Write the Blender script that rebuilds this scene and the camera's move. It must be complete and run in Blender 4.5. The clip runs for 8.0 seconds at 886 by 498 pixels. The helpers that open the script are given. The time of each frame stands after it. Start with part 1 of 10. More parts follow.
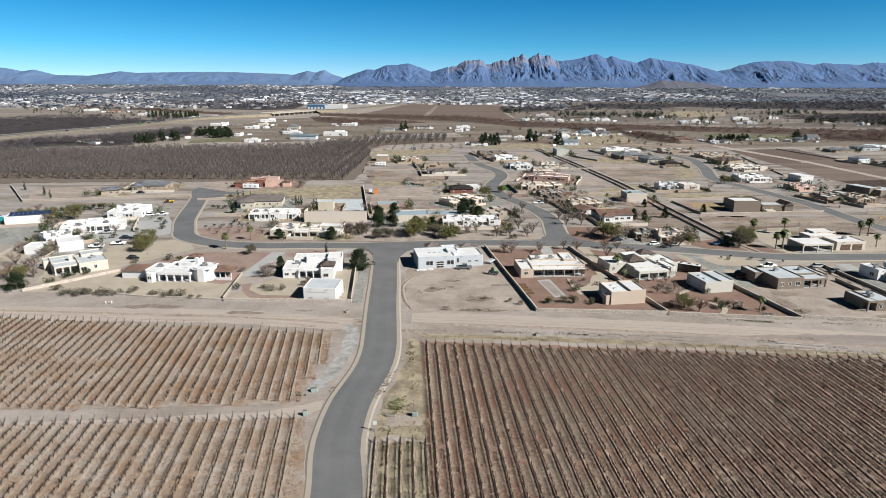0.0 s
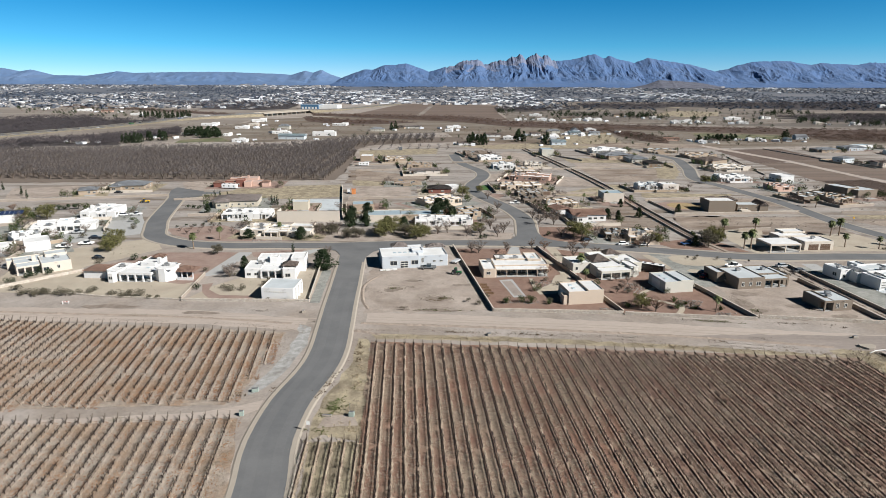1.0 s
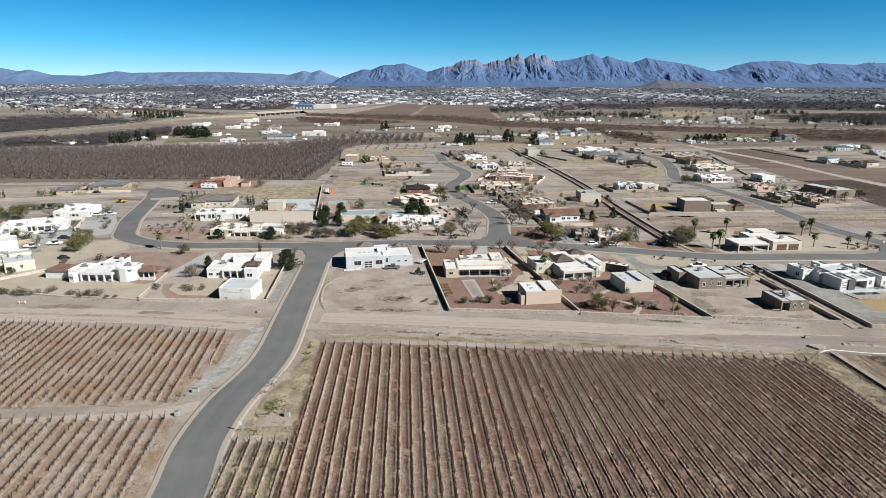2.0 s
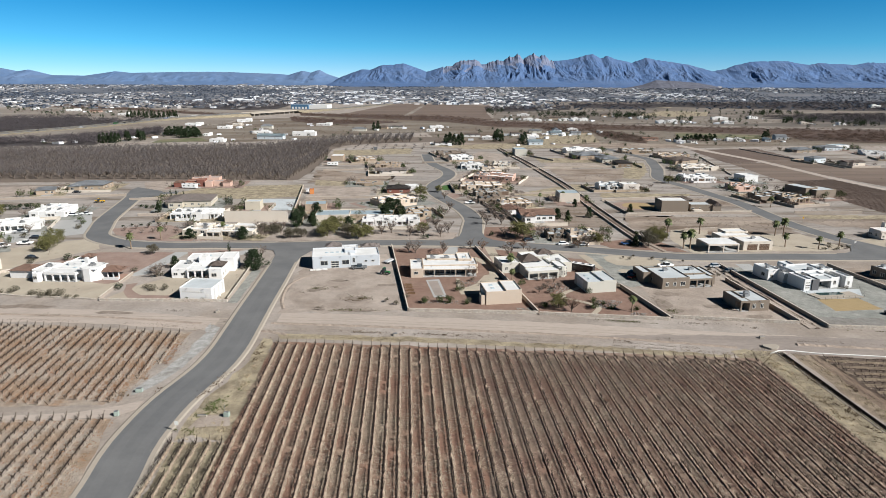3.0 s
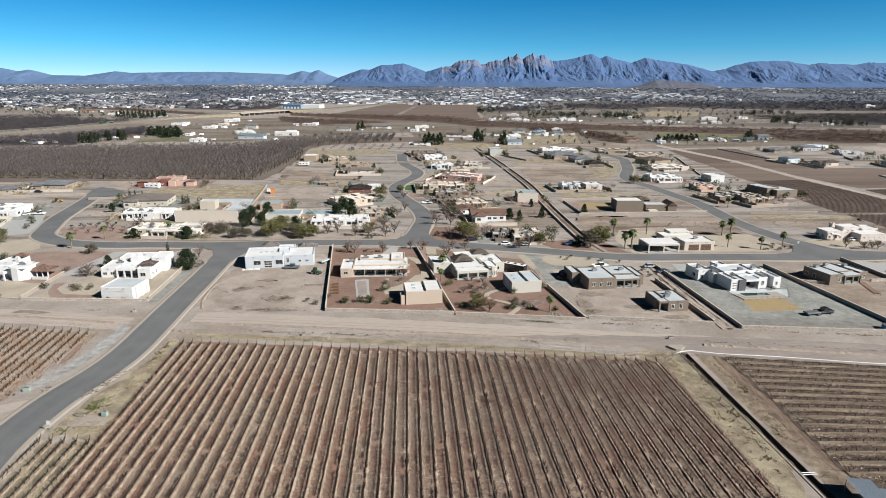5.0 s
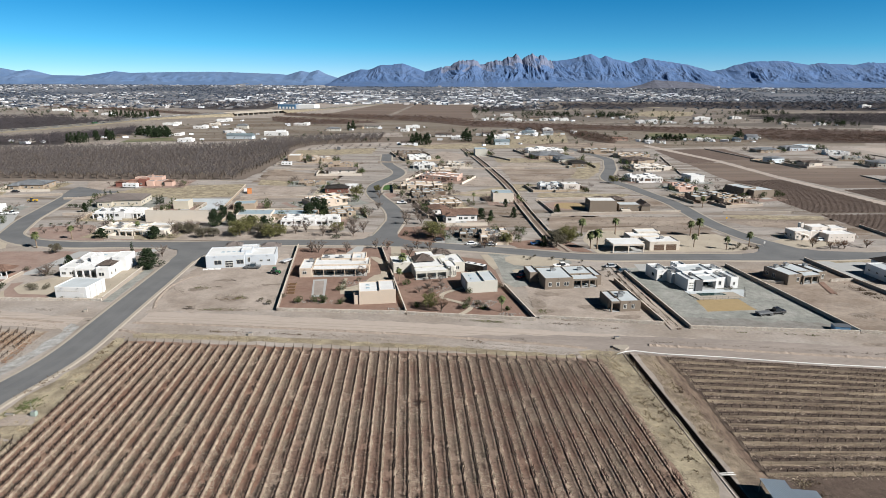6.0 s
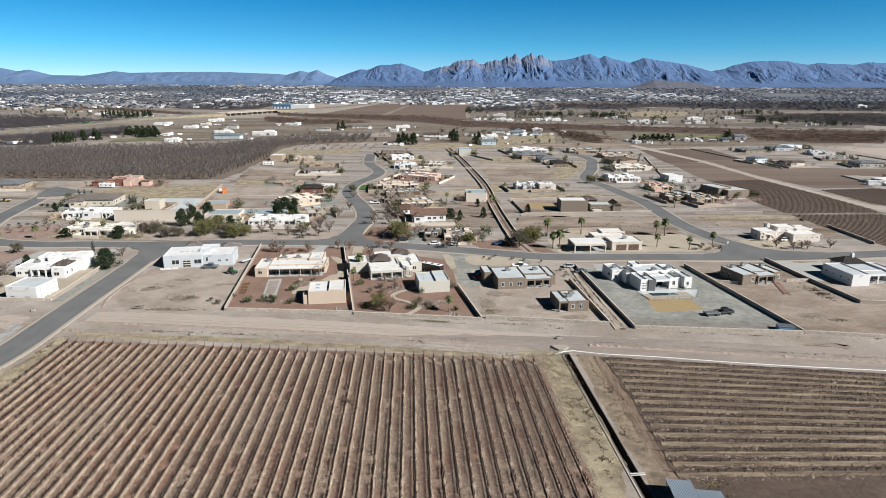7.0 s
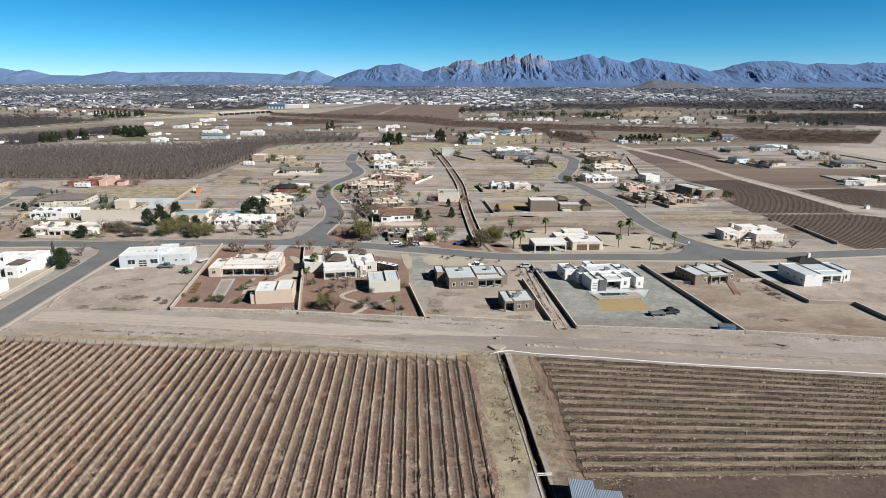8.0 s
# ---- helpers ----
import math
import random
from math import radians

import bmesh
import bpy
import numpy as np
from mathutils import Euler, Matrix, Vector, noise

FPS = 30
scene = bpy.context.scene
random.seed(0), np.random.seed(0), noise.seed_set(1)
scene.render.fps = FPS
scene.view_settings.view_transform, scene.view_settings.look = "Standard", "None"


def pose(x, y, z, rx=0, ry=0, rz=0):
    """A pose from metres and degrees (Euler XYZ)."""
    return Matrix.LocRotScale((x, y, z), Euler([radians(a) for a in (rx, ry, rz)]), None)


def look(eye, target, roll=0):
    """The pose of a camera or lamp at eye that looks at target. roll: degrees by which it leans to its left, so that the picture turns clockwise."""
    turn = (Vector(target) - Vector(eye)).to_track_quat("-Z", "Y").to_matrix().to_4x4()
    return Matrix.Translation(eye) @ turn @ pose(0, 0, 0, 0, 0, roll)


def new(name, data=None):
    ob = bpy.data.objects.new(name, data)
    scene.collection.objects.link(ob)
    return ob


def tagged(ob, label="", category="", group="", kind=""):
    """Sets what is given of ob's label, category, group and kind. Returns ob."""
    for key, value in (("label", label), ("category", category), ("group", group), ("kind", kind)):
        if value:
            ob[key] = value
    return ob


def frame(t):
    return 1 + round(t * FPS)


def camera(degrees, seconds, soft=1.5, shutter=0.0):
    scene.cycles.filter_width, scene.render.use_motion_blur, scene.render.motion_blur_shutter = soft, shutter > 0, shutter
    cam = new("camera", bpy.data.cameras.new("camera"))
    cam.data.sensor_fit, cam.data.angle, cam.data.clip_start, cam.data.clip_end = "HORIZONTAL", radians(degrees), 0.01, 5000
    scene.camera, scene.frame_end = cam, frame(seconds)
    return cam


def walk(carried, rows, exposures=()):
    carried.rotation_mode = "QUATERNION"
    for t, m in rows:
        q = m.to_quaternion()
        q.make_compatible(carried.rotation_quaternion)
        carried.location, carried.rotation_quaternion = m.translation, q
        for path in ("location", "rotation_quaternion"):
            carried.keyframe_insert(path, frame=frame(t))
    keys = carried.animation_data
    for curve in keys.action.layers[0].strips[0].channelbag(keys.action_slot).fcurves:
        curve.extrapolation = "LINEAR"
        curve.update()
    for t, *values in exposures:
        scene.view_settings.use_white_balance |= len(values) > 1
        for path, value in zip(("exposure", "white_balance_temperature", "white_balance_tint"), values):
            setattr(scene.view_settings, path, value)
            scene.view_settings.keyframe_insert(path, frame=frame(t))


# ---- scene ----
# Camera: a drone that slides to the right over the fields.
cam = camera(71.75, 8.0, soft=0.4)
TRACK = [
    (0.0, 0.00, 0.273), (0.5, 6.16, 0.220), (1.0, 12.62, 0.220), (1.5, 19.16, 0.220),
    (3.0, 37.63, 0.286), (3.5, 43.61, 0.345), (4.0, 49.51, 0.405), (4.5, 55.78, 0.470),
    (6.0, 76.74, 0.625), (6.5, 84.48, 0.683), (7.0, 92.29, 0.738), (7.5, 100.23, 0.780), (8.0, 108.41, 0.838),
]


def drone(x, yaw):
    eye = Vector((x, 0.0199 * x, 65.0 - 0.0016 * x))
    a, p = radians(yaw), radians(-15.358)
    ahead = Vector((-math.sin(a) * math.cos(p), math.cos(a) * math.cos(p), math.sin(p)))
    return look(eye, eye + 100 * ahead, 0.227)


walk(cam, [(t, drone(x, yaw)) for t, x, yaw in TRACK])

# Light: a clear winter afternoon, the sun to the right and a little behind.
SUN_EL, SUN_X, SUN_Y = 35.0, 0.875, -0.484
world = bpy.data.worlds.new("sky")
scene.world = world
world.use_nodes = True
wn = world.node_tree.nodes
sky = wn.new("ShaderNodeTexSky")
sky.sky_type, sky.sun_disc = "NISHITA", False
sky.sun_elevation, sky.sun_rotation = radians(SUN_EL), math.atan2(SUN_X, SUN_Y)
sky.altitude, sky.air_density, sky.dust_density, sky.ozone_density = 2000, 0.4, 0.0, 1.0
wn["Background"].inputs["Strength"].default_value = 0.065
# the clear desert sky pales towards the horizon and deepens towards the zenith
where, split, grade = wn.new("ShaderNodeTexCoord"), wn.new("ShaderNodeSeparateXYZ"), wn.new("ShaderNodeValToRGB")
world.node_tree.links.new(where.outputs["Generated"], split.inputs[0])
world.node_tree.links.new(split.outputs["Z"], grade.inputs["Fac"])
stops = grade.color_ramp.elements
for at, tone in ((0.0, (0.80, 0.92, 0.92, 1)), (0.05, (0.33, 0.98, 1.05, 1)), (0.13, (0.09, 0.90, 1.14, 1)), (0.24, (0.05, 0.26, 0.38, 1)), (1.0, (0.04, 0.10, 0.15, 1))):
    stop = stops.new(at) if 0 < at < 1 else stops[0 if at == 0 else -1]
    stop.color = tone
tint = wn.new("ShaderNodeMix")
tint.data_type, tint.blend_type = "RGBA", "MULTIPLY"
tint.inputs[0].default_value = 1.0
world.node_tree.links.new(sky.outputs[0], tint.inputs[6])
world.node_tree.links.new(grade.outputs[0], tint.inputs[7])
world.node_tree.links.new(tint.outputs[2], wn["Background"].inputs[0])
sun = new("sun", bpy.data.lights.new("sun", "SUN"))
sun.data.energy, sun.data.angle, sun.data.color = 5.0, radians(0.5), (1.0, 0.975, 0.935)
sun.matrix_world = look((SUN_X * 100, SUN_Y * 100, 100 * math.tan(radians(SUN_EL))), (0, 0, 0))
scene.view_settings.exposure = 0.81


# ---- materials ----
def mat(name, colour, rough=0.9, vary=0.25, scale=0.5, fine=6.0, bump=0.0, second=None, mix_scale=0.05, mix_at=0.5,
        mix_soft=0.12, random=0.0, island=0.0, metal=0.0, spec=0.25, stretch=(1, 1, 1), turn=0.0):
    """A surface with variation at two scales, and patches of a second colour."""
    m = bpy.data.materials.new(name)
    m.use_nodes = True
    nt = m.node_tree
    bs = nt.nodes["Principled BSDF"]
    bs.inputs["Roughness"].default_value, bs.inputs["Metallic"].default_value = rough, metal
    bs.inputs["Specular IOR Level"].default_value = spec
    geo, mapping = nt.nodes.new("ShaderNodeNewGeometry"), nt.nodes.new("ShaderNodeMapping")
    mapping.inputs["Scale"].default_value = stretch
    mapping.inputs["Rotation"].default_value = (0, 0, radians(turn))
    nt.links.new(geo.outputs["Position"], mapping.inputs["Vector"])

    def tex(s, detail=4, rgh=0.6):
        n = nt.nodes.new("ShaderNodeTexNoise")
        n.inputs["Scale"].default_value, n.inputs["Detail"].default_value, n.inputs["Roughness"].default_value = s, detail, rgh
        nt.links.new(mapping.outputs[0], n.inputs["Vector"])
        return n.outputs["Fac"]

    def math_node(op, a, b):
        n = nt.nodes.new("ShaderNodeMath")
        n.operation = op
        for i, v in enumerate((a, b)):
            if isinstance(v, (int, float)):
                n.inputs[i].default_value = v
            else:
                nt.links.new(v, n.inputs[i])
        return n.outputs[0]

    def colour_mix(fac, a, b, kind="MIX"):
        n = nt.nodes.new("ShaderNodeMix")
        n.data_type, n.blend_type = "RGBA", kind
        for key, v in ((0, fac), (6, a), (7, b)):
            if isinstance(v, (int, float)):
                n.inputs[key].default_value = v
            elif isinstance(v, tuple):
                n.inputs[key].default_value = (*v, 1)
            else:
                nt.links.new(v, n.inputs[key])
        return n.outputs[2]

    col = colour
    if second:
        ramp = nt.nodes.new("ShaderNodeMapRange")
        ramp.inputs["From Min"].default_value, ramp.inputs["From Max"].default_value = mix_at - mix_soft, mix_at + mix_soft
        nt.links.new(tex(mix_scale, 6, 0.65), ramp.inputs["Value"])
        col = colour_mix(ramp.outputs[0], colour, second)
    f = math_node("ADD", math_node("MULTIPLY", tex(scale), 0.55), math_node("MULTIPLY", tex(fine, 3, 0.7), 0.45))
    f = math_node("ADD", math_node("MULTIPLY", math_node("SUBTRACT", f, 0.5), 4.0 * vary), 1.0)
    if random:
        info = nt.nodes.new("ShaderNodeObjectInfo")
        f = math_node("MULTIPLY", f, math_node("ADD", math_node("MULTIPLY", info.outputs["Random"], random), 1 - random / 2))
    if island:
        f = math_node("MULTIPLY", f, math_node("ADD", math_node("MULTIPLY", geo.outputs["Random Per Island"], island), 1 - island / 2))
    rgb = nt.nodes.new("ShaderNodeCombineColor")
    for i in range(3):
        nt.links.new(f, rgb.inputs[i])
    col = colour_mix(1.0, col, rgb.outputs[0], "MULTIPLY")
    nt.links.new(col, bs.inputs["Base Color"])
    if bump:
        b = nt.nodes.new("ShaderNodeBump")
        b.inputs["Strength"].default_value, b.inputs["Distance"].default_value = 0.7, bump
        nt.links.new(tex(fine, 5, 0.7), b.inputs["Height"])
        nt.links.new(b.outputs[0], bs.inputs["Normal"])
    return m


DIRT = mat("dirt", (0.294, 0.264, 0.240), vary=0.34, scale=0.12, fine=1.1, bump=0.15, second=(0.225, 0.191, 0.163), mix_scale=0.025)
TRACK_GREY = mat("packed_grey_dirt", (0.218, 0.189, 0.170), vary=0.28, scale=0.25, fine=2.0, bump=0.08, second=(0.258, 0.223, 0.199), mix_scale=0.05, stretch=(0.25, 1, 1))
TRACK_DIRT = mat("packed_dirt", (0.33, 0.285, 0.25), vary=0.20, scale=0.25, fine=2.0, bump=0.08, stretch=(0.25, 1, 1))
LOT_DIRT = mat("bare_lot_dirt", (0.305, 0.262, 0.228), vary=0.30, scale=0.2, fine=1.6, bump=0.12, second=(0.205, 0.169, 0.142), mix_scale=0.09, mix_at=0.56, mix_soft=0.14)
DRY_GRASS = mat("dry_grass", (0.315, 0.272, 0.192), vary=0.5, scale=0.5, fine=3.5, bump=0.2, second=(0.18, 0.150, 0.108), mix_scale=0.2)
BANK = mat("brown_grass_bank", (0.255, 0.205, 0.152), vary=0.5, scale=0.6, fine=3.5, bump=0.25, second=(0.135, 0.105, 0.080), mix_scale=0.16, mix_at=0.55, mix_soft=0.1)
BRUSHY = mat("weedy_bare_ground", (0.255, 0.213, 0.178), vary=0.4, scale=0.15, fine=1.2, bump=0.15, second=(0.16, 0.122, 0.095), mix_scale=0.06, mix_at=0.54, mix_soft=0.1, stretch=(0.5, 1, 1))
GREEN_WEED = mat("green_weeds", (0.077, 0.096, 0.032), vary=0.35, scale=0.8, fine=4.0, bump=0.2, second=(0.154, 0.134, 0.070), mix_scale=0.5)
VINE_SOIL = mat("vineyard_soil", (0.190, 0.122, 0.094), vary=0.62, scale=1.3, fine=5.5, bump=0.25, second=(0.212, 0.158, 0.124), mix_scale=0.07, mix_soft=0.08)
VINE_SOIL_STRAW = mat("straw_strewn_vineyard_soil", (0.235, 0.180, 0.136), vary=0.6, scale=1.3, fine=5.5, bump=0.25, second=(0.212, 0.126, 0.092), mix_scale=0.07, mix_at=0.47, mix_soft=0.08)
VINE_SOIL_PALE = mat("pale_vineyard_soil", (0.285, 0.244, 0.205), vary=0.42, scale=0.9, fine=4.5, bump=0.15, second=(0.238, 0.176, 0.128), mix_scale=0.12, mix_at=0.52, mix_soft=0.08)
LEAF_LITTER = mat("fallen_vine_leaves", (0.245, 0.128, 0.070), vary=0.3, scale=0.6, fine=5.0, second=(0.25, 0.18, 0.128), mix_scale=0.15, mix_at=0.54, island=0.5)
STRAW_LITTER = mat("pale_straw_litter", (0.36, 0.30, 0.235), vary=0.2, scale=0.6, fine=5.0, island=0.7)
ROW_GRASS = mat("dry_row_grass", (0.335, 0.275, 0.212), vary=0.6, scale=1.2, fine=5.0, bump=0.25, second=(0.190, 0.134, 0.102), mix_scale=0.55, mix_at=0.5, island=0.4)
SOIL_DARK = mat("ploughed_soil", (0.108, 0.080, 0.066), vary=0.34, scale=0.1, fine=1.2, bump=0.2, stretch=(1, 0.2, 1))
VINE_SOIL_WET = mat("dark_vineyard_soil", (0.072, 0.051, 0.041), vary=0.5, scale=1.0, fine=5.0, bump=0.25, second=(0.108, 0.081, 0.064), mix_scale=0.12)
GRASS_BAND = mat("dry_grass_band", (0.095, 0.072, 0.055), vary=0.6, scale=1.0, fine=5.0, bump=0.2, second=(0.245, 0.198, 0.142), mix_scale=0.8, mix_at=0.5, mix_soft=0.14, stretch=(0.1, 1, 1))
FAR_CANE = mat("far_vine_canes", (0.150, 0.112, 0.092), vary=0.3, scale=0.5, fine=4.0)
# Near-black tone puts the deep channel's shade into the lining colour.
DITCH_SHADE = mat("shade_black_concrete", (0.05, 0.045, 0.04), vary=0.2, scale=0.5, fine=3.0)
ASPHALT = mat("worn_asphalt", (0.108, 0.111, 0.115), rough=0.85, vary=0.10, scale=0.12, fine=2.0, bump=0.01, second=(0.128, 0.130, 0.132), mix_scale=0.06)
CONCRETE = mat("pale_concrete", (0.294, 0.262, 0.221), rough=0.85, vary=0.10, scale=0.4, fine=3.0, bump=0.01)
DRIVE = mat("grey_driveway_concrete", (0.305, 0.308, 0.303), rough=0.85, vary=0.10, scale=0.3, fine=3.0, bump=0.01)
GRAVEL_RED = mat("red_brown_gravel", (0.168, 0.106, 0.083), vary=0.32, scale=0.5, fine=5.0, bump=0.1, second=(0.195, 0.132, 0.105), mix_scale=0.1)
GRAVEL_ROSE = mat("rose_gravel", (0.214, 0.150, 0.126), vary=0.2, scale=0.5, fine=5.0, bump=0.1, second=(0.253, 0.191, 0.162), mix_scale=0.12)
GRAVEL_CREAM = mat("cream_gravel", (0.347, 0.309, 0.249), vary=0.20, scale=0.4, fine=5.0, bump=0.1, second=(0.302, 0.262, 0.211), mix_scale=0.1)
GRAVEL_GREY = mat("grey_gravel", (0.182, 0.188, 0.174), vary=0.5, scale=0.5, fine=4.0, bump=0.1, second=(0.245, 0.246, 0.228), mix_scale=0.09, mix_at=0.52, mix_soft=0.1)
STRAW = mat("straw_yellow_sand", (0.272, 0.205, 0.112), vary=0.15, scale=0.5, fine=5.0, bump=0.05)
TURF = mat("green_turf", (0.048, 0.104, 0.028), vary=0.25, scale=0.5, fine=4.0)
BRUSH = mat("dry_river_brush", (0.098, 0.060, 0.045), vary=0.35, scale=0.03, fine=0.4, bump=0.6, second=(0.070, 0.050, 0.040), mix_scale=0.02, island=0.5)
ORCHARD_FLOOR = mat("orchard_floor", (0.135, 0.110, 0.092), vary=0.2, scale=0.05, fine=0.8)
BARK = mat("grey_bark", (0.102, 0.080, 0.064), vary=0.3, scale=1.0, fine=8.0, bump=0.02)
TWIG = mat("bare_twigs", (0.165, 0.132, 0.112), vary=0.2, scale=0.6, fine=5.0, island=0.4)
PECAN_TWIG = mat("pecan_twigs", (0.094, 0.085, 0.086), vary=0.2, scale=0.02, fine=2.0, island=0.4)
RED_TWIG = mat("reddish_bare_twigs", (0.173, 0.112, 0.080), vary=0.2, scale=0.6, fine=5.0, island=0.4)
CANE = mat("dark_vine_canes", (0.036, 0.026, 0.022), vary=0.3, scale=2.0, fine=9.0, island=0.5)
LEAF_DARK = mat("dark_evergreen_needles", (0.026, 0.038, 0.020), vary=0.3, scale=0.8, fine=5.0, island=0.9, rough=1.0, spec=0.05)
LEAF_OLIVE = mat("olive_leaves", (0.112, 0.108, 0.045), vary=0.3, scale=0.8, fine=5.0, island=0.8, rough=0.95, spec=0.05)
LEAF_GREEN = mat("green_leaves", (0.055, 0.070, 0.030), vary=0.3, scale=0.8, fine=5.0, island=0.8, rough=0.95, spec=0.05)
LEAF_GREY = mat("grey_green_leaves", (0.095, 0.086, 0.062), vary=0.3, scale=0.8, fine=5.0, island=0.6, rough=0.95, spec=0.05)
PALM_LEAF = mat("palm_fronds", (0.080, 0.092, 0.036), vary=0.3, scale=0.8, fine=5.0, island=0.6, rough=0.6)
PALM_BARK = mat("palm_trunk", (0.192, 0.144, 0.104), vary=0.3, scale=2.0, fine=9.0, bump=0.03, stretch=(1, 1, 4))


def stucco(name, colour):
    return mat(name, colour, rough=0.92, vary=0.07, scale=0.25, fine=4.0, bump=0.01)


WHITE = stucco("white_stucco", (0.56, 0.555, 0.545))
PALE_GREY = stucco("pale_grey_stucco", (0.40, 0.425, 0.45))
CREAM = stucco("cream_stucco", (0.48, 0.43, 0.37))
SHELL = stucco("shell_white_stucco", (0.50, 0.455, 0.415))
PEACH = stucco("peach_stucco", (0.43, 0.355, 0.285))
TAN = stucco("tan_stucco", (0.294, 0.234, 0.176))
TAUPE = stucco("taupe_stucco", (0.173, 0.141, 0.112))
SAGE = stucco("pale_sage_stucco", (0.42, 0.405, 0.358))
ROSE = stucco("rose_stucco", (0.440, 0.304, 0.248))
BRICK_RED = stucco("red_earth_stucco", (0.165, 0.068, 0.052))
CHARCOAL = stucco("charcoal_stucco", (0.088, 0.088, 0.092))
YELLOW = stucco("pale_yellow_stucco", (0.42, 0.38, 0.31))
PALE_BLUE = stucco("pale_blue_siding", (0.448, 0.496, 0.528))
ROOF_WHITE = mat("white_roof_coating", (0.60, 0.605, 0.605), rough=0.7, vary=0.08, scale=0.25, fine=2.0, second=(0.52, 0.525, 0.52), mix_scale=0.15)
ROOF_GREY = mat("pale_grey_roof_membrane", (0.42, 0.455, 0.475), rough=0.7, vary=0.08, scale=0.25, fine=2.0, second=(0.37, 0.40, 0.415), mix_scale=0.15)
ROOF_TILE = mat("terracotta_roof_tile", (0.275, 0.178, 0.138), vary=0.2, scale=0.5, fine=5.0, bump=0.03)
ROOF_BROWN = mat("brown_roof_shingle", (0.17, 0.138, 0.122), vary=0.2, scale=0.5, fine=5.0, bump=0.02)
ROOF_DARK = mat("dark_roof_shingle", (0.060, 0.054, 0.052), vary=0.2, scale=0.5, fine=5.0, bump=0.02)
ROOF_PALE = mat("pale_mauve_roof_shingle", (0.27, 0.235, 0.22), vary=0.2, scale=0.5, fine=5.0, bump=0.02)
ROOF_SLATE = mat("blue_grey_roof_shingle", (0.26, 0.275, 0.295), vary=0.15, scale=0.5, fine=5.0, bump=0.02)
METAL_PALE = mat("pale_blue_metal_roof", (0.360, 0.440, 0.480), rough=0.45, vary=0.06, scale=0.3, fine=3.0, metal=0.3)
CORRUGATED = mat("galvanised_corrugated_sheet", (0.336, 0.400, 0.464), rough=0.4, vary=0.1, scale=0.4, fine=3.0, metal=0.5)
STEEL = mat("galvanised_steel", (0.360, 0.360, 0.360), rough=0.4, metal=0.8, vary=0.1)
DARK_METAL = mat("dark_metal", (0.05, 0.05, 0.05), rough=0.5, vary=0.1)
DOOR_BROWN = mat("brown_garage_door", (0.104, 0.068, 0.048), rough=0.6, vary=0.15, scale=1.0, fine=6.0)
DOOR_WHITE = mat("white_door", (0.560, 0.552, 0.528), rough=0.6, vary=0.05)
WOOD = mat("brown_wood", (0.160, 0.100, 0.060), rough=0.7, vary=0.2, scale=1.0, fine=8.0)
FRAME = mat("pale_window_frame", (0.496, 0.480, 0.440), rough=0.6, vary=0.05)
BLOCK_WALL = mat("beige_block_wall", (0.312, 0.268, 0.232), vary=0.14, scale=0.4, fine=3.0, bump=0.02, second=(0.264, 0.224, 0.185), mix_scale=0.2)
ROCK_WALL = mat("rock_wall", (0.41, 0.372, 0.325), island=0.35, vary=0.25, scale=1.2, fine=4.0, bump=0.08, second=(0.36, 0.312, 0.265), mix_scale=0.8)
ROCK = mat("pale_landscape_rock", (0.225, 0.208, 0.19), vary=0.2, scale=1.0, fine=4.0, island=0.5)
DITCH_CONCRETE = mat("stained_ditch_concrete", (0.16, 0.145, 0.125), vary=0.2, scale=0.5, fine=3.0, bump=0.02)
PIPE_WHITE = mat("white_irrigation_pipe", (0.576, 0.568, 0.552), rough=0.6, vary=0.08)
TYRE = mat("black_rubber", (0.02, 0.02, 0.02), rough=0.8, vary=0.1)
SOLAR = mat("blue_solar_cells", (0.02, 0.035, 0.08), rough=0.2, vary=0.1, spec=0.6)


def plain(name, colour, rough=0.4, spec=0.5, metal=0.0):
    return mat(name, colour, rough=rough, vary=0.04, scale=1.0, fine=6.0, spec=spec, metal=metal)


GLASS = plain("dark_window_glass", (0.025, 0.03, 0.035), rough=0.08, spec=0.6)
WATER = plain("dark_ditch_water", (0.012, 0.013, 0.012), rough=0.1)
FADED_BLUE = plain("faded_blue_paint", (0.12, 0.25, 0.40), rough=0.5)
POOL = plain("pool_water", (0.018, 0.045, 0.046), rough=0.05)
BOX_GREEN = plain("green_cabinet_paint", (0.25, 0.30, 0.265), rough=0.6)
PAINT = {c: plain(c + "_vehicle_paint", v, 0.25) for c, v in dict(
    white=(0.75, 0.75, 0.74), black=(0.015, 0.015, 0.018), grey=(0.12, 0.125, 0.13), silver=(0.42, 0.43, 0.44), red=(0.25, 0.03, 0.025),
    blue=(0.03, 0.08, 0.2), green=(0.03, 0.14, 0.05), yellow=(0.55, 0.33, 0.03), orange=(0.48, 0.19, 0.07), teal=(0.02, 0.3, 0.32)).items()}


# ---- mesh helpers ----
def box(bm, x0, x1, y0, y1, z0, z1):
    v = [bm.verts.new(p) for p in ((x0, y0, z0), (x1, y0, z0), (x1, y1, z0), (x0, y1, z0), (x0, y0, z1), (x1, y0, z1), (x1, y1, z1), (x0, y1, z1))]
    for f in ((3, 2, 1, 0), (4, 5, 6, 7), (0, 1, 5, 4), (1, 2, 6, 5), (2, 3, 7, 6), (3, 0, 4, 7)):
        bm.faces.new([v[i] for i in f])
    return v


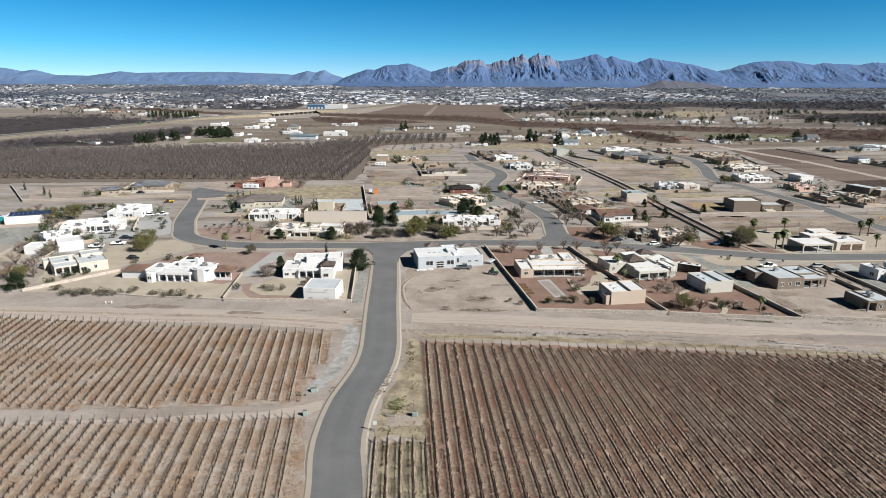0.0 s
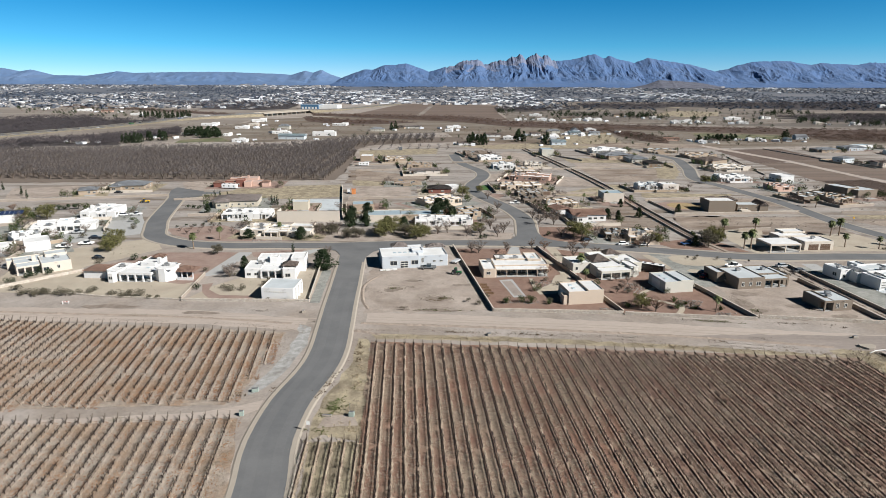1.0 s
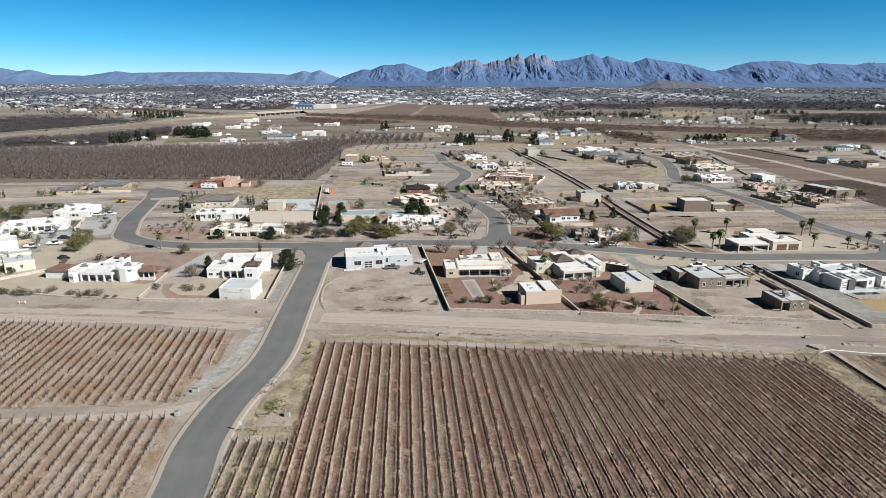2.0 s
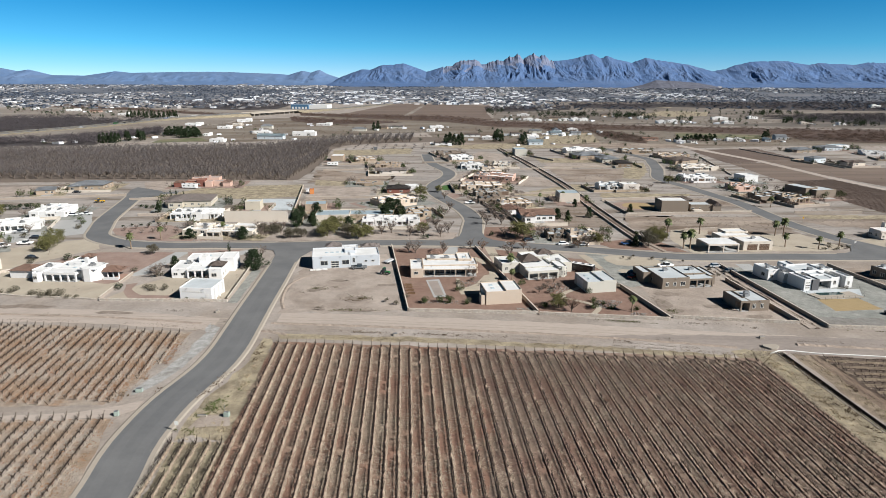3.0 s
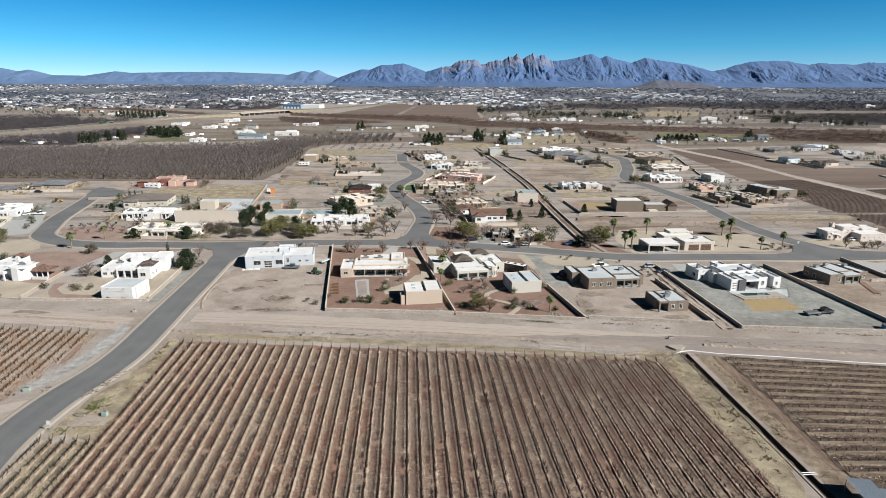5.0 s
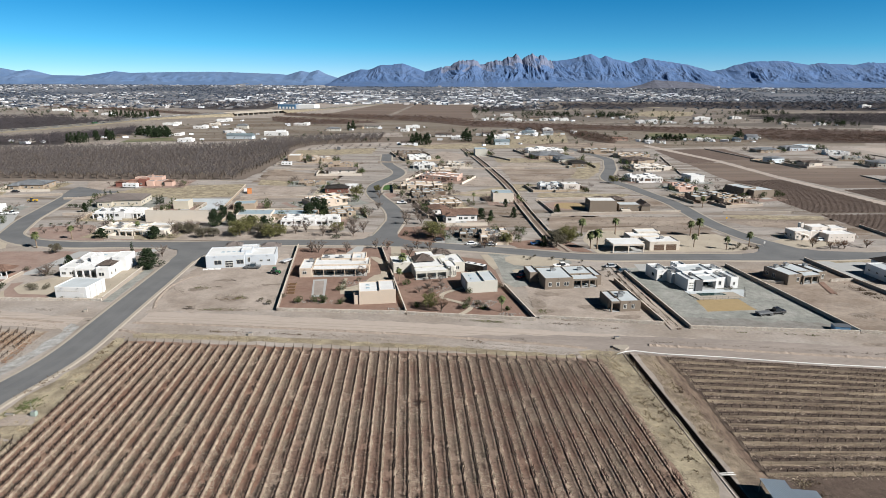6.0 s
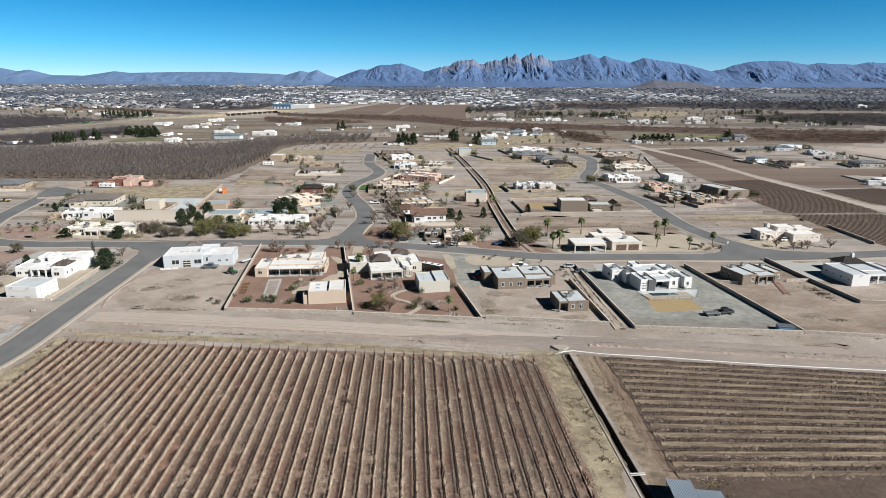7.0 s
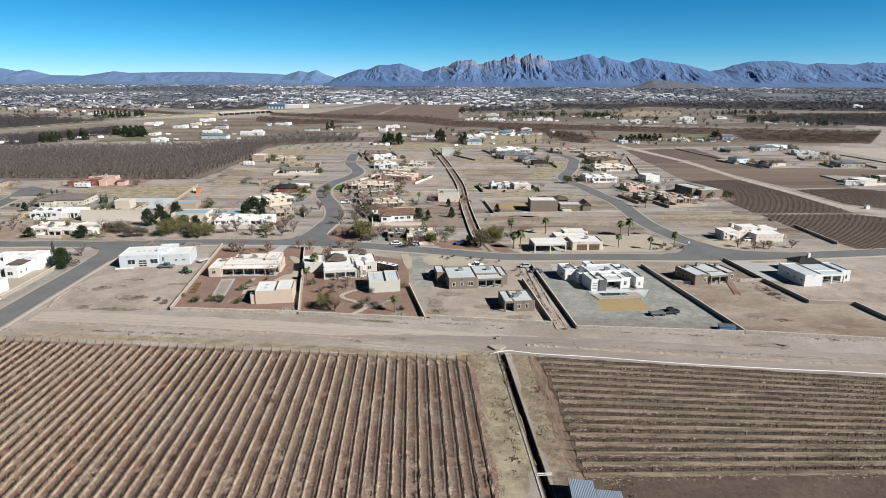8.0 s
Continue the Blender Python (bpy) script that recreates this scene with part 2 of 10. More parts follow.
def tube(bm, pts, radii, n=6, cap=True):
    """A tapered tube along pts."""
    rings = []
    for i, p in enumerate(pts):
        p = Vector(p)
        d = (Vector(pts[min(i + 1, len(pts) - 1)]) - Vector(pts[max(i - 1, 0)])).normalized()
        a = d.orthogonal().normalized()
        b = d.cross(a)
        r = radii[i] if isinstance(radii, (list, tuple)) else radii
        rings.append([bm.verts.new(p + r * (a * math.cos(k * 2 * math.pi / n) + b * math.sin(k * 2 * math.pi / n))) for k in range(n)])
    for r0, r1 in zip(rings, rings[1:]):
        for k in range(n):
            bm.faces.new((r0[k], r0[(k + 1) % n], r1[(k + 1) % n], r1[k]))
    if cap:
        bm.faces.new(rings[0][::-1])
        bm.faces.new(rings[-1])


def finish(name, bm, material, smooth=False):
    me = bpy.data.meshes.new(name)
    bm.normal_update()
    bm.to_mesh(me)
    bm.free()
    me.materials.append(material)
    if smooth:
        me.shade_smooth()
    return me


def part(name, bm, material, parent, label="", smooth=False):
    ob = new(name, finish(name, bm, material, smooth))
    ob.parent = parent
    return tagged(ob, label) if label else ob


def thing(name, x, y, z=0.0, rz=0.0, label="", category="", group=""):
    ob = new(name)
    ob.empty_display_size = 0.5
    ob.matrix_basis = pose(x, y, z, 0, 0, rz)
    return tagged(ob, label, category, group)


def solo(name, bm, material, label, category="", group="", kind="", m=None, smooth=False):
    ob = new(name, finish(name, bm, material, smooth))
    if m:
        ob.matrix_basis = m
    return tagged(ob, label, category, group, kind)


def unit(a, b):
    d = Vector((b[0] - a[0], b[1] - a[1]))
    return d.normalized(), d.length


def curve_through(pts, step=3.0, closed=False):
    """A smooth line through plan points, in even steps."""
    p = [Vector((*q, 0)) for q in pts]
    out = []
    for i in range(len(p) - 1):
        p0, p1, p2, p3 = p[max(i - 1, 0)], p[i], p[i + 1], p[min(i + 2, len(p) - 1)]
        n = max(1, int((p2 - p1).length / step))
        for k in range(n):
            t = k / n
            out.append(0.5 * ((2 * p1) + (p2 - p0) * t + (2 * p0 - 5 * p1 + 4 * p2 - p3) * t * t + (3 * p1 - p0 - 3 * p2 + p3) * t ** 3))
    return out + [p[-1]]


def offset_line(line, d):
    out = []
    for i, p in enumerate(line):
        t = (line[min(i + 1, len(line) - 1)] - line[max(i - 1, 0)]).normalized()
        out.append(p + d * Vector((-t.y, t.x, 0)))
    return out


def strip(bm, line, d0, d1, z0, z1=None):
    """A ribbon between two offsets of a line."""
    a, b = offset_line(line, d0), offset_line(line, d1)
    z1 = z0 if z1 is None else z1
    va = [bm.verts.new((p.x, p.y, z0)) for p in a]
    vb = [bm.verts.new((p.x, p.y, z1)) for p in b]
    for i in range(len(a) - 1):
        bm.faces.new((va[i], va[i + 1], vb[i + 1], vb[i]))


def ragged(pts, rough, step=3.0):
    """The outline of an area with an uneven edge."""
    out = []
    for i, p in enumerate(pts):
        q = pts[(i + 1) % len(pts)]
        d, length = unit(p, q)
        n = max(1, int(length / step))
        for k in range(n):
            x, y = p[0] + (q[0] - p[0]) * k / n, p[1] + (q[1] - p[1]) * k / n
            s = rough * noise.noise((x * 0.35, y * 0.35, 3.1)) * 2
            out.append((x - d.y * s, y + d.x * s))
    return out


LEVEL = [0.006]
HOMES = []


def area(name, pts, material, label, rough=0.4, kind="structure", category="ground", z=None):
    """A flat area of ground with its own cover, a little above what lies below it."""
    if z is None:
        LEVEL[0] += 0.0006
        z = LEVEL[0]
    bm = bmesh.new()
    outline = ragged(pts, rough) if rough else pts
    f = bm.faces.new([bm.verts.new((x, y, z)) for x, y in outline])
    if f.normal.z < 0 or sum(a[0] * b[1] - b[0] * a[1] for a, b in zip(outline, outline[1:] + outline[:1])) < 0:
        f.normal_flip()
    bmesh.ops.triangulate(bm, faces=[f])
    return solo(name, bm, material, label, category, kind=kind)


# ---- ground, with the slot of the irrigation ditch ----
D0, D1 = (121.0, 141.5), (124.3, 91.9)
dd, dlen = unit(D0, D1)
DN = Vector((-dd.y, dd.x))
D0, D1 = Vector(D0), Vector(D1) + dd * 45


def rise(y):
    """The plain climbs slowly towards the foot of the mountains."""
    return 34.0 * (max(y - 2100.0, 0.0) / 2850.0) ** 1.3


def ground_sheet():
    bm = bmesh.new()
    w = 0.75
    inner = [D0 - DN * w, D1 - DN * w, D1 + DN * w, D0 + DN * w]
    outer = [(-6500, 2100), (-6500, -5000), (6500, -5000), (6500, 2100)]
    inner.sort(key=lambda p: (p.x > (D0.x + D1.x) / 2, p.y if p.x > (D0.x + D1.x) / 2 else -p.y))
    left = sorted([D0 - DN * w, D0 + DN * w], key=lambda p: p.x)
    right = sorted([D1 - DN * w, D1 + DN * w], key=lambda p: p.x)
    inner = [left[0], right[0], right[1], left[1]]
    vi = [bm.verts.new((p.x, p.y, 0)) for p in inner]
    vo = [bm.verts.new((*p, 0)) for p in outer]
    for i in range(4):
        bm.faces.new((vo[i], vo[(i + 1) % 4], vi[(i + 1) % 4], vi[i]))
    last = (vo[0], vo[3])
    for k in range(1, 21):
        y = 2100 + 150 * k
        row = bm.verts.new((-6500, y, rise(y))), bm.verts.new((6500, y, rise(y)))
        bm.faces.new((last[0], last[1], row[1], row[0]))
        last = row
    return solo("ground", bm, DIRT, "pale tan desert dirt reaching to the mountains", "ground", kind="structure")


ground_sheet()

# ---- roads ----
def road(name, pts, width, label, kerb=0.9, level=0.13):
    line = curve_through(pts)
    ob = thing(name, 0, 0, 0, 0, label, "road")
    tagged(ob, kind="structure")
    bm = bmesh.new()
    strip(bm, line, -width / 2, width / 2, level)
    part("carriageway", bm, ASPHALT, ob)
    for s in (-1, 1):
        bm = bmesh.new()
        a, b = sorted((s * width / 2, s * (width / 2 + kerb)))
        strip(bm, line, a, b, level + 0.02)
        inner, outer = (a, b) if s > 0 else (b, a)
        strip(bm, line, *((inner - 0.001, inner) if s > 0 else (inner, inner + 0.001)), level - 0.02, level + 0.02)
        strip(bm, line, *((outer, outer + 0.4) if s > 0 else (outer - 0.4, outer)), *((level + 0.02, 0.0) if s > 0 else (0.0, level + 0.02)))
        part("kerb", bm, CONCRETE, ob, "pale concrete ribbon kerb")
    return ob


NS = [(-14.0, -400), (-13.5, -200), (-13.3, -60), (-13.5, 10), (-14.0, 40), (-15.5, 62), (-17.5, 85), (-19.5, 97), (-20.0, 105), (-19.5, 116), (-17.0, 130), (-16.5, 141), (-17.5, 155), (-19.0, 173), (-20.5, 194), (-22.5, 220), (-23.5, 242)]
EW = [(-118, 268), (-112, 255), (-100, 245.5), (-88, 241.5), (-72, 240), (-57, 241), (-35, 241), (0, 245.3), (30, 246.3), (60, 244.5), (93, 237), (112, 231.5), (132, 227), (165, 228.3), (220, 229.5), (283, 239), (340, 250), (420, 268)]
LOOP = [(-118, 268), (-124, 283), (-129, 300), (-135, 323), (-141, 345), (-147, 362)]
STUB = [(-143, 352), (-132, 358), (-122, 361)]
MID = [(48.0, 246), (48.9, 265), (50.2, 280), (50.8, 289), (50.0, 299), (47.3, 313), (42.4, 329), (36.5, 345), (32.0, 360), (29.8, 375), (29.6, 390), (32.0, 404), (37.0, 421), (39.6, 438), (38.6, 455), (34.0, 471), (28.0, 490), (23.5, 514), (19.3, 562)]
EAST = [(219.0, 231.7), (214.0, 239.8), (209.6, 248.4), (205.2, 259.7)] + [(200.5, 285), (200, 311), (200, 336), (195, 366), (191, 392), (186, 410), (187, 432), (199, 470), (207, 505), (212, 535), (204, 580), (196, 620)]
ASPHALT_WORN = mat("worn_asphalt_wheel_band", (0.119, 0.121, 0.124), rough=0.85, vary=0.10, scale=0.12, fine=2.0, bump=0.01, second=(0.132, 0.134, 0.136), mix_scale=0.06)


def wheel_band(pts, d, level, label):
    bm = bmesh.new()
    line = curve_through(pts)
    strip(bm, line, d - 0.9, d + 0.9, level + 0.003)
    solo("wheel_band", bm, ASPHALT_WORN, label, "road", kind="structure")


for d in (-2.2, 2.1):
    wheel_band(NS[:-2], d, 0.142, "paler worn wheel band along the street")
    wheel_band(EW[4:-2], d, 0.13, "paler worn wheel band along the street")
road("road", EW, 8.6, "worn grey asphalt residential street with pale ribbon kerbs", level=0.13)
road("road", NS, 8.4, "worn grey asphalt street winding between the vineyards", level=0.142)
road("road", LOOP, 8.6, "worn grey asphalt street bending past white houses", level=0.136)
road("road", STUB, 8.2, "short worn asphalt stub of a street", level=0.148)
road("road", MID, 8.6, "worn grey asphalt street curving among adobe houses", level=0.144)
road("road", EAST, 8.6, "worn grey asphalt street curving past flat-roofed houses", level=0.138)

TREAD = mat("tractor_tread_dirt", (0.205, 0.172, 0.145), vary=0.3, scale=0.8, fine=4.0)


def tread(pts, width, label, seed):
    """Lug marks that a heavy tyre left in soft dirt."""
    line = curve_through(pts, 0.5)
    bm = bmesh.new()
    rnd = random.Random(seed)
    for i in range(len(line) - 1):
        p, d = line[i], (line[i + 1] - line[i]).normalized()
        worn = noise.noise((p.x * 0.06, seed, 2)) + 0.5 * noise.noise((p.x * 0.4, seed, 5))
        nrm = Vector((-d.y, d.x, 0))
        for s in (0.5, -0.5):
            if worn < -0.15 or rnd.random() < 0.25 - worn * 0.3:
                continue
            c = p + nrm * (s * width * rnd.uniform(0.7, 1.2) + 0.5 * noise.noise((p.x * 0.15, seed, 8))) + d * rnd.uniform(-0.2, 0.25)
            a, b = nrm * width * rnd.uniform(0.14, 0.34) + d * rnd.uniform(0.0, 0.22) * (1 if s > 0 else -1), d * rnd.uniform(0.06, 0.16)
            h = Vector((0, 0, rnd.uniform(0.06, 0.13)))
            q = [bm.verts.new(v + Vector((0, 0, 0.03))) for v in (c - a - b, c + a - b, c + a + b, c - a + b)]
            t, u = bm.verts.new(c - a * 0.8 + h), bm.verts.new(c + a * 0.8 + h)
            for f in ((q[0], q[1], u, t), (q[2], q[3], t, u), (q[1], q[2], u), (q[3], q[0], t)):
                bm.faces.new(f)
    solo("tread_marks", bm, TREAD, label, "track", kind="structure")


JUNCTION = "worn asphalt mouth of a street with rounded corners"
area("road_junction", [(-27.0, 217.5), (-27.9, 226.6), (-30.4, 233.0), (-35.7, 235.8), (-37.3, 244.1), (-4.8, 247.7), (-4.7, 240.9), (-11.9, 236.8), (-15.6, 231.7), (-17.5, 224.5), (-17.6, 217.7)], ASPHALT, JUNCTION, 0, category="road", z=0.1655)
area("road_junction", [(33.5, 249.0), (40.5, 253.0), (43.4, 258.0), (44.8, 267.0), (45.6, 276.0), (54.3, 276.0), (53.6, 265.0), (54.6, 256.5), (57.5, 252.0), (63.0, 248.5), (60.0, 240.5), (34.5, 242.4)], ASPHALT, JUNCTION, 0, category="road", z=0.167)
area("road_junction", [(203.4, 247.4), (201.6, 241.1), (199.0, 236.8), (195.8, 234.3), (191.1, 233.3), (189.0, 227.0), (243.4, 228.4), (247.4, 235.7), (232.7, 237.4), (224.2, 238.4), (218.9, 241.6), (212.3, 242.3)], ASPHALT, JUNCTION, 0, category="road", z=0.1725)

area("road_junction", [(-154.9, 378.7), (-145.6, 372.8), (-133.2, 365.2), (-128.0, 348.6), (-135.1, 344.8), (-140.1, 339.4), (-148.1, 349.7), (-154.3, 368.5)], ASPHALT, "worn asphalt end of the bending street", 0, category="road", z=0.171)

# ---- dirt tracks and verges ----
TILLED = mat("tilled_headland_soil", (0.130, 0.092, 0.070), vary=0.55, scale=0.8, fine=3.0, bump=0.2, second=(0.185, 0.140, 0.106), mix_scale=0.4, stretch=(1, 0.2, 1), turn=3.0)
DRAIN = mat("pale_drain_gravel", (0.30, 0.298, 0.29), vary=0.5, scale=0.7, fine=3.0, bump=0.15, second=(0.20, 0.19, 0.175), mix_scale=0.3, mix_at=0.55)
area("track", [(-420, 178), (-60, 168), (-26, 162), (-26, 153), (-60, 158), (-420, 166)], TRACK_DIRT, "packed tan dirt track beside the vineyard", 0.6)
area("track", [(-10, 168), (60, 161), (130, 152), (260, 137), (460, 112), (460, 104), (260, 129), (130, 145), (60, 153), (-9, 158)], TRACK_DIRT, "packed tan dirt track below the garden walls", 0.6)
area("track", [(-87.1, 106.2), (-55.0, 108.8), (-36.6, 111.2), (-30.2, 113.6), (-25.4, 116.0), (-25.5, 112.3), (-28.2, 109.8), (-38.9, 107.8), (-64.7, 105.7), (-85.2, 103.4)], TRACK_DIRT, "packed tan dirt track between two vineyards", 0.3)
area("verge", [(-7.0, 147.9), (-5.0, 134.6), (-2.1, 100.8), (-10.5, 103.0), (-13.0, 101.0), (-13.6, 109.0), (-12.2, 120.6), (-9.8, 131.6), (-9.9, 147.9)], DRY_GRASS, "dry yellow grass verge beside the street", 0.6)
area("verge", [(-12.6, 100.3), (-1.9, 100.8), (-0.3, 84.8), (-10.9, 84.7)], DRY_GRASS, "dry grass under the short vine rows", 0.4)
area("verge", [(-11.2, 110.1), (-5.5, 110.2), (-4.2, 106.6), (-11.9, 105.3)], LOT_DIRT, "bare dirt round the irrigation valve", 0.5)
area("verge", [(-7.1, 151.6), (31.3, 149.7), (73.6, 145.1), (108.4, 139.8), (106.2, 136.6), (72.4, 142.4), (30.7, 146.5), (-5.8, 148.0)], DRY_GRASS, "dry grass strip along the vine row ends", 0.6)
area("verge", [(109.0, 142.3), (117.8, 144.5), (120.4, 139.9), (123.3, 96.1), (120.7, 86.9), (115.2, 86.8), (111.4, 122.6)], DRY_GRASS, "dry grass bank beside the irrigation ditch", 0.6)
area("verge", [(123.1, 142.6), (129.7, 141.1), (131.6, 129.6), (132.9, 111.3), (134.1, 99.7), (138.9, 92.8), (136.5, 84.4), (125.8, 84.2), (125.7, 91.9), (124.1, 115.6)], BANK, "dry grass bank beside the irrigation ditch", 0.6)
area("tilled_strip", [(127.3, 140.6), (130.6, 139.4), (131.2, 128.0), (132.2, 114.0), (134.6, 104.0), (137.0, 92.6), (130.6, 86.0), (128.6, 100.0), (127.6, 116.0), (127.0, 130.0)], TILLED, "brown tilled strip along the ends of the vine rows", 0.4)
area("verge", [(-27.3, 158.3), (-23.9, 155.2), (-22.6, 144.1), (-24.6, 128.4), (-26.9, 120.4), (-29.4, 117.8), (-29.9, 120.3), (-26.9, 134.3), (-26.1, 147.6)], DRAIN, "pale grey gravel drain beside the street", 0.5)
area("verge", [(-12.2, 109.0), (-10.2, 112.1), (-9.0, 114.6), (-10.1, 110.1)], GREEN_WEED, "patch of green weeds on the verge", 0.5)

RUT = mat("tyre_ruts", (0.295, 0.252, 0.216), vary=0.25, scale=0.3, fine=2.0)
RIDGE = mat("loose_dirt_ridge", (0.255, 0.21, 0.175), vary=0.4, scale=0.6, fine=3.0, bump=0.1)


def ruts(pts, offsets, label):
    """Wheel marks and the loose ridges beside them along a dirt track."""
    line = curve_through(pts, 2.0)
    LEVEL[0] += 0.001
    for k, d in enumerate(offsets):
        bm = bmesh.new()
        wander = [p + Vector((0, 0.5 * noise.noise((p.x * 0.05, k * 3.3, 0)), 0)) for p in line]
        strip(bm, wander, d - 0.22, d + 0.22, LEVEL[0])
        solo("tyre_track", bm, RUT, label, "track", kind="structure")


def ridge(pts, h, w, label, seed):
    """A ragged little bank of pushed-up dirt."""
    line = curve_through(pts, 0.7)
    bm = bmesh.new()
    left, right = offset_line(line, w / 2), offset_line(line, -w / 2)
    rows_ = []
    for i, p in enumerate(line):
        z = h * (0.35 + 1.1 * abs(noise.noise((p.x * 0.8, seed, i * 0.35))))
        j = 0.35 * noise.noise((p.x * 0.6, 7.0, seed))
        rows_.append([bm.verts.new(q) for q in ((left[i].x, left[i].y + j, 0), (p.x, p.y + j, z), (right[i].x, right[i].y + j, 0))])
    for a, b in zip(rows_, rows_[1:]):
        for k in range(2):
            bm.faces.new((a[k], a[k + 1], b[k + 1], b[k]))
    bmesh.ops.recalc_face_normals(bm, faces=bm.faces)
    solo("dirt_ridge", bm, RIDGE, label, "bank", kind="structure")


ruts([(-9, 163), (60, 157), (130, 148.5), (260, 133), (440, 109)], (-1.4, 0.4), "faint wheel marks in the packed dirt")
ruts([(-420, 172), (-60, 163), (-27, 157.5)], (-1.0, 0.8), "faint wheel marks in the packed dirt")
ridge([(-10.6, 158.7), (17.1, 156.8), (53.2, 153.5), (83.0, 149.6), (111.6, 144.4)], 0.35, 1.6, "ragged dirt bank along the track", 1)
ridge([(127.8, 146.4), (151.5, 143.5), (184.8, 139.3), (212.5, 136.2)], 0.5, 1.6, "ragged dirt bank along the track", 2)
ridge([(-129.9, 166.7), (-95.8, 164.7), (-59.2, 162.4), (-29.7, 158.3)], 0.35, 1.4, "ragged dirt bank above the vineyard", 3)
ridge([(-9.9, 169.2), (-12.4, 176.8), (-13.9, 189.5), (-11.9, 197.8), (-9.0, 201.6)], 0.35, 1.2, "low curved dirt berm on the bare lot", 7)
ridge([(-11.8, 153.5), (-4.4, 150.9)], 0.5, 1.4, "ragged dirt bank by the kerb", 4)
tread([(-11.3, 155.4), (16.8, 154.0), (52.5, 151.2), (81.9, 147.4), (110.2, 142.4), (127.0, 140.1)], 0.9, "tractor tread marks pressed into the dirt", 11)
tread([(-11.2, 153.9), (16.7, 152.4), (51.9, 149.4), (81.0, 145.6), (109.1, 140.7), (125.7, 138.5)], 0.8, "tractor tread marks pressed into the dirt", 12)
tread([(128.8, 148.9), (152.3, 146.2), (186.0, 141.9), (214.2, 138.7)], 0.9, "tractor tread marks pressed into the dirt", 13)
tread([(-127.4, 163.2), (-94.0, 161.2), (-58.1, 159.0), (-35.5, 156.2)], 0.8, "tractor tread marks pressed into the dirt", 14)
area("track", [(112, 143.5), (70, 150.5), (90, 152.2), (125, 152.0), (160, 149.3), (260, 137.5), (460, 113), (460, 95), (300, 117), (208, 130.5), (131, 140)], TRACK_GREY, "packed grey-brown dirt track past the ditch", 0.7)

# ---- yards ----
SCRUB_LOT = mat("scrubby_lot_dirt", (0.262, 0.239, 0.220), vary=0.42, scale=0.12, fine=1.2, bump=0.15, second=(0.150, 0.124, 0.102), mix_scale=0.085, mix_at=0.55, mix_soft=0.07, stretch=(0.2, 1, 1))
SCRUB_DARK = mat("weedy_brown_lot", (0.205, 0.170, 0.142), vary=0.4, scale=0.15, fine=1.4, bump=0.2, second=(0.125, 0.092, 0.068), mix_scale=0.1, mix_at=0.55, mix_soft=0.07, stretch=(0.3, 1, 1))
area("lot_ground", [(-420, 250), (-60, 246), (60, 250), (130, 232), (420, 268), (470, 560), (280, 640), (30, 640), (-60, 610), (-64, 405), (-420, 380)], SCRUB_LOT, "pale scrubby dirt of the open lots", 2.0, z=0.004)
for pts in ([(206, 300), (262, 302), (266, 262), (214, 284)], [(126, 300), (196, 300), (196, 268), (160, 262), (124, 272)], [(117, 470), (176, 470), (170, 440), (117, 436)], [(-60, 460), (0, 432), (-4, 396), (-52, 400)], [(58, 300), (112, 332), (114, 276), (86, 276)]):
    area("lot_ground", pts, SCRUB_DARK, "weedy brown ground of an empty lot", 2.5, z=0.005)
area("yard", [(16.2, 237.5), (48.5, 238.3), (64.0, 167.4), (26.8, 168.8)], GRAVEL_RED, "red-brown gravel yard inside block walls", 0)
area("yard", [(50.2, 240.1), (92.2, 221.8), (94.6, 191.8), (100.6, 162.8), (65.0, 166.6)], GRAVEL_RED, "red-brown gravel garden with winding paths", 0)
area("yard", [(-13.9, 212.1), (15.2, 229.2), (24.9, 168.9), (-10.6, 165.9), (-13.6, 194.1)], LOT_DIRT, "bare tan dirt lot beside the white house", 1.0)
area("yard", [(100.2, 218.6), (132.3, 209.7), (136.0, 160.8), (102.5, 164.7)], LOT_DIRT, "bare tan dirt lot behind taupe houses", 0.4)
area("yard", [(137.8, 213.9), (176.9, 214.9), (186.1, 155.6), (142.6, 158.2)], GRAVEL_GREY, "grey gravel yard of the white modern house", 0)
area("patio", [(152.3, 189.2), (156.0, 190.9), (172.4, 190.6), (168.4, 182.5), (153.6, 179.9)], ROOF_GREY, "pale paved deck round the pool", 0)
area("yard", [(144.6, 218.5), (150.1, 218.6), (149.4, 211.2), (144.4, 210.4)], DRIVE, "pale concrete parking slab", 0)
area("yard", [(152.8, 180.5), (166.2, 181.8), (167.6, 172.1), (152.5, 170.4)], STRAW, "yellow sand play area edged in the gravel", 0.3)
area("yard", [(177.3, 213.6), (211.3, 214.5), (231.6, 164.3), (224.0, 153.1), (187.5, 155.7)], BRUSHY, "bare tan dirt lot behind the dark house", 0.5)
area("yard", [(-134.2, 183.0), (-116.4, 205.7), (-100.0, 211.5), (-73.9, 206.6), (-68.3, 176.6), (-96.9, 180.1)], GRAVEL_CREAM, "cream gravel yard round the curved white house", 0.2)
area("yard", [(-116.4, 205.7), (-98.1, 229.7), (-64.1, 230.5), (-70.1, 195.3), (-73.6, 191.6), (-112.4, 201.8)], GRAVEL_ROSE, "rose-brown gravel yard beside the curved house", 0.5)
area("yard", [(-63.2, 190.1), (-51.7, 205.8), (-30.8, 213.1), (-29.0, 176.4), (-67.4, 176.6)], GRAVEL_CREAM, "cream gravel yard round the white garage", 0.2)
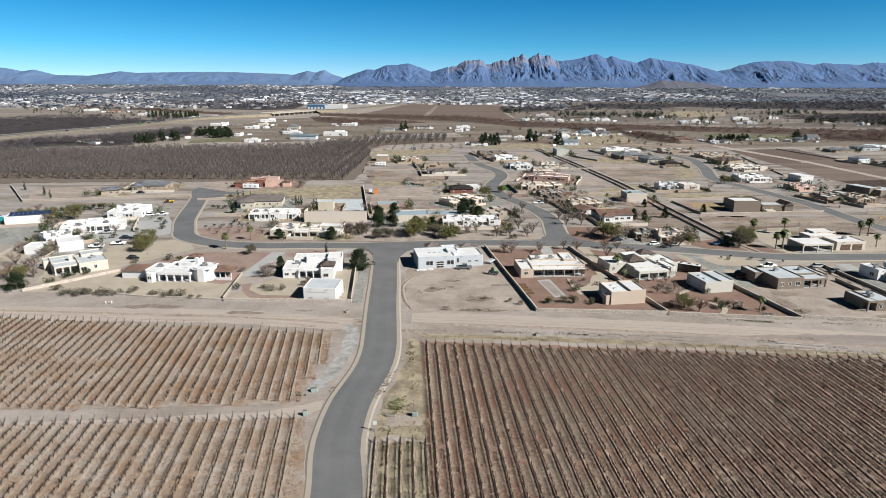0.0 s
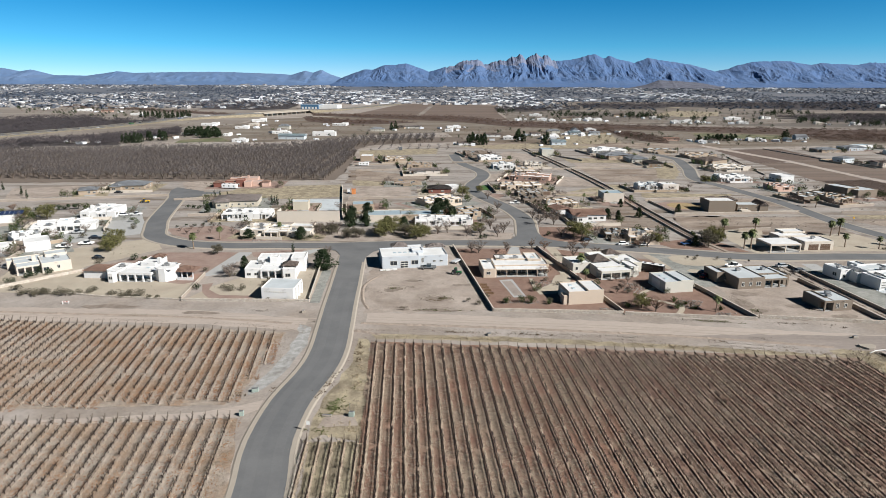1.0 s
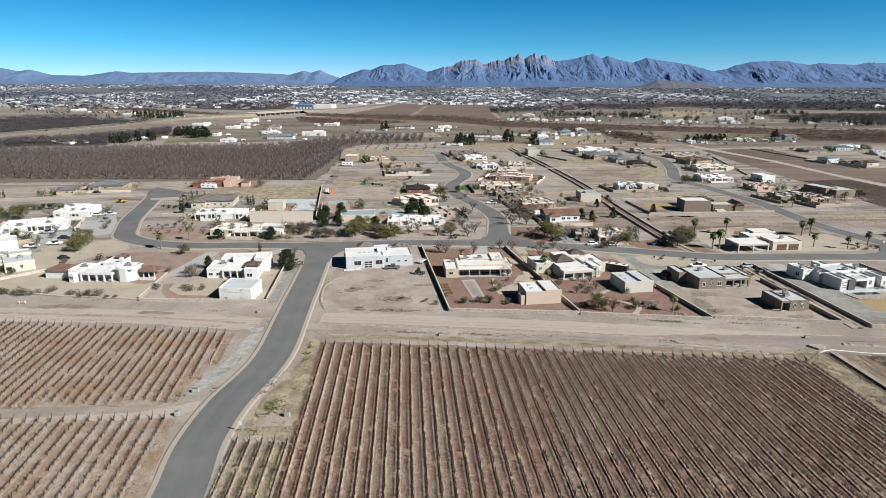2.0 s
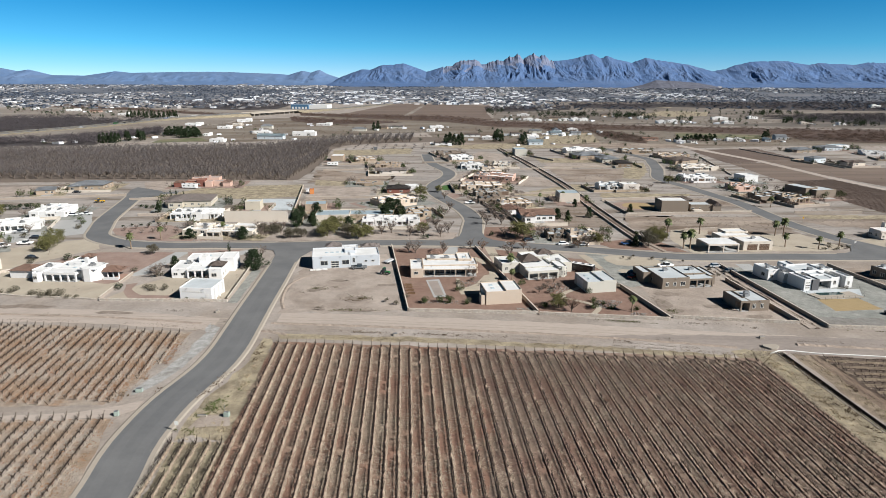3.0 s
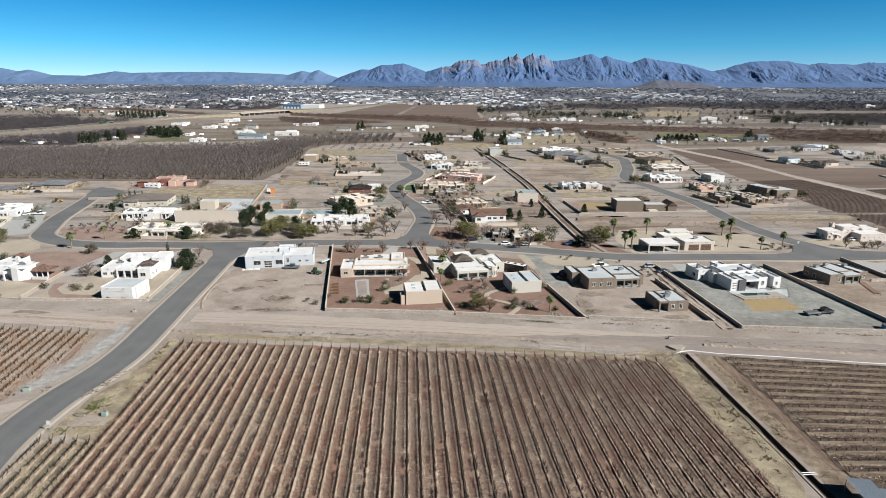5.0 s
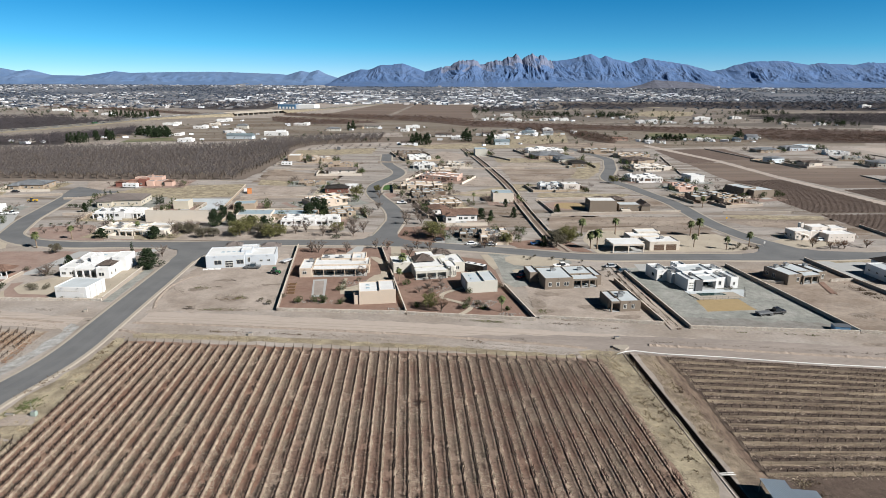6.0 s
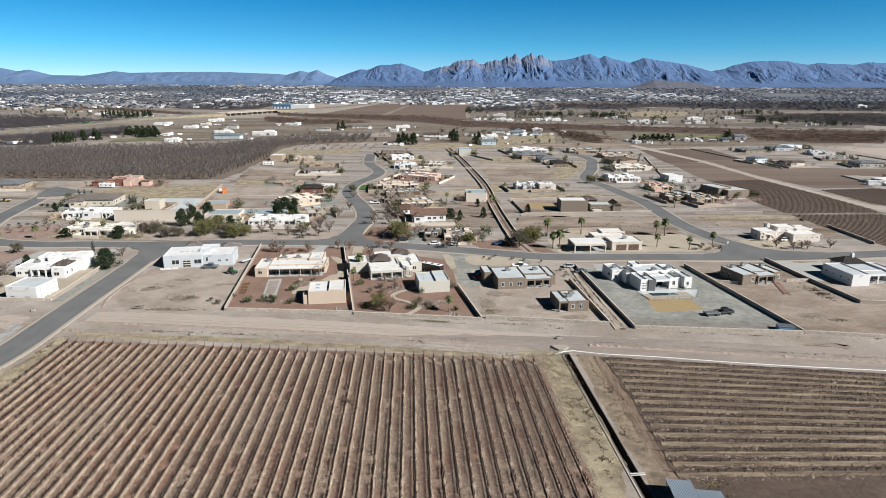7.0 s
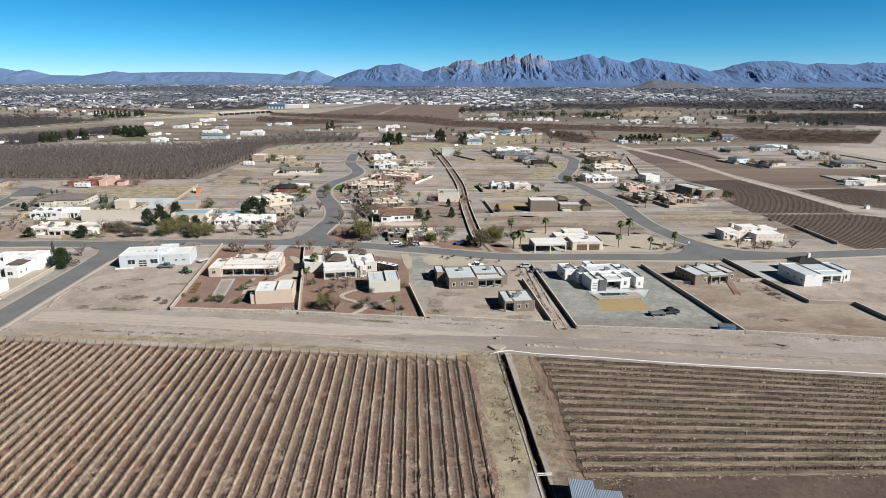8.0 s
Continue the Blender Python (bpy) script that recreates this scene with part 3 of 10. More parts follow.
area("yard", [(-67.3, 191.2), (-64.1, 193.0), (-63.3, 186.2), (-57.9, 180.9), (-47.6, 180.6), (-46.7, 177.0), (-60.3, 178.3), (-64.9, 184.0)], GRAVEL_ROSE, "curving brown gravel garden bed", 0.3)
area("yard", [(-68.1, 230.4), (-62.3, 230.6), (-66.0, 201.6), (-71.3, 198.9)], DRIVE, "grey concrete driveway", 0)
area("yard", [(-63.0, 230.6), (-42.8, 235.2), (-44.8, 227.8), (-52.5, 222.9), (-60.3, 224.3)], GRAVEL_ROSE, "brown gravel front garden", 0.3)
area("yard", [(-49.9, 226.1), (-44.3, 231.0), (-40.1, 235.3), (-36.1, 235.4), (-41.3, 226.3), (-45.5, 220.0)], DRIVE, "curved grey concrete driveway", 0)
area("yard", [(-142.4, 210.5), (-136.7, 233.8), (-110.8, 252.6), (-100.0, 234.7), (-116.2, 211.1), (-117.4, 205.6), (-125.1, 188.8), (-136.1, 191.5)], GRAVEL_CREAM, "cream gravel yard with dry shrubs", 0.5)
area("yard", [(-165.3, 299.2), (-151.8, 322.8), (-129.7, 282.4), (-119.0, 260.4), (-129.8, 252.1), (-141.4, 242.4), (-159.3, 261.4)], DRIVE, "grey gravel drive among white houses", 0.5)
area("yard", [(-203.5, 271.0), (-176.9, 274.1), (-153.6, 251.5), (-165.5, 236.5), (-182.6, 241.4)], GRAVEL_GREY, "grey gravel side yard", 0.4)
area("yard", [(-113.7, 269.1), (-89.1, 276.5), (-64.4, 249.9), (-92.7, 249.2), (-105.5, 257.7)], GRAVEL_ROSE, "rose-brown yard with low shrubs", 0.5)
area("yard", [(-95.4, 257.0), (-71.5, 263.8), (-46.4, 256.2), (-45.2, 249.5), (-77.7, 246.8), (-92.7, 249.2)], GRAVEL_ROSE, "rose-red paved forecourt", 0.4)
area("yard", [(-46.5, 264.4), (2.3, 265.7), (42.9, 264.7), (40.6, 252.7), (-21.5, 249.2), (-43.9, 248.6)], LOT_DIRT, "dry leaf-strewn front garden", 0.4)
area("yard", [(55.8, 275.9), (83.3, 276.7), (100.4, 266.3), (94.0, 244.7), (63.8, 249.5), (53.1, 253.0)], GRAVEL_RED, "red-brown gravel front garden", 0.4)
area("yard", [(72.3, 246.0), (82.8, 250.0), (85.2, 246.3), (78.3, 242.6)], GRAVEL_ROSE, "oval gravel bed inside a drive", 0.1)
area("yard", [(70.9, 249.7), (81.6, 253.7), (88.9, 248.3), (92.2, 242.9), (82.6, 241.8), (71.8, 244.2)], DRIVE, "curved concrete drive", 0)
area("yard", [(100.1, 248.5), (124.6, 258.7), (133.3, 233.7), (104.7, 239.7)], GRAVEL_RED, "red-brown gravel side garden", 0.4)
area("yard", [(139.3, 271.6), (157.9, 275.4), (139.2, 232.2), (134.5, 233.7), (133.3, 254.1)], GRAVEL_CREAM, "cream gravel garden with palms", 0.3)
area("yard", [(158.6, 261.3), (194.2, 265.4), (200.8, 242.0), (189.9, 236.6), (154.0, 235.6)], GRAVEL_CREAM, "cream gravel forecourt", 0.3)
area("yard", [(91.6, 231.5), (98.7, 231.7), (100.4, 229.3), (121.6, 227.4), (122.1, 219.1), (116.7, 211.9), (105.9, 209.7), (103.7, 202.5), (103.6, 193.4), (98.0, 191.0), (95.0, 196.2), (94.6, 208.8), (93.3, 221.5)], GRAVEL_GREY, "grey gravel driveway round cream beds", 0.2)
for pts in ([(97.7, 226.1), (100.3, 228.9), (105.8, 229.0), (112.7, 226.4), (118.0, 222.7), (117.6, 218.3), (115.3, 215.4), (107.2, 214.5), (100.3, 215.8), (97.6, 220.8)], [(98.8, 209.5), (100.6, 210.9), (104.0, 210.3), (104.7, 207.6), (102.1, 203.1), (100.1, 204.3)], [(88.7, 229.9), (91.7, 229.9), (93.3, 224.5), (94.4, 212.2), (92.7, 210.1), (90.9, 217.0)]):
    area("gravel_bed_edging", [(x * 1.0, y) for x, y in pts], CONCRETE, "pale kerb round a gravel bed", 0, z=0.075)
    mx, my = sum(p[0] for p in pts) / len(pts), sum(p[1] for p in pts) / len(pts)
    area("gravel_bed", [(mx + (x - mx) * 0.965, my + (y - my) * 0.93) for x, y in pts], GRAVEL_CREAM, "cream gravel bed inside a pale kerb", 0, z=0.083)
area("yard", [(210.1, 226.0), (229.5, 226.5), (235.3, 213.7), (220.4, 200.5), (214.2, 201.5)], DRIVE, "pale concrete driveway", 0)
area("yard", [(217.2, 227.7), (242.9, 231.6), (238.1, 224.5), (220.9, 221.8)], DRY_GRASS, "dry yellow lawn beside the street", 0.2)
area("yard", [(218.2, 196.2), (259.5, 220.0), (260.3, 206.4), (233.1, 166.5), (225.3, 182.7), (217.1, 190.5)], LOT_DIRT, "bare dirt yard of the white house", 0.4)
area("yard", [(203.4, 249.2), (230.6, 263.4), (242.3, 252.1), (223.9, 242.6), (209.3, 240.5)], GRAVEL_CREAM, "cream drive of the pueblo house", 0.3)
area("yard", [(49.4, 238.4), (55.1, 242.0), (57.4, 218.0), (53.3, 213.6)], GRAVEL_ROSE, "rose gravel walk between walls", 0.1)
area("yard", [(53.1, 241.1), (57.0, 242.0), (58.6, 218.8), (55.7, 213.7)], GRAVEL_CREAM, "cream concrete driveway", 0)
area("yard", [(39.4, 241.6), (42.4, 241.7), (42.0, 225.9), (35.5, 225.8)], DRIVE, "grey concrete driveway", 0)
area("yard", [(50.8, 202.9), (53.1, 204.2), (53.2, 190.9), (48.7, 184.2), (42.4, 183.0), (41.8, 187.3), (47.5, 192.5)], GRAVEL_CREAM, "cream gravel path to the box garage", 0.2)
area("yard", [(30.9, 197.4), (35.4, 198.4), (38.0, 181.2), (34.0, 180.1)], DRIVE, "grey gravel court border", 0)
area("yard", [(31.7, 195.9), (34.8, 196.5), (37.1, 182.5), (34.4, 181.8)], TRACK_GREY, "grey concrete game court", 0)
area("yard", [(32.7, 355.7), (40.8, 363.5), (47.9, 358.1), (43.1, 345.4), (33.4, 345.1)], GRAVEL_ROSE, "gravel island garden", 0.2)
area("yard", [(31.2, 387.4), (39.7, 394.3), (39.7, 375.2), (30.6, 370.9)], TURF, "small green lawn", 0.1)
area("yard", [(-73.8, 341.6), (-45.8, 342.5), (-40.6, 311.3), (-56.3, 310.8), (-57.8, 319.6), (-72.7, 319.1)], ROOF_GREY, "pale slab court beside the yellow building", 0)
area("yard", [(-15.8, 330.2), (-0.3, 344.0), (2.8, 327.6), (-6.3, 318.2)], GRAVEL_ROSE, "brown gravel garden", 0.3)
area("yard", [(-37.6, 293.8), (-46.9, 384.7), (-11.5, 397.0), (-7.0, 356.2), (-32.4, 342.9)], LOT_DIRT, "bare dirt lot", 0.6)
area("yard", [(-131.9, 343.1), (-110.7, 382.4), (-55.2, 393.1), (-46.7, 349.5), (-73.8, 341.6), (-102.3, 340.7)], DRY_GRASS, "dry grass paddock", 0.6)
area("yard", [(74.7, 359.0), (111.6, 390.3), (119.5, 360.5), (100.8, 350.8)], DRY_GRASS, "dry grass behind the tan barn", 0.5)

area("verge", [(-30.9, 207.6), (-27.7, 207.7), (-25.4, 174.5), (-28.3, 174.4)], GRAVEL_GREY, "grey gravel strip between wall and kerb", 0.2)

# ---- weed patches on the bare ground ----
WEEDY = [[(4.9, 181.7), (7.6, 184.4), (11.6, 184.5), (14.9, 181.3), (14.1, 177.2), (9.4, 176.2), (6.3, 178.1)], [(-6.7, 190.2), (-4.9, 192.3), (-2.4, 190.9), (-0.8, 187.0), (-2.5, 185.0), (-5.0, 186.3)], [(-9.1, 185.2), (-7.7, 186.8), (-5.5, 185.2), (-6.0, 183.1), (-8.2, 183.0)], [(4.8, 170.3), (8.3, 171.3), (13.2, 171.7), (16.4, 171.0), (16.9, 169.4), (12.1, 168.6), (7.1, 168.5)],
         [(-0.1, 189.8), (1.2, 191.5), (3.0, 191.5), (2.5, 188.7), (0.8, 188.1)], [(-1.9, 171.6), (0.6, 171.7), (1.5, 170.3), (-0.6, 169.8)], [(-45.4, 168.0), (-43.1, 168.9), (-40.1, 168.7), (-38.5, 167.6), (-40.1, 166.5), (-43.3, 166.4)], [(200.6, 198.8), (206.9, 200.1), (210.7, 194.3), (213.6, 186.6), (208.2, 180.8), (204.1, 184.3), (201.9, 191.3)],
         [(77.0, 163.4), (83.5, 163.1), (91.5, 162.4), (91.7, 160.8), (83.8, 160.6), (77.3, 161.7)], [(102.4, 161.4), (107.5, 161.5), (113.7, 160.0), (113.7, 158.8), (108.3, 158.7), (102.8, 159.8)], [(119.1, 172.4), (121.2, 172.9), (123.3, 171.6), (122.3, 169.7), (119.7, 170.1)], [(206.5, 152.0), (210.5, 152.5), (215.1, 151.5), (213.7, 150.0), (208.7, 149.5), (206.2, 150.2)],
         [(192.2, 167.8), (195.9, 168.7), (198.8, 167.5), (196.9, 165.7), (192.8, 165.6)], [(200.7, 165.3), (203.6, 166.3), (205.1, 164.6), (202.1, 162.0), (200.2, 162.8)], [(225.8, 196.4), (237.1, 199.7), (245.9, 192.9), (240.4, 187.3), (230.9, 189.2)], [(237.7, 183.0), (245.9, 185.3), (239.3, 175.7), (236.4, 177.1)],
         [(100.5, 185.0), (104.1, 184.0), (104.8, 174.9), (102.2, 172.0), (100.4, 177.2)], [(92.3, 149.5), (95.5, 150.3), (98.0, 148.9), (96.1, 147.8), (92.6, 148.1)], [(-14.5, 290.6), (-13.9, 290.6), (-0.2, 263.6), (-22.4, 260.9)], [(-79.3, 164.1), (-74.6, 164.7), (-70.9, 163.4), (-72.8, 162.1), (-77.7, 162.4)]]
VERGE_GREEN = [[(-11.6, 112.0), (-10.9, 115.4), (-10.0, 117.6), (-8.8, 116.9), (-9.0, 113.2), (-10.0, 110.9)]]
GREEN_STRIPS = [[(81.7, 162.0), (86.0, 162.5), (91.6, 161.6), (92.2, 160.4), (87.9, 159.9), (83.9, 160.2)], [(-55.8, 107.9), (-52.2, 108.8), (-48.1, 108.9), (-47.4, 107.8), (-50.9, 107.0), (-54.2, 106.9)], [(-30.7, 99.0), (-30.1, 103.1), (-29.2, 104.7), (-26.8, 99.0), (-25.5, 89.1), (-26.1, 84.5), (-28.1, 84.4)], [(83.8, 164.5), (87.2, 165.4), (93.0, 164.2), (93.0, 162.9), (88.2, 162.8)]]

# ---- fields of the middle distance and beyond ----
FARMLAND = mat("mixed_winter_farmland", (0.115, 0.100, 0.088), vary=0.35, scale=0.01, fine=0.08, second=(0.19, 0.163, 0.135), mix_scale=0.008, mix_at=0.52, mix_soft=0.08, stretch=(0.3, 1, 1))
LEVEE = mat("pale_river_flat", (0.215, 0.190, 0.165), vary=0.3, scale=0.02, fine=0.15, second=(0.15, 0.125, 0.105), mix_scale=0.015, mix_at=0.55, stretch=(0.25, 1, 1))
PASTURE = mat("winter_pasture", (0.172, 0.150, 0.124), vary=0.4, scale=0.03, fine=0.4, bump=0.3, second=(0.125, 0.098, 0.075), mix_scale=0.02, mix_at=0.52, mix_soft=0.08, stretch=(0.3, 1, 1))
FURROW = mat("striped_fallow_field", (0.112, 0.082, 0.066), vary=0.4, scale=0.05, fine=0.25, second=(0.150, 0.117, 0.096), mix_scale=0.03, mix_at=0.5, stretch=(0.08, 1, 1))
GREENISH = mat("winter_green_pasture", (0.090, 0.105, 0.052), vary=0.3, scale=0.05, fine=0.5, second=(0.15, 0.135, 0.085), mix_scale=0.05)
area("farmland", [(116, 1060), (241, 1012), (472, 918), (666, 879), (1787, 2509), (1076, 2257), (432, 2041), (176, 1769)], FARMLAND, "dark winter farmland beyond the river", 2)
area("farmland", [(-486, 590), (-419, 649), (-283, 663), (-280, 739), (-325, 1120), (-298, 1330), (-474, 2013), (-1066, 2307), (-1524, 2221), (-1867, 2157)], LEVEE, "pale winter flats beside the highway", 2)
area("field", [(-172, 675), (-104, 735), (-58, 786), (13, 808), (32, 638), (55, 617), (168, 623), (301, 630), (414, 658), (517, 663), (607, 793), (425, 816), (220, 901), (40, 1039), (-193, 1168), (-299, 1072), (-307, 874), (-262, 670)], PASTURE, "rough winter pasture above the river", 2)
area("field", [(-195, 1187), (-166, 1296), (-110, 1816), (-23, 1784), (157, 1726), (121, 1325), (119, 1076), (49, 1119), (-44, 1145)], FURROW, "broad striped fallow field", 2)
area("track", [(-30, 1701), (-21, 1703), (-36, 1128), (-47, 1145)], LEVEE, "pale track across the fallow field", 0.5)
area("field", [(526, 1696), (663, 1751), (608, 1601), (505, 1622)], DRY_GRASS, "pale mown field", 1)
area("field", [(534, 1443), (620, 1400), (549, 1236), (466, 1191), (424, 1266)], DRY_GRASS, "pale mown field", 1)
area("field", [(509, 1176), (659, 1171), (647, 1073), (575, 1024), (484, 1075)], LEVEE, "pale stubble field", 1)
area("levee_road", [(119, 1076), (243, 1026), (368, 982), (488, 954), (696, 923), (673, 889), (469, 913), (356, 944), (236, 985), (117, 1045)], LEVEE, "pale levee track beside the river", 1)
area("field", [(338, 819), (439, 783), (405, 728), (315, 752)], GREENISH, "thin green pasture", 1)
area("field", [(-285, 695), (-247, 719), (-224, 679), (-277, 657)], GREENISH, "small green pasture by the orchard", 1)
area("field", [(146, 765), (224, 803), (207, 683), (137, 643)], DRY_GRASS, "dry grass paddock", 1)
area("field", [(49, 639), (111, 620), (266, 628), (272, 662), (133, 661), (55, 675)], BRUSHY, "weedy field edge", 1)
area("field", [(277, 608), (350, 627), (347, 536), (308, 530), (296, 515), (270, 510)], SOIL_DARK, "dark ploughed field", 0.6)
area("field", [(272, 510), (301, 515), (305, 425), (266, 414), (267, 444)], FURROW, "brown fallow field", 0.6)
area("field", [(309, 531), (350, 536), (347, 490), (445, 478), (417, 437), (377, 449), (363, 393), (323, 389), (312, 441)], FURROW, "broad brown fallow field", 0.6)
area("track", [(279, 663), (287, 657), (307, 530), (312, 433), (317, 375), (322, 338), (334, 316), (330, 309), (315, 327), (312, 369), (306, 428), (301, 523), (279, 640)], TRACK_DIRT, "pale dirt track between fields", 0.4)
area("field", [(487, 640), (558, 644), (486, 539), (485, 590)], TRACK_DIRT, "pale bare earthworks", 1)
PLOTS = ((DRY_GRASS, "dry grass plot between lots"), (BRUSHY, "weedy brown plot between lots"), (LOT_DIRT, "pale bare plot between lots"), (BRUSHY, "weedy plot between lots"))
for pts, k in (([(115.0, 538.1), (191.0, 537.6), (191.2, 511.0), (115.7, 507.7)], 0), ([(117.2, 504.2), (188.6, 503.8), (186.7, 480.2), (117.8, 477.3)], 2), ([(116.3, 470.9), (183.1, 470.6), (178.3, 446.9), (117.5, 441.8)], 1), ([(118.1, 436.4), (175.1, 438.6), (143.3, 409.6), (118.5, 408.7)], 3), ([(117.8, 399.4), (139.0, 391.3), (129.8, 374.3), (117.5, 373.9)], 0),
               ([(87.2, 432.5), (106.1, 428.0), (109.8, 390.2), (82.5, 389.3)], 2), ([(130.6, 366.5), (185.6, 364.6), (177.7, 355.1), (127.2, 351.6)], 0), ([(125.7, 298.5), (199.6, 300.6), (195.9, 282.1), (122.7, 277.8)], 1), ([(140.9, 295.1), (170.4, 298.5), (170.4, 288.5), (139.2, 285.2)], 3), ([(215.1, 306.1), (262.9, 305.0), (259.9, 295.9), (217.7, 297.0)], 0),
               ([(217.3, 292.0), (253.9, 292.0), (238.2, 280.8), (218.4, 280.2)], 1), ([(22.3, 638.3), (128.8, 680.1), (175.4, 624.5), (60.1, 608.0)], 0), ([(191.5, 683.7), (285.1, 670.2), (274.0, 629.6), (190.1, 636.1)], 1), ([(-55.8, 460.8), (-0.5, 429.1), (-4.2, 404.1), (-48.2, 412.1)], 1), ([(-50.1, 412.0), (-11.6, 399.2), (-14.8, 385.8), (-46.7, 389.0)], 0),
               ([(-70.1, 591.3), (4.7, 615.6), (4.4, 566.8), (-63.9, 546.1)], 0), ([(-159.6, 398.4), (-140.7, 408.6), (-125.6, 373.5), (-141.9, 361.1)], 2), ([(-92.0, 378.8), (-54.0, 384.4), (-49.7, 353.0), (-84.9, 348.2)], 0), ([(-254.6, 373.1), (-218.0, 382.8), (-200.0, 349.8), (-233.8, 336.4)], 2), ([(35.2, 430.5), (57.6, 450.6), (55.2, 416.0), (37.1, 405.7)], 2),
               ([(175.2, 349.7), (198.3, 350.4), (198.1, 327.5), (173.4, 326.7)], 1), ([(69.0, 588.6), (96.1, 558.0), (79.9, 517.1), (46.9, 519.4)], 2), ([(183.9, 503.6), (201.6, 511.5), (187.2, 455.8), (170.1, 420.3), (160.1, 424.9)], 0)):
    area("plot", pts, *PLOTS[k], 0.8, category="field")
area("verge", [(135.8, 92.1), (158.2, 95.0), (188.2, 100.5), (330, 93), (330, 70), (133.8, 84.3)], VINE_SOIL_WET, "dark brown tilled ground below the vineyard", 0.5)


# ---- vineyards ----
def vine_row_meshes(length, seed, tall=0.75, fullness=1.0, gap=1.35, strip_w=0.27, side=1, soil=None, strip_mat=None, rise=0.28, litter=(CANE, 7.0), leaves=(STRAW_LITTER, 16.0), straw=22.0, straw_span=(0.08, 0.6), lift=0.05, straw_mat=None):
    """Meshes of one pruned row along +x: vines, the berm they stand on, an end post and the litter beside it."""
    soil = soil or VINE_SOIL
    rnd = random.Random(seed)
    bm = bmesh.new()
    x = 0.6
    while x < length - 0.3:
        if rnd.random() < 0.93:
            w = rnd.uniform(-0.05, 0.05)
            tube(bm, [(x, w, 0), (x + rnd.uniform(-0.1, 0.1), w, 0.62)], [0.08, 0.06], 3, False)
            for s in (-1, 1):
                if rnd.random() < 0.9:
                    tube(bm, [(x, w, 0.58), (x + s * gap * rnd.uniform(0.35, 0.5), w + rnd.uniform(-0.06, 0.06), 0.68)], [0.055, 0.045], 3, False)
            for k in range(int(rnd.uniform(12, 22) * fullness)):
                a = x + rnd.uniform(-0.5, 0.5) * gap
                h = tall * rnd.uniform(0.25, 1.0)
                p, q = Vector((a, w, 0.6)), Vector((a + rnd.uniform(-0.3, 0.3), w + rnd.uniform(-0.38, 0.38), 0.6 + h))
                for turn in ((0.04, 0.0), (0.0, 0.04)):
                    e = Vector((*turn, 0))
                    bm.faces.new([bm.verts.new(v) for v in (p - e, p + e, q + e * 0.5, q - e * 0.5)])
        x += gap * rnd.uniform(0.8, 1.2)
    vines = finish("vines", bm, CANE)
    n = int(length / 0.6)
    made = []
    for name, steps, m in (("soil_berm", ((-0.2, 0.0), (-0.1, 1.0), (0.08, 1.0)), soil), ("grass_strip", ((0.08, 1.0), (0.08 + strip_w, 0.0)), strip_mat or ROW_GRASS)):
        bm = bmesh.new()
        lines = []
        for k, (y, up) in enumerate(steps):
            row = []
            for i in range(n + 1):
                q = i * length / n
                high = rise * (0.75 + 0.45 * noise.noise((q * 0.5, seed, 0)) + 0.5 * noise.noise((q * 2.3, seed, 3)))
                sway = 0.08 * noise.noise((q * 0.25, seed, 5)) + (0.3 * noise.noise((q * 1.7, seed, 9)) if not up else 0.04 * noise.noise((q * 2.1, seed, 2)))
                row.append(bm.verts.new((q, side * (y + sway), 0.01 + high * up)))
            lines.append(row)
        for a, b in zip(lines, lines[1:]):
            for i in range(n):
                bm.faces.new((a[i], a[i + 1], b[i + 1], b[i])[::side])
        made.append(finish(name, bm, m))
    bm = bmesh.new()
    tube(bm, [(-0.6, 0, 1.5), (0.5, 0, 0.0)], 0.07, 5)
    made.append(finish("end_post", bm, BARK))
    # Dark slivers are cut canes and also stand in for shadows the canes cast.
    for name, (m, dense) in (("cane_litter", litter), ("leaf_litter", leaves)):
        bm = bmesh.new()
        for k in range(int(length * dense)):
            q, y, a = rnd.uniform(0, length), rnd.uniform(0.15, 2.3), rnd.gauss(0.6 if rnd.random() < 0.5 else -0.6, 0.4)
            if name == "cane_litter":
                half, wide, z = rnd.uniform(0.08, 0.26), rnd.uniform(0.015, 0.035), rnd.uniform(0.02, 0.06)
            else:
                if noise.noise((q * 0.12, y * 0.5, seed * 3.1)) < -0.2 + 0.2 * rnd.random():
                    continue
                half, wide, z = rnd.uniform(0.12, 0.36), rnd.uniform(0.03, 0.08) if m is STRAW_LITTER else rnd.uniform(0.06, 0.16), 0.03
            u, v = Vector((math.cos(a), math.sin(a), 0)) * half, Vector((-math.sin(a), math.cos(a), 0)) * wide
            p = Vector((q, side * y, z))
            bm.faces.new([bm.verts.new(s) for s in (p - u - v * 0.6, p + u * 0.8 - v, p + u + v * 0.5 + Vector((0, 0, lift)), p - u * 0.7 + v)])
        made.append(finish(name, bm, m))
    # dead grass that stands along the foot of the row
    bm = bmesh.new()
    for k in range(int(length * straw)):
        q, y, h, a = rnd.uniform(0, length), rnd.uniform(*straw_span), rnd.uniform(0.08, 0.3), rnd.uniform(0, 6.3)
        if noise.noise((q * 0.2, seed * 1.7, 4)) < -0.25 + 0.2 * rnd.random():
            continue
        p, e = Vector((q, side * y, 0.02)), Vector((math.cos(a), math.sin(a), 0)) * rnd.uniform(0.04, 0.11)
        t = p + Vector((rnd.uniform(-0.2, 0.2), rnd.uniform(-0.2, 0.2), h))
        bm.faces.new([bm.verts.new(v) for v in (p - e, p + e, t)])
    made.append(finish("dead_grass", bm, straw_mat or STRAW_LITTER))
    return vines, *made


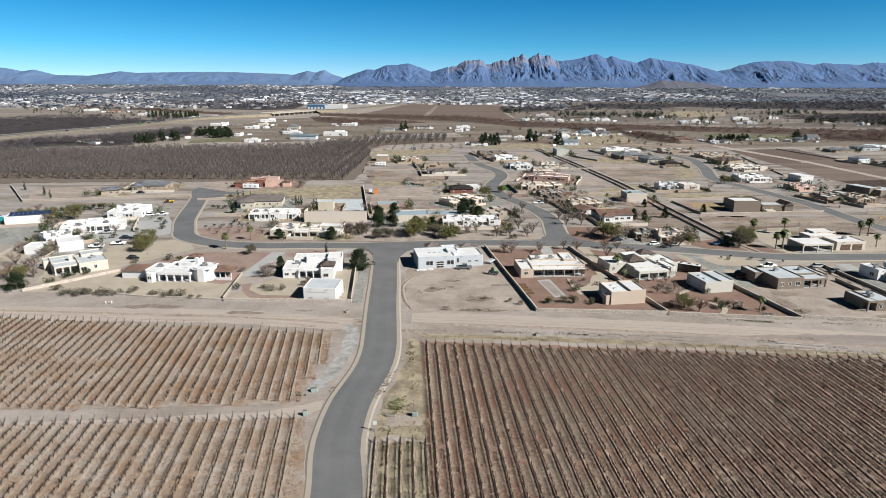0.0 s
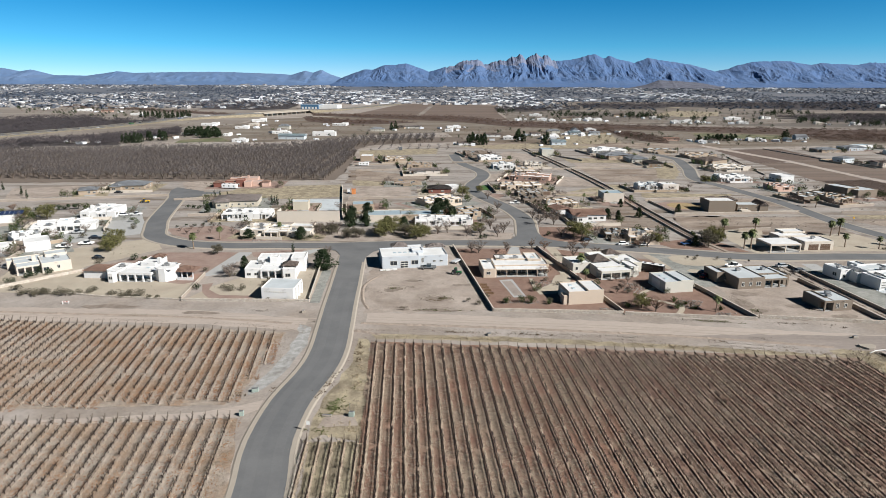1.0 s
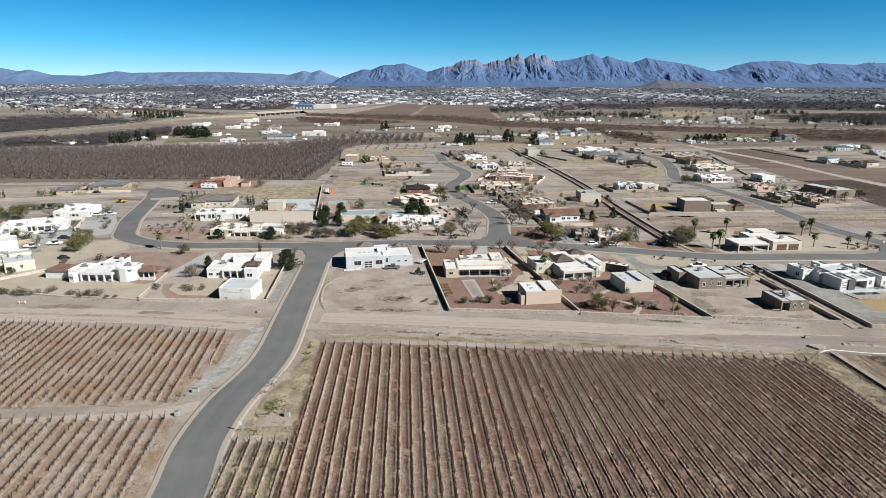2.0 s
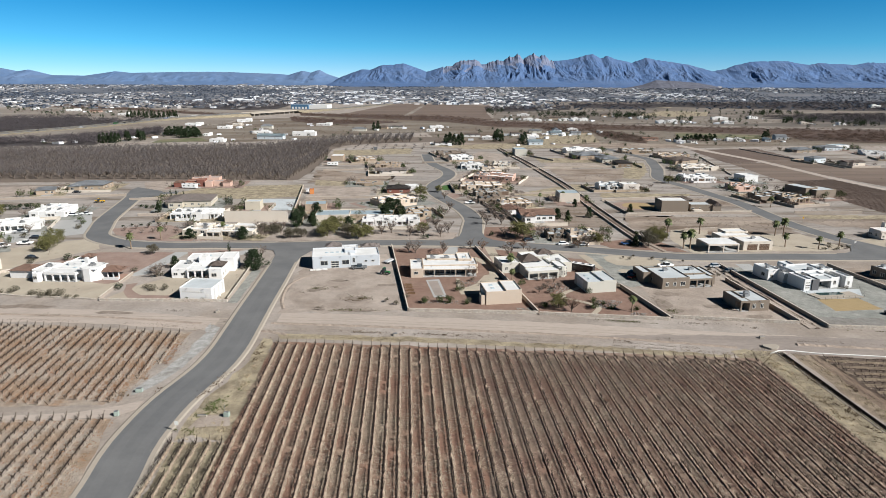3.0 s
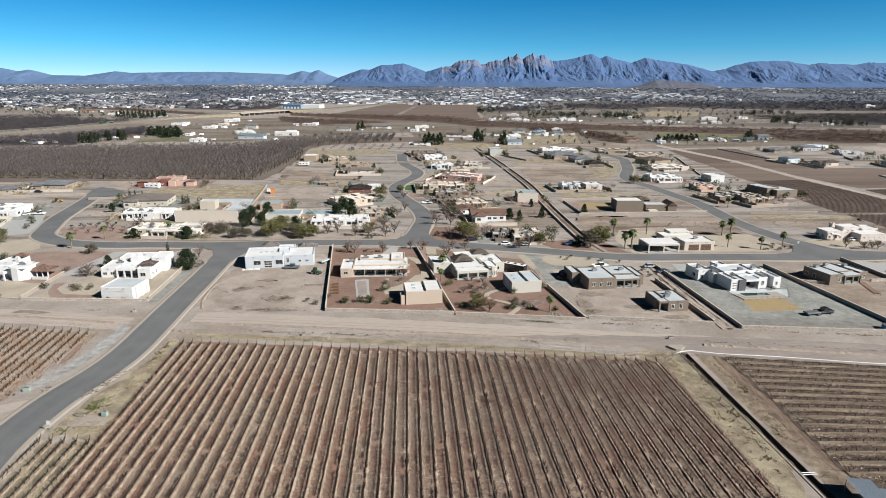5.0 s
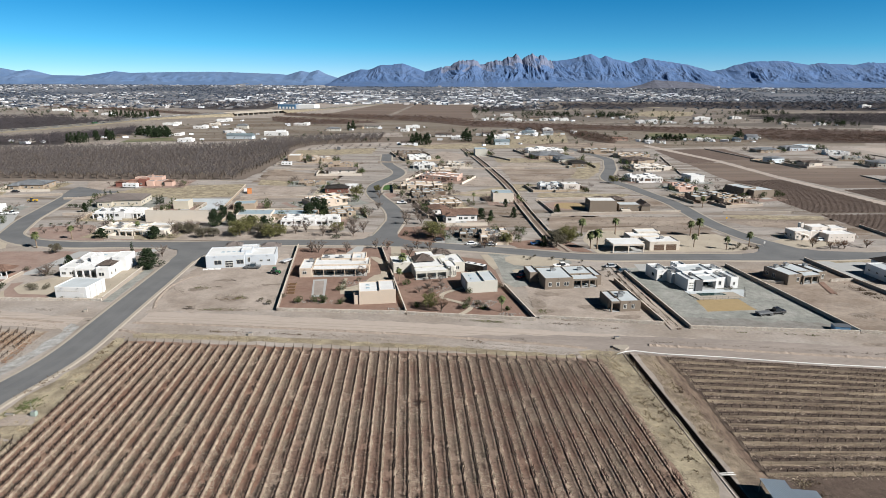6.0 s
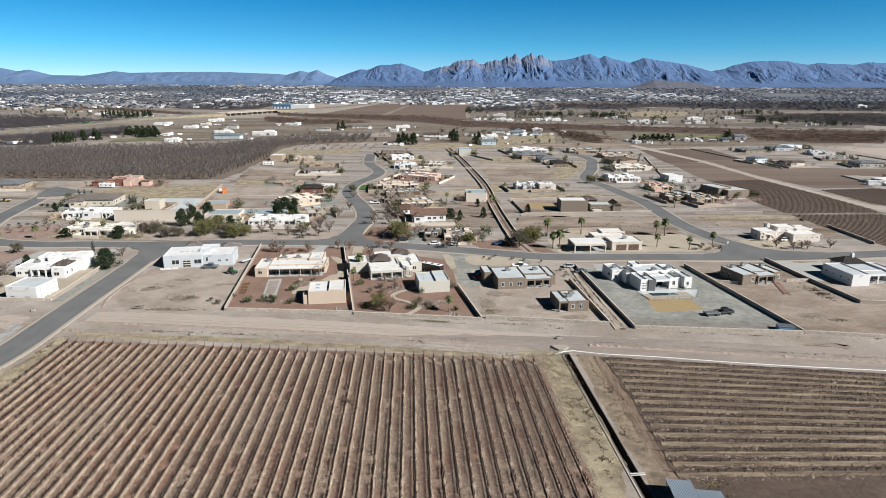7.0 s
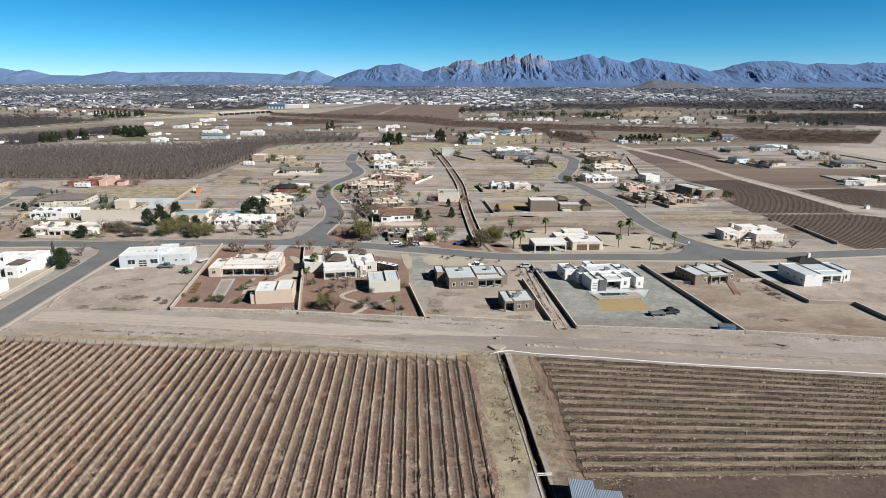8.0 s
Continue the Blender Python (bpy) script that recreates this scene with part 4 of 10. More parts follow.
def vine_row(x, y, rz, meshes, length, label, group):
    ob = thing("vine_row", x, y, 0.07, rz, label, "vine row", group)
    for name, me in zip(("vines", "soil_berm", "grass_strip", "cane_litter", "leaf_litter", "dead_grass", "end_post", "end_post"), (*meshes[:3], *meshes[4:], meshes[3], meshes[3])):
        p = new(name, me)
        p.parent = ob
        if name in ("cane_litter", "leaf_litter", "dead_grass"):
            tagged(p, kind="stuff")
    p.matrix_basis = pose(length, 0, 0, 0, 0, 180)
    return ob


ROW_DIR = Vector((-0.066, 0.998)).normalized()
ROW_RZ = math.degrees(math.atan2(-ROW_DIR.y, -ROW_DIR.x))
area("vineyard_soil", [(-2.6, 146.2), (113.8, 137.9), (125, -60), (11.5, -60)], VINE_SOIL, "brown vineyard soil littered with dry leaves", 0.5, category="field")
area("vineyard_soil", [(-6.4, 146.3), (40, 142.9), (48, 110), (44, 80), (47, 50), (50, -60), (7.7, -60)], VINE_SOIL_STRAW, "straw-strewn vineyard soil", 0.5, category="field")
kinds = [vine_row_meshes(84.0, 10 + i, side=1) for i in range(5)]
straw_kinds = [vine_row_meshes(84.0, 20 + i, side=1, strip_w=0.34, leaves=(STRAW_LITTER, 20.0)) for i in range(4)]
for k in range(50):
    f = k / 49
    vine_row(-4.9 + 117.1 * f, 144.6 - 8.5 * f, ROW_RZ, straw_kinds[k % 4] if k < 17 + k % 3 else kinds[k * 3 % 5], 84.0, "pruned leafless vine row with a dry grass strip", "rows of the large vineyard")
short = [vine_row_meshes(42.0, 30 + i, fullness=0.9, side=1, rise=0.16, soil=DRY_GRASS, leaves=(DRY_GRASS, 9.0)) for i in range(2)]
for k in range(5):
    vine_row(-13.0 + 2.35 * k, 100.5 - 0.1 * k, ROW_RZ, short[k % 2], 42.0, "short pruned vine row in dry grass", "short rows beside the street")

# the two vineyards to the left of the street, with pale soil and orange fallen leaves
area("vineyard_soil", [(-30, 152), (-30.5, 133), (-31, 122), (-33, 113.8), (-92, 111), (-190, 107), (-190, 164), (-124, 160.5), (-75, 156.4)], VINE_SOIL_PALE, "pale vineyard soil with fallen leaves", 0.4, category="field")
area("vineyard_soil", [(-28.5, 108.6), (-84.8, 104), (-190, 98), (-190, -60), (-20, -60), (-20, 50), (-22, 84)], VINE_SOIL_PALE, "pale vineyard soil with fallen leaves", 0.4, category="field")
LEFT_DIR = Vector((-0.135, 0.991)).normalized()
LEFT_RZ = math.degrees(math.atan2(-LEFT_DIR.y, -LEFT_DIR.x))
LEFT_STYLE = dict(strip_w=0.35, soil=VINE_SOIL_PALE, strip_mat=VINE_SOIL_PALE, rise=0.09, side=1, litter=(TWIG, 3.0), leaves=(LEAF_LITTER, 16.0), straw=7.0, lift=0.012)
UPPER_LENGTHS = (36.5, 39.5, 43.0, 46.0)
upper = [[vine_row_meshes(n, 50 + i + int(n), tall=0.75, gap=1.5, fullness=0.6, **LEFT_STYLE) for i in range(2)] for n in UPPER_LENGTHS]
nearby = [vine_row_meshes(18.0, 60, tall=0.75, gap=1.5, fullness=0.6, **LEFT_STYLE), vine_row_meshes(26.0, 61, tall=0.75, gap=1.5, fullness=0.6, **LEFT_STYLE)]
lower = [vine_row_meshes(52.0, 70 + i, tall=0.8, gap=1.5, fullness=0.6, **dict(LEFT_STYLE, leaves=(LEAF_LITTER, 5.0))) for i in range(4)]
for k in range(60):
    x = -32.6 - 2.42 * k
    top = 150.3 + (x + 31.6) * -0.11
    meshes, n = (nearby[0], 18.0) if k == 0 else (nearby[1], 26.0) if k == 1 else (upper[min(3, k // 7)][k % 2], UPPER_LENGTHS[min(3, k // 7)])
    vine_row(x, top, LEFT_RZ, meshes, n, "pruned leafless vine row above fallen leaves", "rows of the upper left vineyard")
for k in range(58):
    vine_row(-30.0 - 2.42 * k, 108.6 - 0.14 * k, LEFT_RZ, lower[k % 4], 52.0, "pruned leafless vine row on pale soil", "rows of the lower left vineyard")

# the vineyard beyond the ditch, its rows along the track
area("vineyard_soil", [(129, 139.6), (208, 130.2), (330, 116), (330, 92), (189, 98), (131.2, 86), (131.0, 96), (130.8, 111), (130.6, 124), (130.0, 134)], VINE_SOIL_WET, "brown vineyard soil beyond the ditch", 0.5, category="field")
bm = bmesh.new()
tube(bm, [(0, 0, 0), (0, 0, 0.8)], 0.06, 5)
STAKE = finish("stake", bm, STRAW_LITTER)
far_rows = [vine_row_meshes(170.0, 90 + i, tall=0.4, gap=1.7, fullness=0.6, strip_w=1.25, side=-1, soil=VINE_SOIL_WET, strip_mat=GRASS_BAND, rise=0.13, litter=(CANE, 7.0), leaves=(STRAW_LITTER, 4.0), straw=26.0, straw_span=(0.15, 1.7), straw_mat=ROW_GRASS) for i in range(4)]
for k in range(15):
    f = k / 14
    ob = vine_row(129.6 + 1.6 * min(1.0, 3 * f) + 0.4 * (k % 2), 137.6 - 44.0 * f, -6.8 + 9.0 * f, far_rows[k % 4], 170.0, "low dry vine row with a broad pale grass strip", "rows beyond the ditch")
    for q in range(7):
        stake = new("stake", STAKE)
        stake.parent, stake.matrix_basis = ob, pose((k * 61.7 + q * 23.7 + 5 * math.sin(k * 3 + q * 7)) % 165 + 2, 0.05, 0, 6 * (q - 1.5), 5, 0)

# far vineyards at the right, seen as low dark rows
def far_rows_field(name, pts, rz, spacing, label):
    area("vineyard_soil", pts, SOIL_DARK, "dark vineyard soil", 0.4, category="field")
    c, s = math.cos(radians(rz)), math.sin(radians(rz))
    rot = [(x * c + y * s, -x * s + y * c) for x, y in pts]
    bm = bmesh.new()
    rnd = random.Random(len(name) + int(pts[0][0]))
    v = min(p[1] for p in rot) + spacing
    while v < max(p[1] for p in rot) - spacing * 0.5:
        cuts = sorted(a[0] + (b[0] - a[0]) * (v - a[1]) / (b[1] - a[1]) for a, b in zip(rot, rot[1:] + rot[:1]) if (a[1] - v) * (b[1] - v) < 0)
        for lo, hi in zip(cuts[::2], cuts[1::2]):
            u = lo
            while u < hi:
                h, w = rnd.uniform(0.2, 0.35), 0.12
                for a, b in ((u, u + 1.0), (u + 0.2, u + 0.32), (u + 0.7, u + 0.8)):
                    z0, z1 = (0.15, 0.3) if b - a > 0.9 else (0.0, h)
                    q = [(a, v - w / 2, z0), (b, v + w / 2, z0), (b + 0.05, v + w / 2, z1), (a + 0.05, v - w / 2, z1)]
                    bm.faces.new([bm.verts.new((x * c - y * s, x * s + y * c, z + 0.1)) for x, y, z in q])
                u += 1.05
        v += spacing
    solo(name, bm, FAR_CANE, label, "vines", kind="stuff")


far_rows_field("far_vines", [(266.6, 413.7), (304.4, 423.7), (311.4, 370.5), (314.8, 326.5), (314.2, 314.9), (263.3, 311.8), (262.2, 352.3), (277.4, 385.2)], -58, 2.8, "distant rows of pruned dark vines")
far_rows_field("far_vines", [(322.0, 382.8), (361.2, 390.5), (388.8, 369.6), (348.9, 314.6), (325.3, 337.7)], -58, 2.8, "distant rows of pruned dark vines")
far_rows_field("far_vines", [(264.2, 307.7), (311.6, 310.6), (335.2, 295.8), (302.9, 244.9), (272.0, 243.1), (265.6, 278.3)], -58, 2.6, "distant rows of pruned dark vines")


# ---- irrigation ditch ----
def ditch():
    ob = thing("ditch", D0.x, D0.y, 0, math.degrees(math.atan2(dd.y, dd.x)), "concrete irrigation ditch with dark water, beside the vineyard", "ditch")
    tagged(ob, kind="structure")
    n = (D1 - D0).length
    for s in (-1, 1):
        bm = bmesh.new()
        box(bm, 0, n, *sorted((s * 0.75, s * 0.6)), -1.6, 0.05)
        part("lining", bm, DITCH_SHADE, ob, "concrete lining with the channel's shade in its colour")
    bm = bmesh.new()
    box(bm, 0, n, -0.61, 0.61, -1.7, -1.4)
    part("water", bm, WATER, ob, "still dark water")
    bm = bmesh.new()
    box(bm, -0.2, 0.0, -0.75, 0.75, -1.3, 0.12)
    part("end_wall", bm, DITCH_CONCRETE, ob)


ditch()
side = DN if DN.x < 0 else -DN
# The ditch's pale concrete lip is modelled as a half-buried tube.
DITCH_LIP = mat("pale_ditch_lip", (0.36, 0.33, 0.29), rough=0.8, vary=0.2, scale=0.6, fine=4.0)
bm = bmesh.new()
p0, p1 = D0 + side * 1.25, D1 + side * 1.25
tube(bm, [(p0.x, p0.y, 0.02), (p1.x, p1.y, 0.02)], 0.13, 8)
solo("irrigation_pipe", bm, DITCH_LIP, "pale concrete lip along the ditch, shaped as a half-buried tube", "pipe", smooth=True)
bm = bmesh.new()
pipe = curve_through([(118.0, 140.5), (120.8, 142.2), (123.1, 142.6), (129.2, 141.0), (143.5, 139.4), (163.1, 136.4), (188.6, 133.7), (209.5, 131.8)] + [(300, 120), (420, 106)], 4)
tube(bm, [(p.x, p.y, 0.15) for p in pipe], 0.15, 8)
solo("irrigation_pipe", bm, PIPE_WHITE, "long white irrigation pipe along the dirt track", "pipe", smooth=True)
for f in (0.0, 0.5):
    bm = bmesh.new()
    q = Vector((124.5, 93.2)) + dd * f
    a, b = q - DN * 1.3, q + DN * 1.3
    tube(bm, [(a.x, a.y, 0.22), (b.x, b.y, 0.22)], 0.09, 6)
    solo("ditch_crossbar", bm, PIPE_WHITE, "white pipe laid across the ditch", "pipe", "crossbars of the ditch")


def apron():
    x, y = (120.0, 144.2)
    bm = bmesh.new()
    outline = [(x - 1.6, y + 1.2), (x - 1.9, y + 0.2), (x - 0.6, y - 1.5), (x + 0.7, y - 1.5), (x + 2.2, y + 0.2), (x + 1.8, y + 1.3)]
    lo = [bm.verts.new((*p, 0.0)) for p in outline]
    hi = [bm.verts.new((*p, 0.5)) for p in outline]
    bm.faces.new(hi[::-1])
    for i in range(6):
        bm.faces.new((lo[i], lo[(i + 1) % 6], hi[(i + 1) % 6], hi[i]))
    bmesh.ops.recalc_face_normals(bm, faces=bm.faces)
    solo("ditch_headwall", bm, CONCRETE, "pale concrete headwall where the ditch begins", "headwall")


apron()


def shelter():
    """The open shed with a corrugated roof by the ditch: two roof sheets on thin posts."""
    ob = thing("pump_shelter", 128.3, 77.4, 0, -3, "open shed with a blue-grey corrugated metal roof by the ditch", "shed")
    for x0, x1, y0, y1, zl, zr in ((-1.2, 2.8, 4.0, 11.4, 2.4, 2.2), (2.5, 6.9, 1.0, 9.4, 2.1, 1.9)):
        bm = bmesh.new()
        n = int((x1 - x0) / 0.13)
        rows_ = []
        for i in range(n + 1):
            x = x0 + (x1 - x0) * i / n
            z = zl + (zr - zl) * i / n + 0.035 * (-1) ** i
            rows_.append((bm.verts.new((x, y0, z)), bm.verts.new((x, y1, z))))
        for a, b in zip(rows_, rows_[1:]):
            bm.faces.new((a[0], b[0], b[1], a[1]))
        part("roof_sheet", bm, CORRUGATED, ob, "corrugated galvanised roof sheet")
        for x in (x0 + 0.15, x1 - 0.15):
            for y in (y0 + 0.2, y1 - 0.2):
                bm = bmesh.new()
                tube(bm, [(x, y, 0), (x, y, 2.2 if x0 < 0 else 1.9)], 0.06, 6)
                part("post", bm, STEEL, ob)
    bm = bmesh.new()
    tube(bm, [(4.2, 4.0, 1.0), (4.2, 8.5, 1.0)], 0.9, 16)
    part("tank", bm, STEEL, ob, "pale metal tank under the roof")


shelter()


# ---- mountains ----
def between(profile, x):
    for (x0, z0), (x1, z1) in zip(profile, profile[1:]):
        if x0 <= x <= x1:
            return z0 + (z1 - z0) * (x - x0) / (x1 - x0)
    return profile[0][1] if x < profile[0][0] else profile[-1][1]


def ridged(x, y, z, octaves=5):
    total, amp, f = 0.0, 0.5, 1.0
    for _ in range(octaves):
        total += amp * (1 - abs(noise.noise((x * f, y * f, z)) * 2))
        amp, f = amp * 0.5, f * 2.1
    return total


def mountain(name, profile, y_ridge, front, seed, material, label, jag=0.03, spires=None, step=16.0, grain=0.008):
    """A range whose crest runs across; sharp spurs and gullies come down from it to a gentle apron."""
    x0, x1 = profile[0][0], profile[-1][0]
    nx, ny = int((x1 - x0) / step), 60
    verts, faces = [], []
    for i in range(nx + 1):
        x = x0 + (x1 - x0) * i / nx
        crest = between(profile, x)
        teeth = jag * (noise.noise((x * 0.012, seed, 0)) + 0.8 * noise.noise((x * 0.045, seed, 5)))
        if spires and spires[0] < x < spires[1]:
            teeth += 0.17 * (ridged(x * 0.020, 1.7, seed, 3) - 0.62)
        for j in range(ny + 1):
            f = j / ny
            u = min(f / 0.93, 1.0)
            warp = 110 * noise.noise((x * 0.006, u * 2.2, seed + 9))
            spur = ridged((x + warp) * grain, u * 2.6 + 0.5 * noise.noise((x * 0.01, u * 4, seed)), seed, 5) - 0.55
            crag = ridged(x * 0.022 + u * 1.3, u * 5.0, seed + 4, 3) - 0.55
            rough = max(0.0, min(1.0, (u - 0.28) / 0.3))
            shape = 0.42 * u + 0.58 * u ** 2.2
            up = shape + (spur * 0.20 + crag * 0.05) * rough * (1 - u ** 4)
            y = y_ridge - front * (1 - u) - (spur * 22 + crag * 7) * rough * (1 - 0.7 * u)
            if f > 0.93:
                up, y = 1.0 - (f - 0.93) * 3, y_ridge + (f - 0.93) * 900
            base = rise(y_ridge - front) - 6
            verts.append((x, y, base + max(crest - base, 4) * max(up, 0.015) * (1 + teeth * u ** 5)))
    for i in range(nx):
        for j in range(ny):
            a = i * (ny + 1) + j
            faces.append((a, a + ny + 1, a + ny + 2, a + 1))
    me = bpy.data.meshes.new(name)
    me.from_pydata(verts, [], faces)
    me.materials.append(material)
    if spires:
        me.materials.append(MOUNT_ROCK)
        for i, p in enumerate(me.polygons):
            x, y, z = p.center
            edge = 0.72 + 0.2 * noise.noise((x * 0.012, z * 0.02, 2.0))
            if spires[0] < x < spires[1] and i % ny > edge * ny:
                p.material_index = 1
    return tagged(new(name, me), label, "mountains", kind="structure")


# Aerial haze is put into these base colours as a blue tint.
MOUNT_BLUE = mat("haze_blue_far_mountain", (0.078, 0.135, 0.245), vary=0.08, scale=0.004, fine=0.03, second=(0.092, 0.145, 0.245), mix_scale=0.006)
MOUNT_NEAR = mat("haze_blue_mountain_slope", (0.054, 0.104, 0.215), vary=0.16, scale=0.008, fine=0.06, bump=3.0, second=(0.068, 0.114, 0.215), mix_scale=0.01)
MOUNT_ROCK = mat("haze_blue_granite_spires", (0.135, 0.152, 0.215), vary=0.2, scale=0.012, fine=0.09, bump=4.0, second=(0.070, 0.110, 0.200), mix_scale=0.014, mix_at=0.55, stretch=(1, 1, 0.35))
HILL = mat("haze_tinted_foothill", (0.085, 0.09, 0.115), vary=0.2, scale=0.01, fine=0.08, bump=3.0)

LEFT_RANGE = [(-4147, 129), (-3799, 118), (-3443, 153), (-3358, 141), (-3273, 125), (-3184, 138), (-3016, 97), (-2754, 94), (-2518, 128), (-2402, 116), (-2009, 124), (-1747, 126), (-1574, 122), (-1270, 113), (-1183, 105), (-1073, 137), (-1009, 123), (-943, 144), (-879, 111), (-802, 86), (-664, 49), (-577, 29)]
MID_RANGE = [(-868, 36), (-758, 94), (-607, 148), (-543, 144), (-457, 177), (-287, 190), (-202, 166), (-117, 130), (-11, 163), (82, 184), (141, 221), (251, 223), (311, 185), (391, 214), (463, 226), (563, 263), (606, 235), (664, 263), (739, 274), (783, 244)]
MID_RANGE += [(835, 216), (920, 220), (1024, 237), (1094, 261), (1136, 262), (1193, 234), (1238, 254), (1299, 230), (1428, 202), (1530, 239), (1616, 223), (1766, 204), (1843, 192), (1961, 164), (2048, 140), (2115, 116), (2205, 75)]
RIGHT_RANGE = [(1890, 57), (1990, 124), (2073, 145), (2157, 158), (2226, 187), (2363, 218), (2597, 221), (2705, 208), (2793, 192), (2863, 208), (3027, 199), (3155, 197), (3245, 214), (3409, 205), (3618, 222), (3878, 199), (4131, 208)]
mountain("mountains", LEFT_RANGE, 4900, 500, 1.0, MOUNT_BLUE, "low mountain range on the horizon, tinted blue for haze", 0.02, step=18, grain=0.005)
mountain("mountains", RIGHT_RANGE, 4880, 560, 2.0, MOUNT_NEAR, "bare mountain range on the horizon, tinted blue-grey for haze", 0.025, step=10)
mountain("mountains", MID_RANGE, 4820, 640, 3.0, MOUNT_NEAR, "jagged granite mountain range with spires, tinted blue-grey for haze", 0.025, (10, 838), step=6)
mountain("foothill", [(1221, 24), (1330, 44), (1420, 76), (1495, 72), (1663, 62), (1795, 42), (1852, 26)], 4200, 220, 4.0, HILL, "low brown foothill below the mountains, tinted blue-grey for haze", 0.03)


# ---- houses ----
CACHE = {}


def shared(key, make):
    if key not in CACHE:
        CACHE[key] = make()
    return CACHE[key]


def attach(name, me, parent, m, label=""):
    ob = new(name, me)
    ob.parent, ob.matrix_basis = parent, m
    return tagged(ob, label) if label else ob


def side_pose(vol, side, u, z):
    """A place on a volume's wall: u metres along it from its left end as one faces it."""
    x, y, w, d, h = vol
    return {"f": pose(x + u, y, z), "b": pose(x + w - u, y + d, z, 0, 0, 180), "l": pose(x, y + d - u, z, 0, 0, -90), "r": pose(x + w, y + u, z, 0, 0, 90)}[side]


def window(parent, vol, side, u, z=1.0, w=1.4, h=1.2):
    def frame_mesh():
        bm = bmesh.new()
        for a in ((-w / 2, w / 2, 0, 0.1), (-w / 2, w / 2, h - 0.1, h), (-w / 2, -w / 2 + 0.1, 0.1, h - 0.1), (w / 2 - 0.1, w / 2, 0.1, h - 0.1), (-0.04, 0.04, 0.1, h - 0.1)):
            box(bm, a[0], a[1], -0.07, 0.05, a[2], a[3])
        return finish("window", bm, FRAME)

    def pane_mesh():
        bm = bmesh.new()
        box(bm, -w / 2 + 0.1, w / 2 - 0.1, -0.02, 0.02, 0.1, h - 0.1)
        return finish("pane", bm, GLASS)

    f = attach("window", shared(("wf", w, h), frame_mesh), parent, side_pose(vol, side, u, z))
    attach("pane", shared(("wp", w, h), pane_mesh), f, Matrix.Identity(4))


def garage_door(parent, vol, side, u, w=4.6, h=2.3, material=None):
    material = material or DOOR_BROWN

    def make():
        bm = bmesh.new()
        for k in range(4):
            box(bm, -w / 2, w / 2, -0.04, 0.02, 0.05 + k * h / 4, (k + 1) * h / 4)
        return finish("garage_door", bm, material)
    attach("garage_door", shared(("gd", w, h, material.name), make), parent, side_pose(vol, side, u, 0.0), "sectional garage door")


def door(parent, vol, side, u, w=1.0, h=2.1, material=None):
    material = material or WOOD

    def make():
        bm = bmesh.new()
        box(bm, -w / 2, w / 2, -0.05, 0.02, 0.02, h)
        box(bm, w / 2 - 0.18, w / 2 - 0.1, -0.11, -0.05, 1.0, 1.12)
        return finish("door", bm, material)
    attach("door", shared(("dr", w, h, material.name), make), parent, side_pose(vol, side, u, 0.0))


def volume(parent, vol, walls, roof, rim=0.28, cham=0.18, canales=True):
    """A flat-roofed mass: walls that rise above the roof deck as a parapet, with softened corners."""
    x, y, w, d, h = vol
    bm = bmesh.new()

    def ring(e, z, c):
        a, b, p, q = x + e, x + w - e, y + e, y + d - e
        return [bm.verts.new((*k, z)) for k in ((a + c, p), (b - c, p), (b, p + c), (b, q - c), (b - c, q), (a + c, q), (a, q - c), (a, p + c))]
    rings = [ring(0, -0.1, cham), ring(0, h - 0.12, cham), ring(0.05, h, cham), ring(0.2, h, cham * 0.7), ring(0.2, h - rim - 0.05, cham * 0.7)]
    for a, b in zip(rings, rings[1:]):
        for i in range(8):
            bm.faces.new((a[i], a[(i + 1) % 8], b[(i + 1) % 8], b[i]))
    part("wall", bm, walls, parent)
    bm = bmesh.new()
    box(bm, x + 0.19, x + w - 0.19, y + 0.19, y + d - 0.19, h - rim - 0.15, h - rim)
    part("roof", bm, roof, parent, "flat roof deck inside the parapet")
    if canales and w > 4:
        def spout():
            bm = bmesh.new()
            box(bm, -0.1, 0.1, -0.45, 0.05, 0, 0.14)
            return finish("rain_spout", bm, STEEL)
        for k in range(max(1, int(w / 5))):
            attach("rain_spout", shared("spout", spout), parent, pose(x + w * (k + 0.5) / max(1, int(w / 5)), y, h - rim - 0.02))


def roof_unit(parent, x, y, z):
    def make():
        bm = bmesh.new()
        box(bm, -0.6, 0.6, -0.55, 0.55, 0.25, 1.15)
        box(bm, -0.45, 0.45, -0.4, 0.4, 0.0, 0.25)
        box(bm, 0.6, 1.2, -0.25, 0.25, 0.3, 0.8)
        return finish("cooler", bm, STEEL)
    attach("cooler", shared("cooler", make), parent, pose(x, y, z), "galvanised rooftop cooler")


def skylight(parent, x, y, z):
    def make():
        bm = bmesh.new()
        box(bm, -0.6, 0.6, -0.6, 0.6, 0.0, 0.3)
        bmesh.ops.bevel(bm, geom=[e for e in bm.edges if e.verts[0].co.z > 0.2 and e.verts[1].co.z > 0.2], offset=0.15, segments=1, affect="EDGES")
        return finish("skylight", bm, METAL_PALE)
    attach("skylight", shared("skylight", make), parent, pose(x, y, z), "domed skylight")


def chimney(parent, x, y, z0, z1, walls):
    bm = bmesh.new()
    box(bm, x - 0.6, x + 0.6, y - 0.5, y + 0.5, z0, z1)
    box(bm, x - 0.45, x + 0.45, y - 0.35, y + 0.35, z1, z1 + 0.25)
    part("chimney", bm, walls, parent)


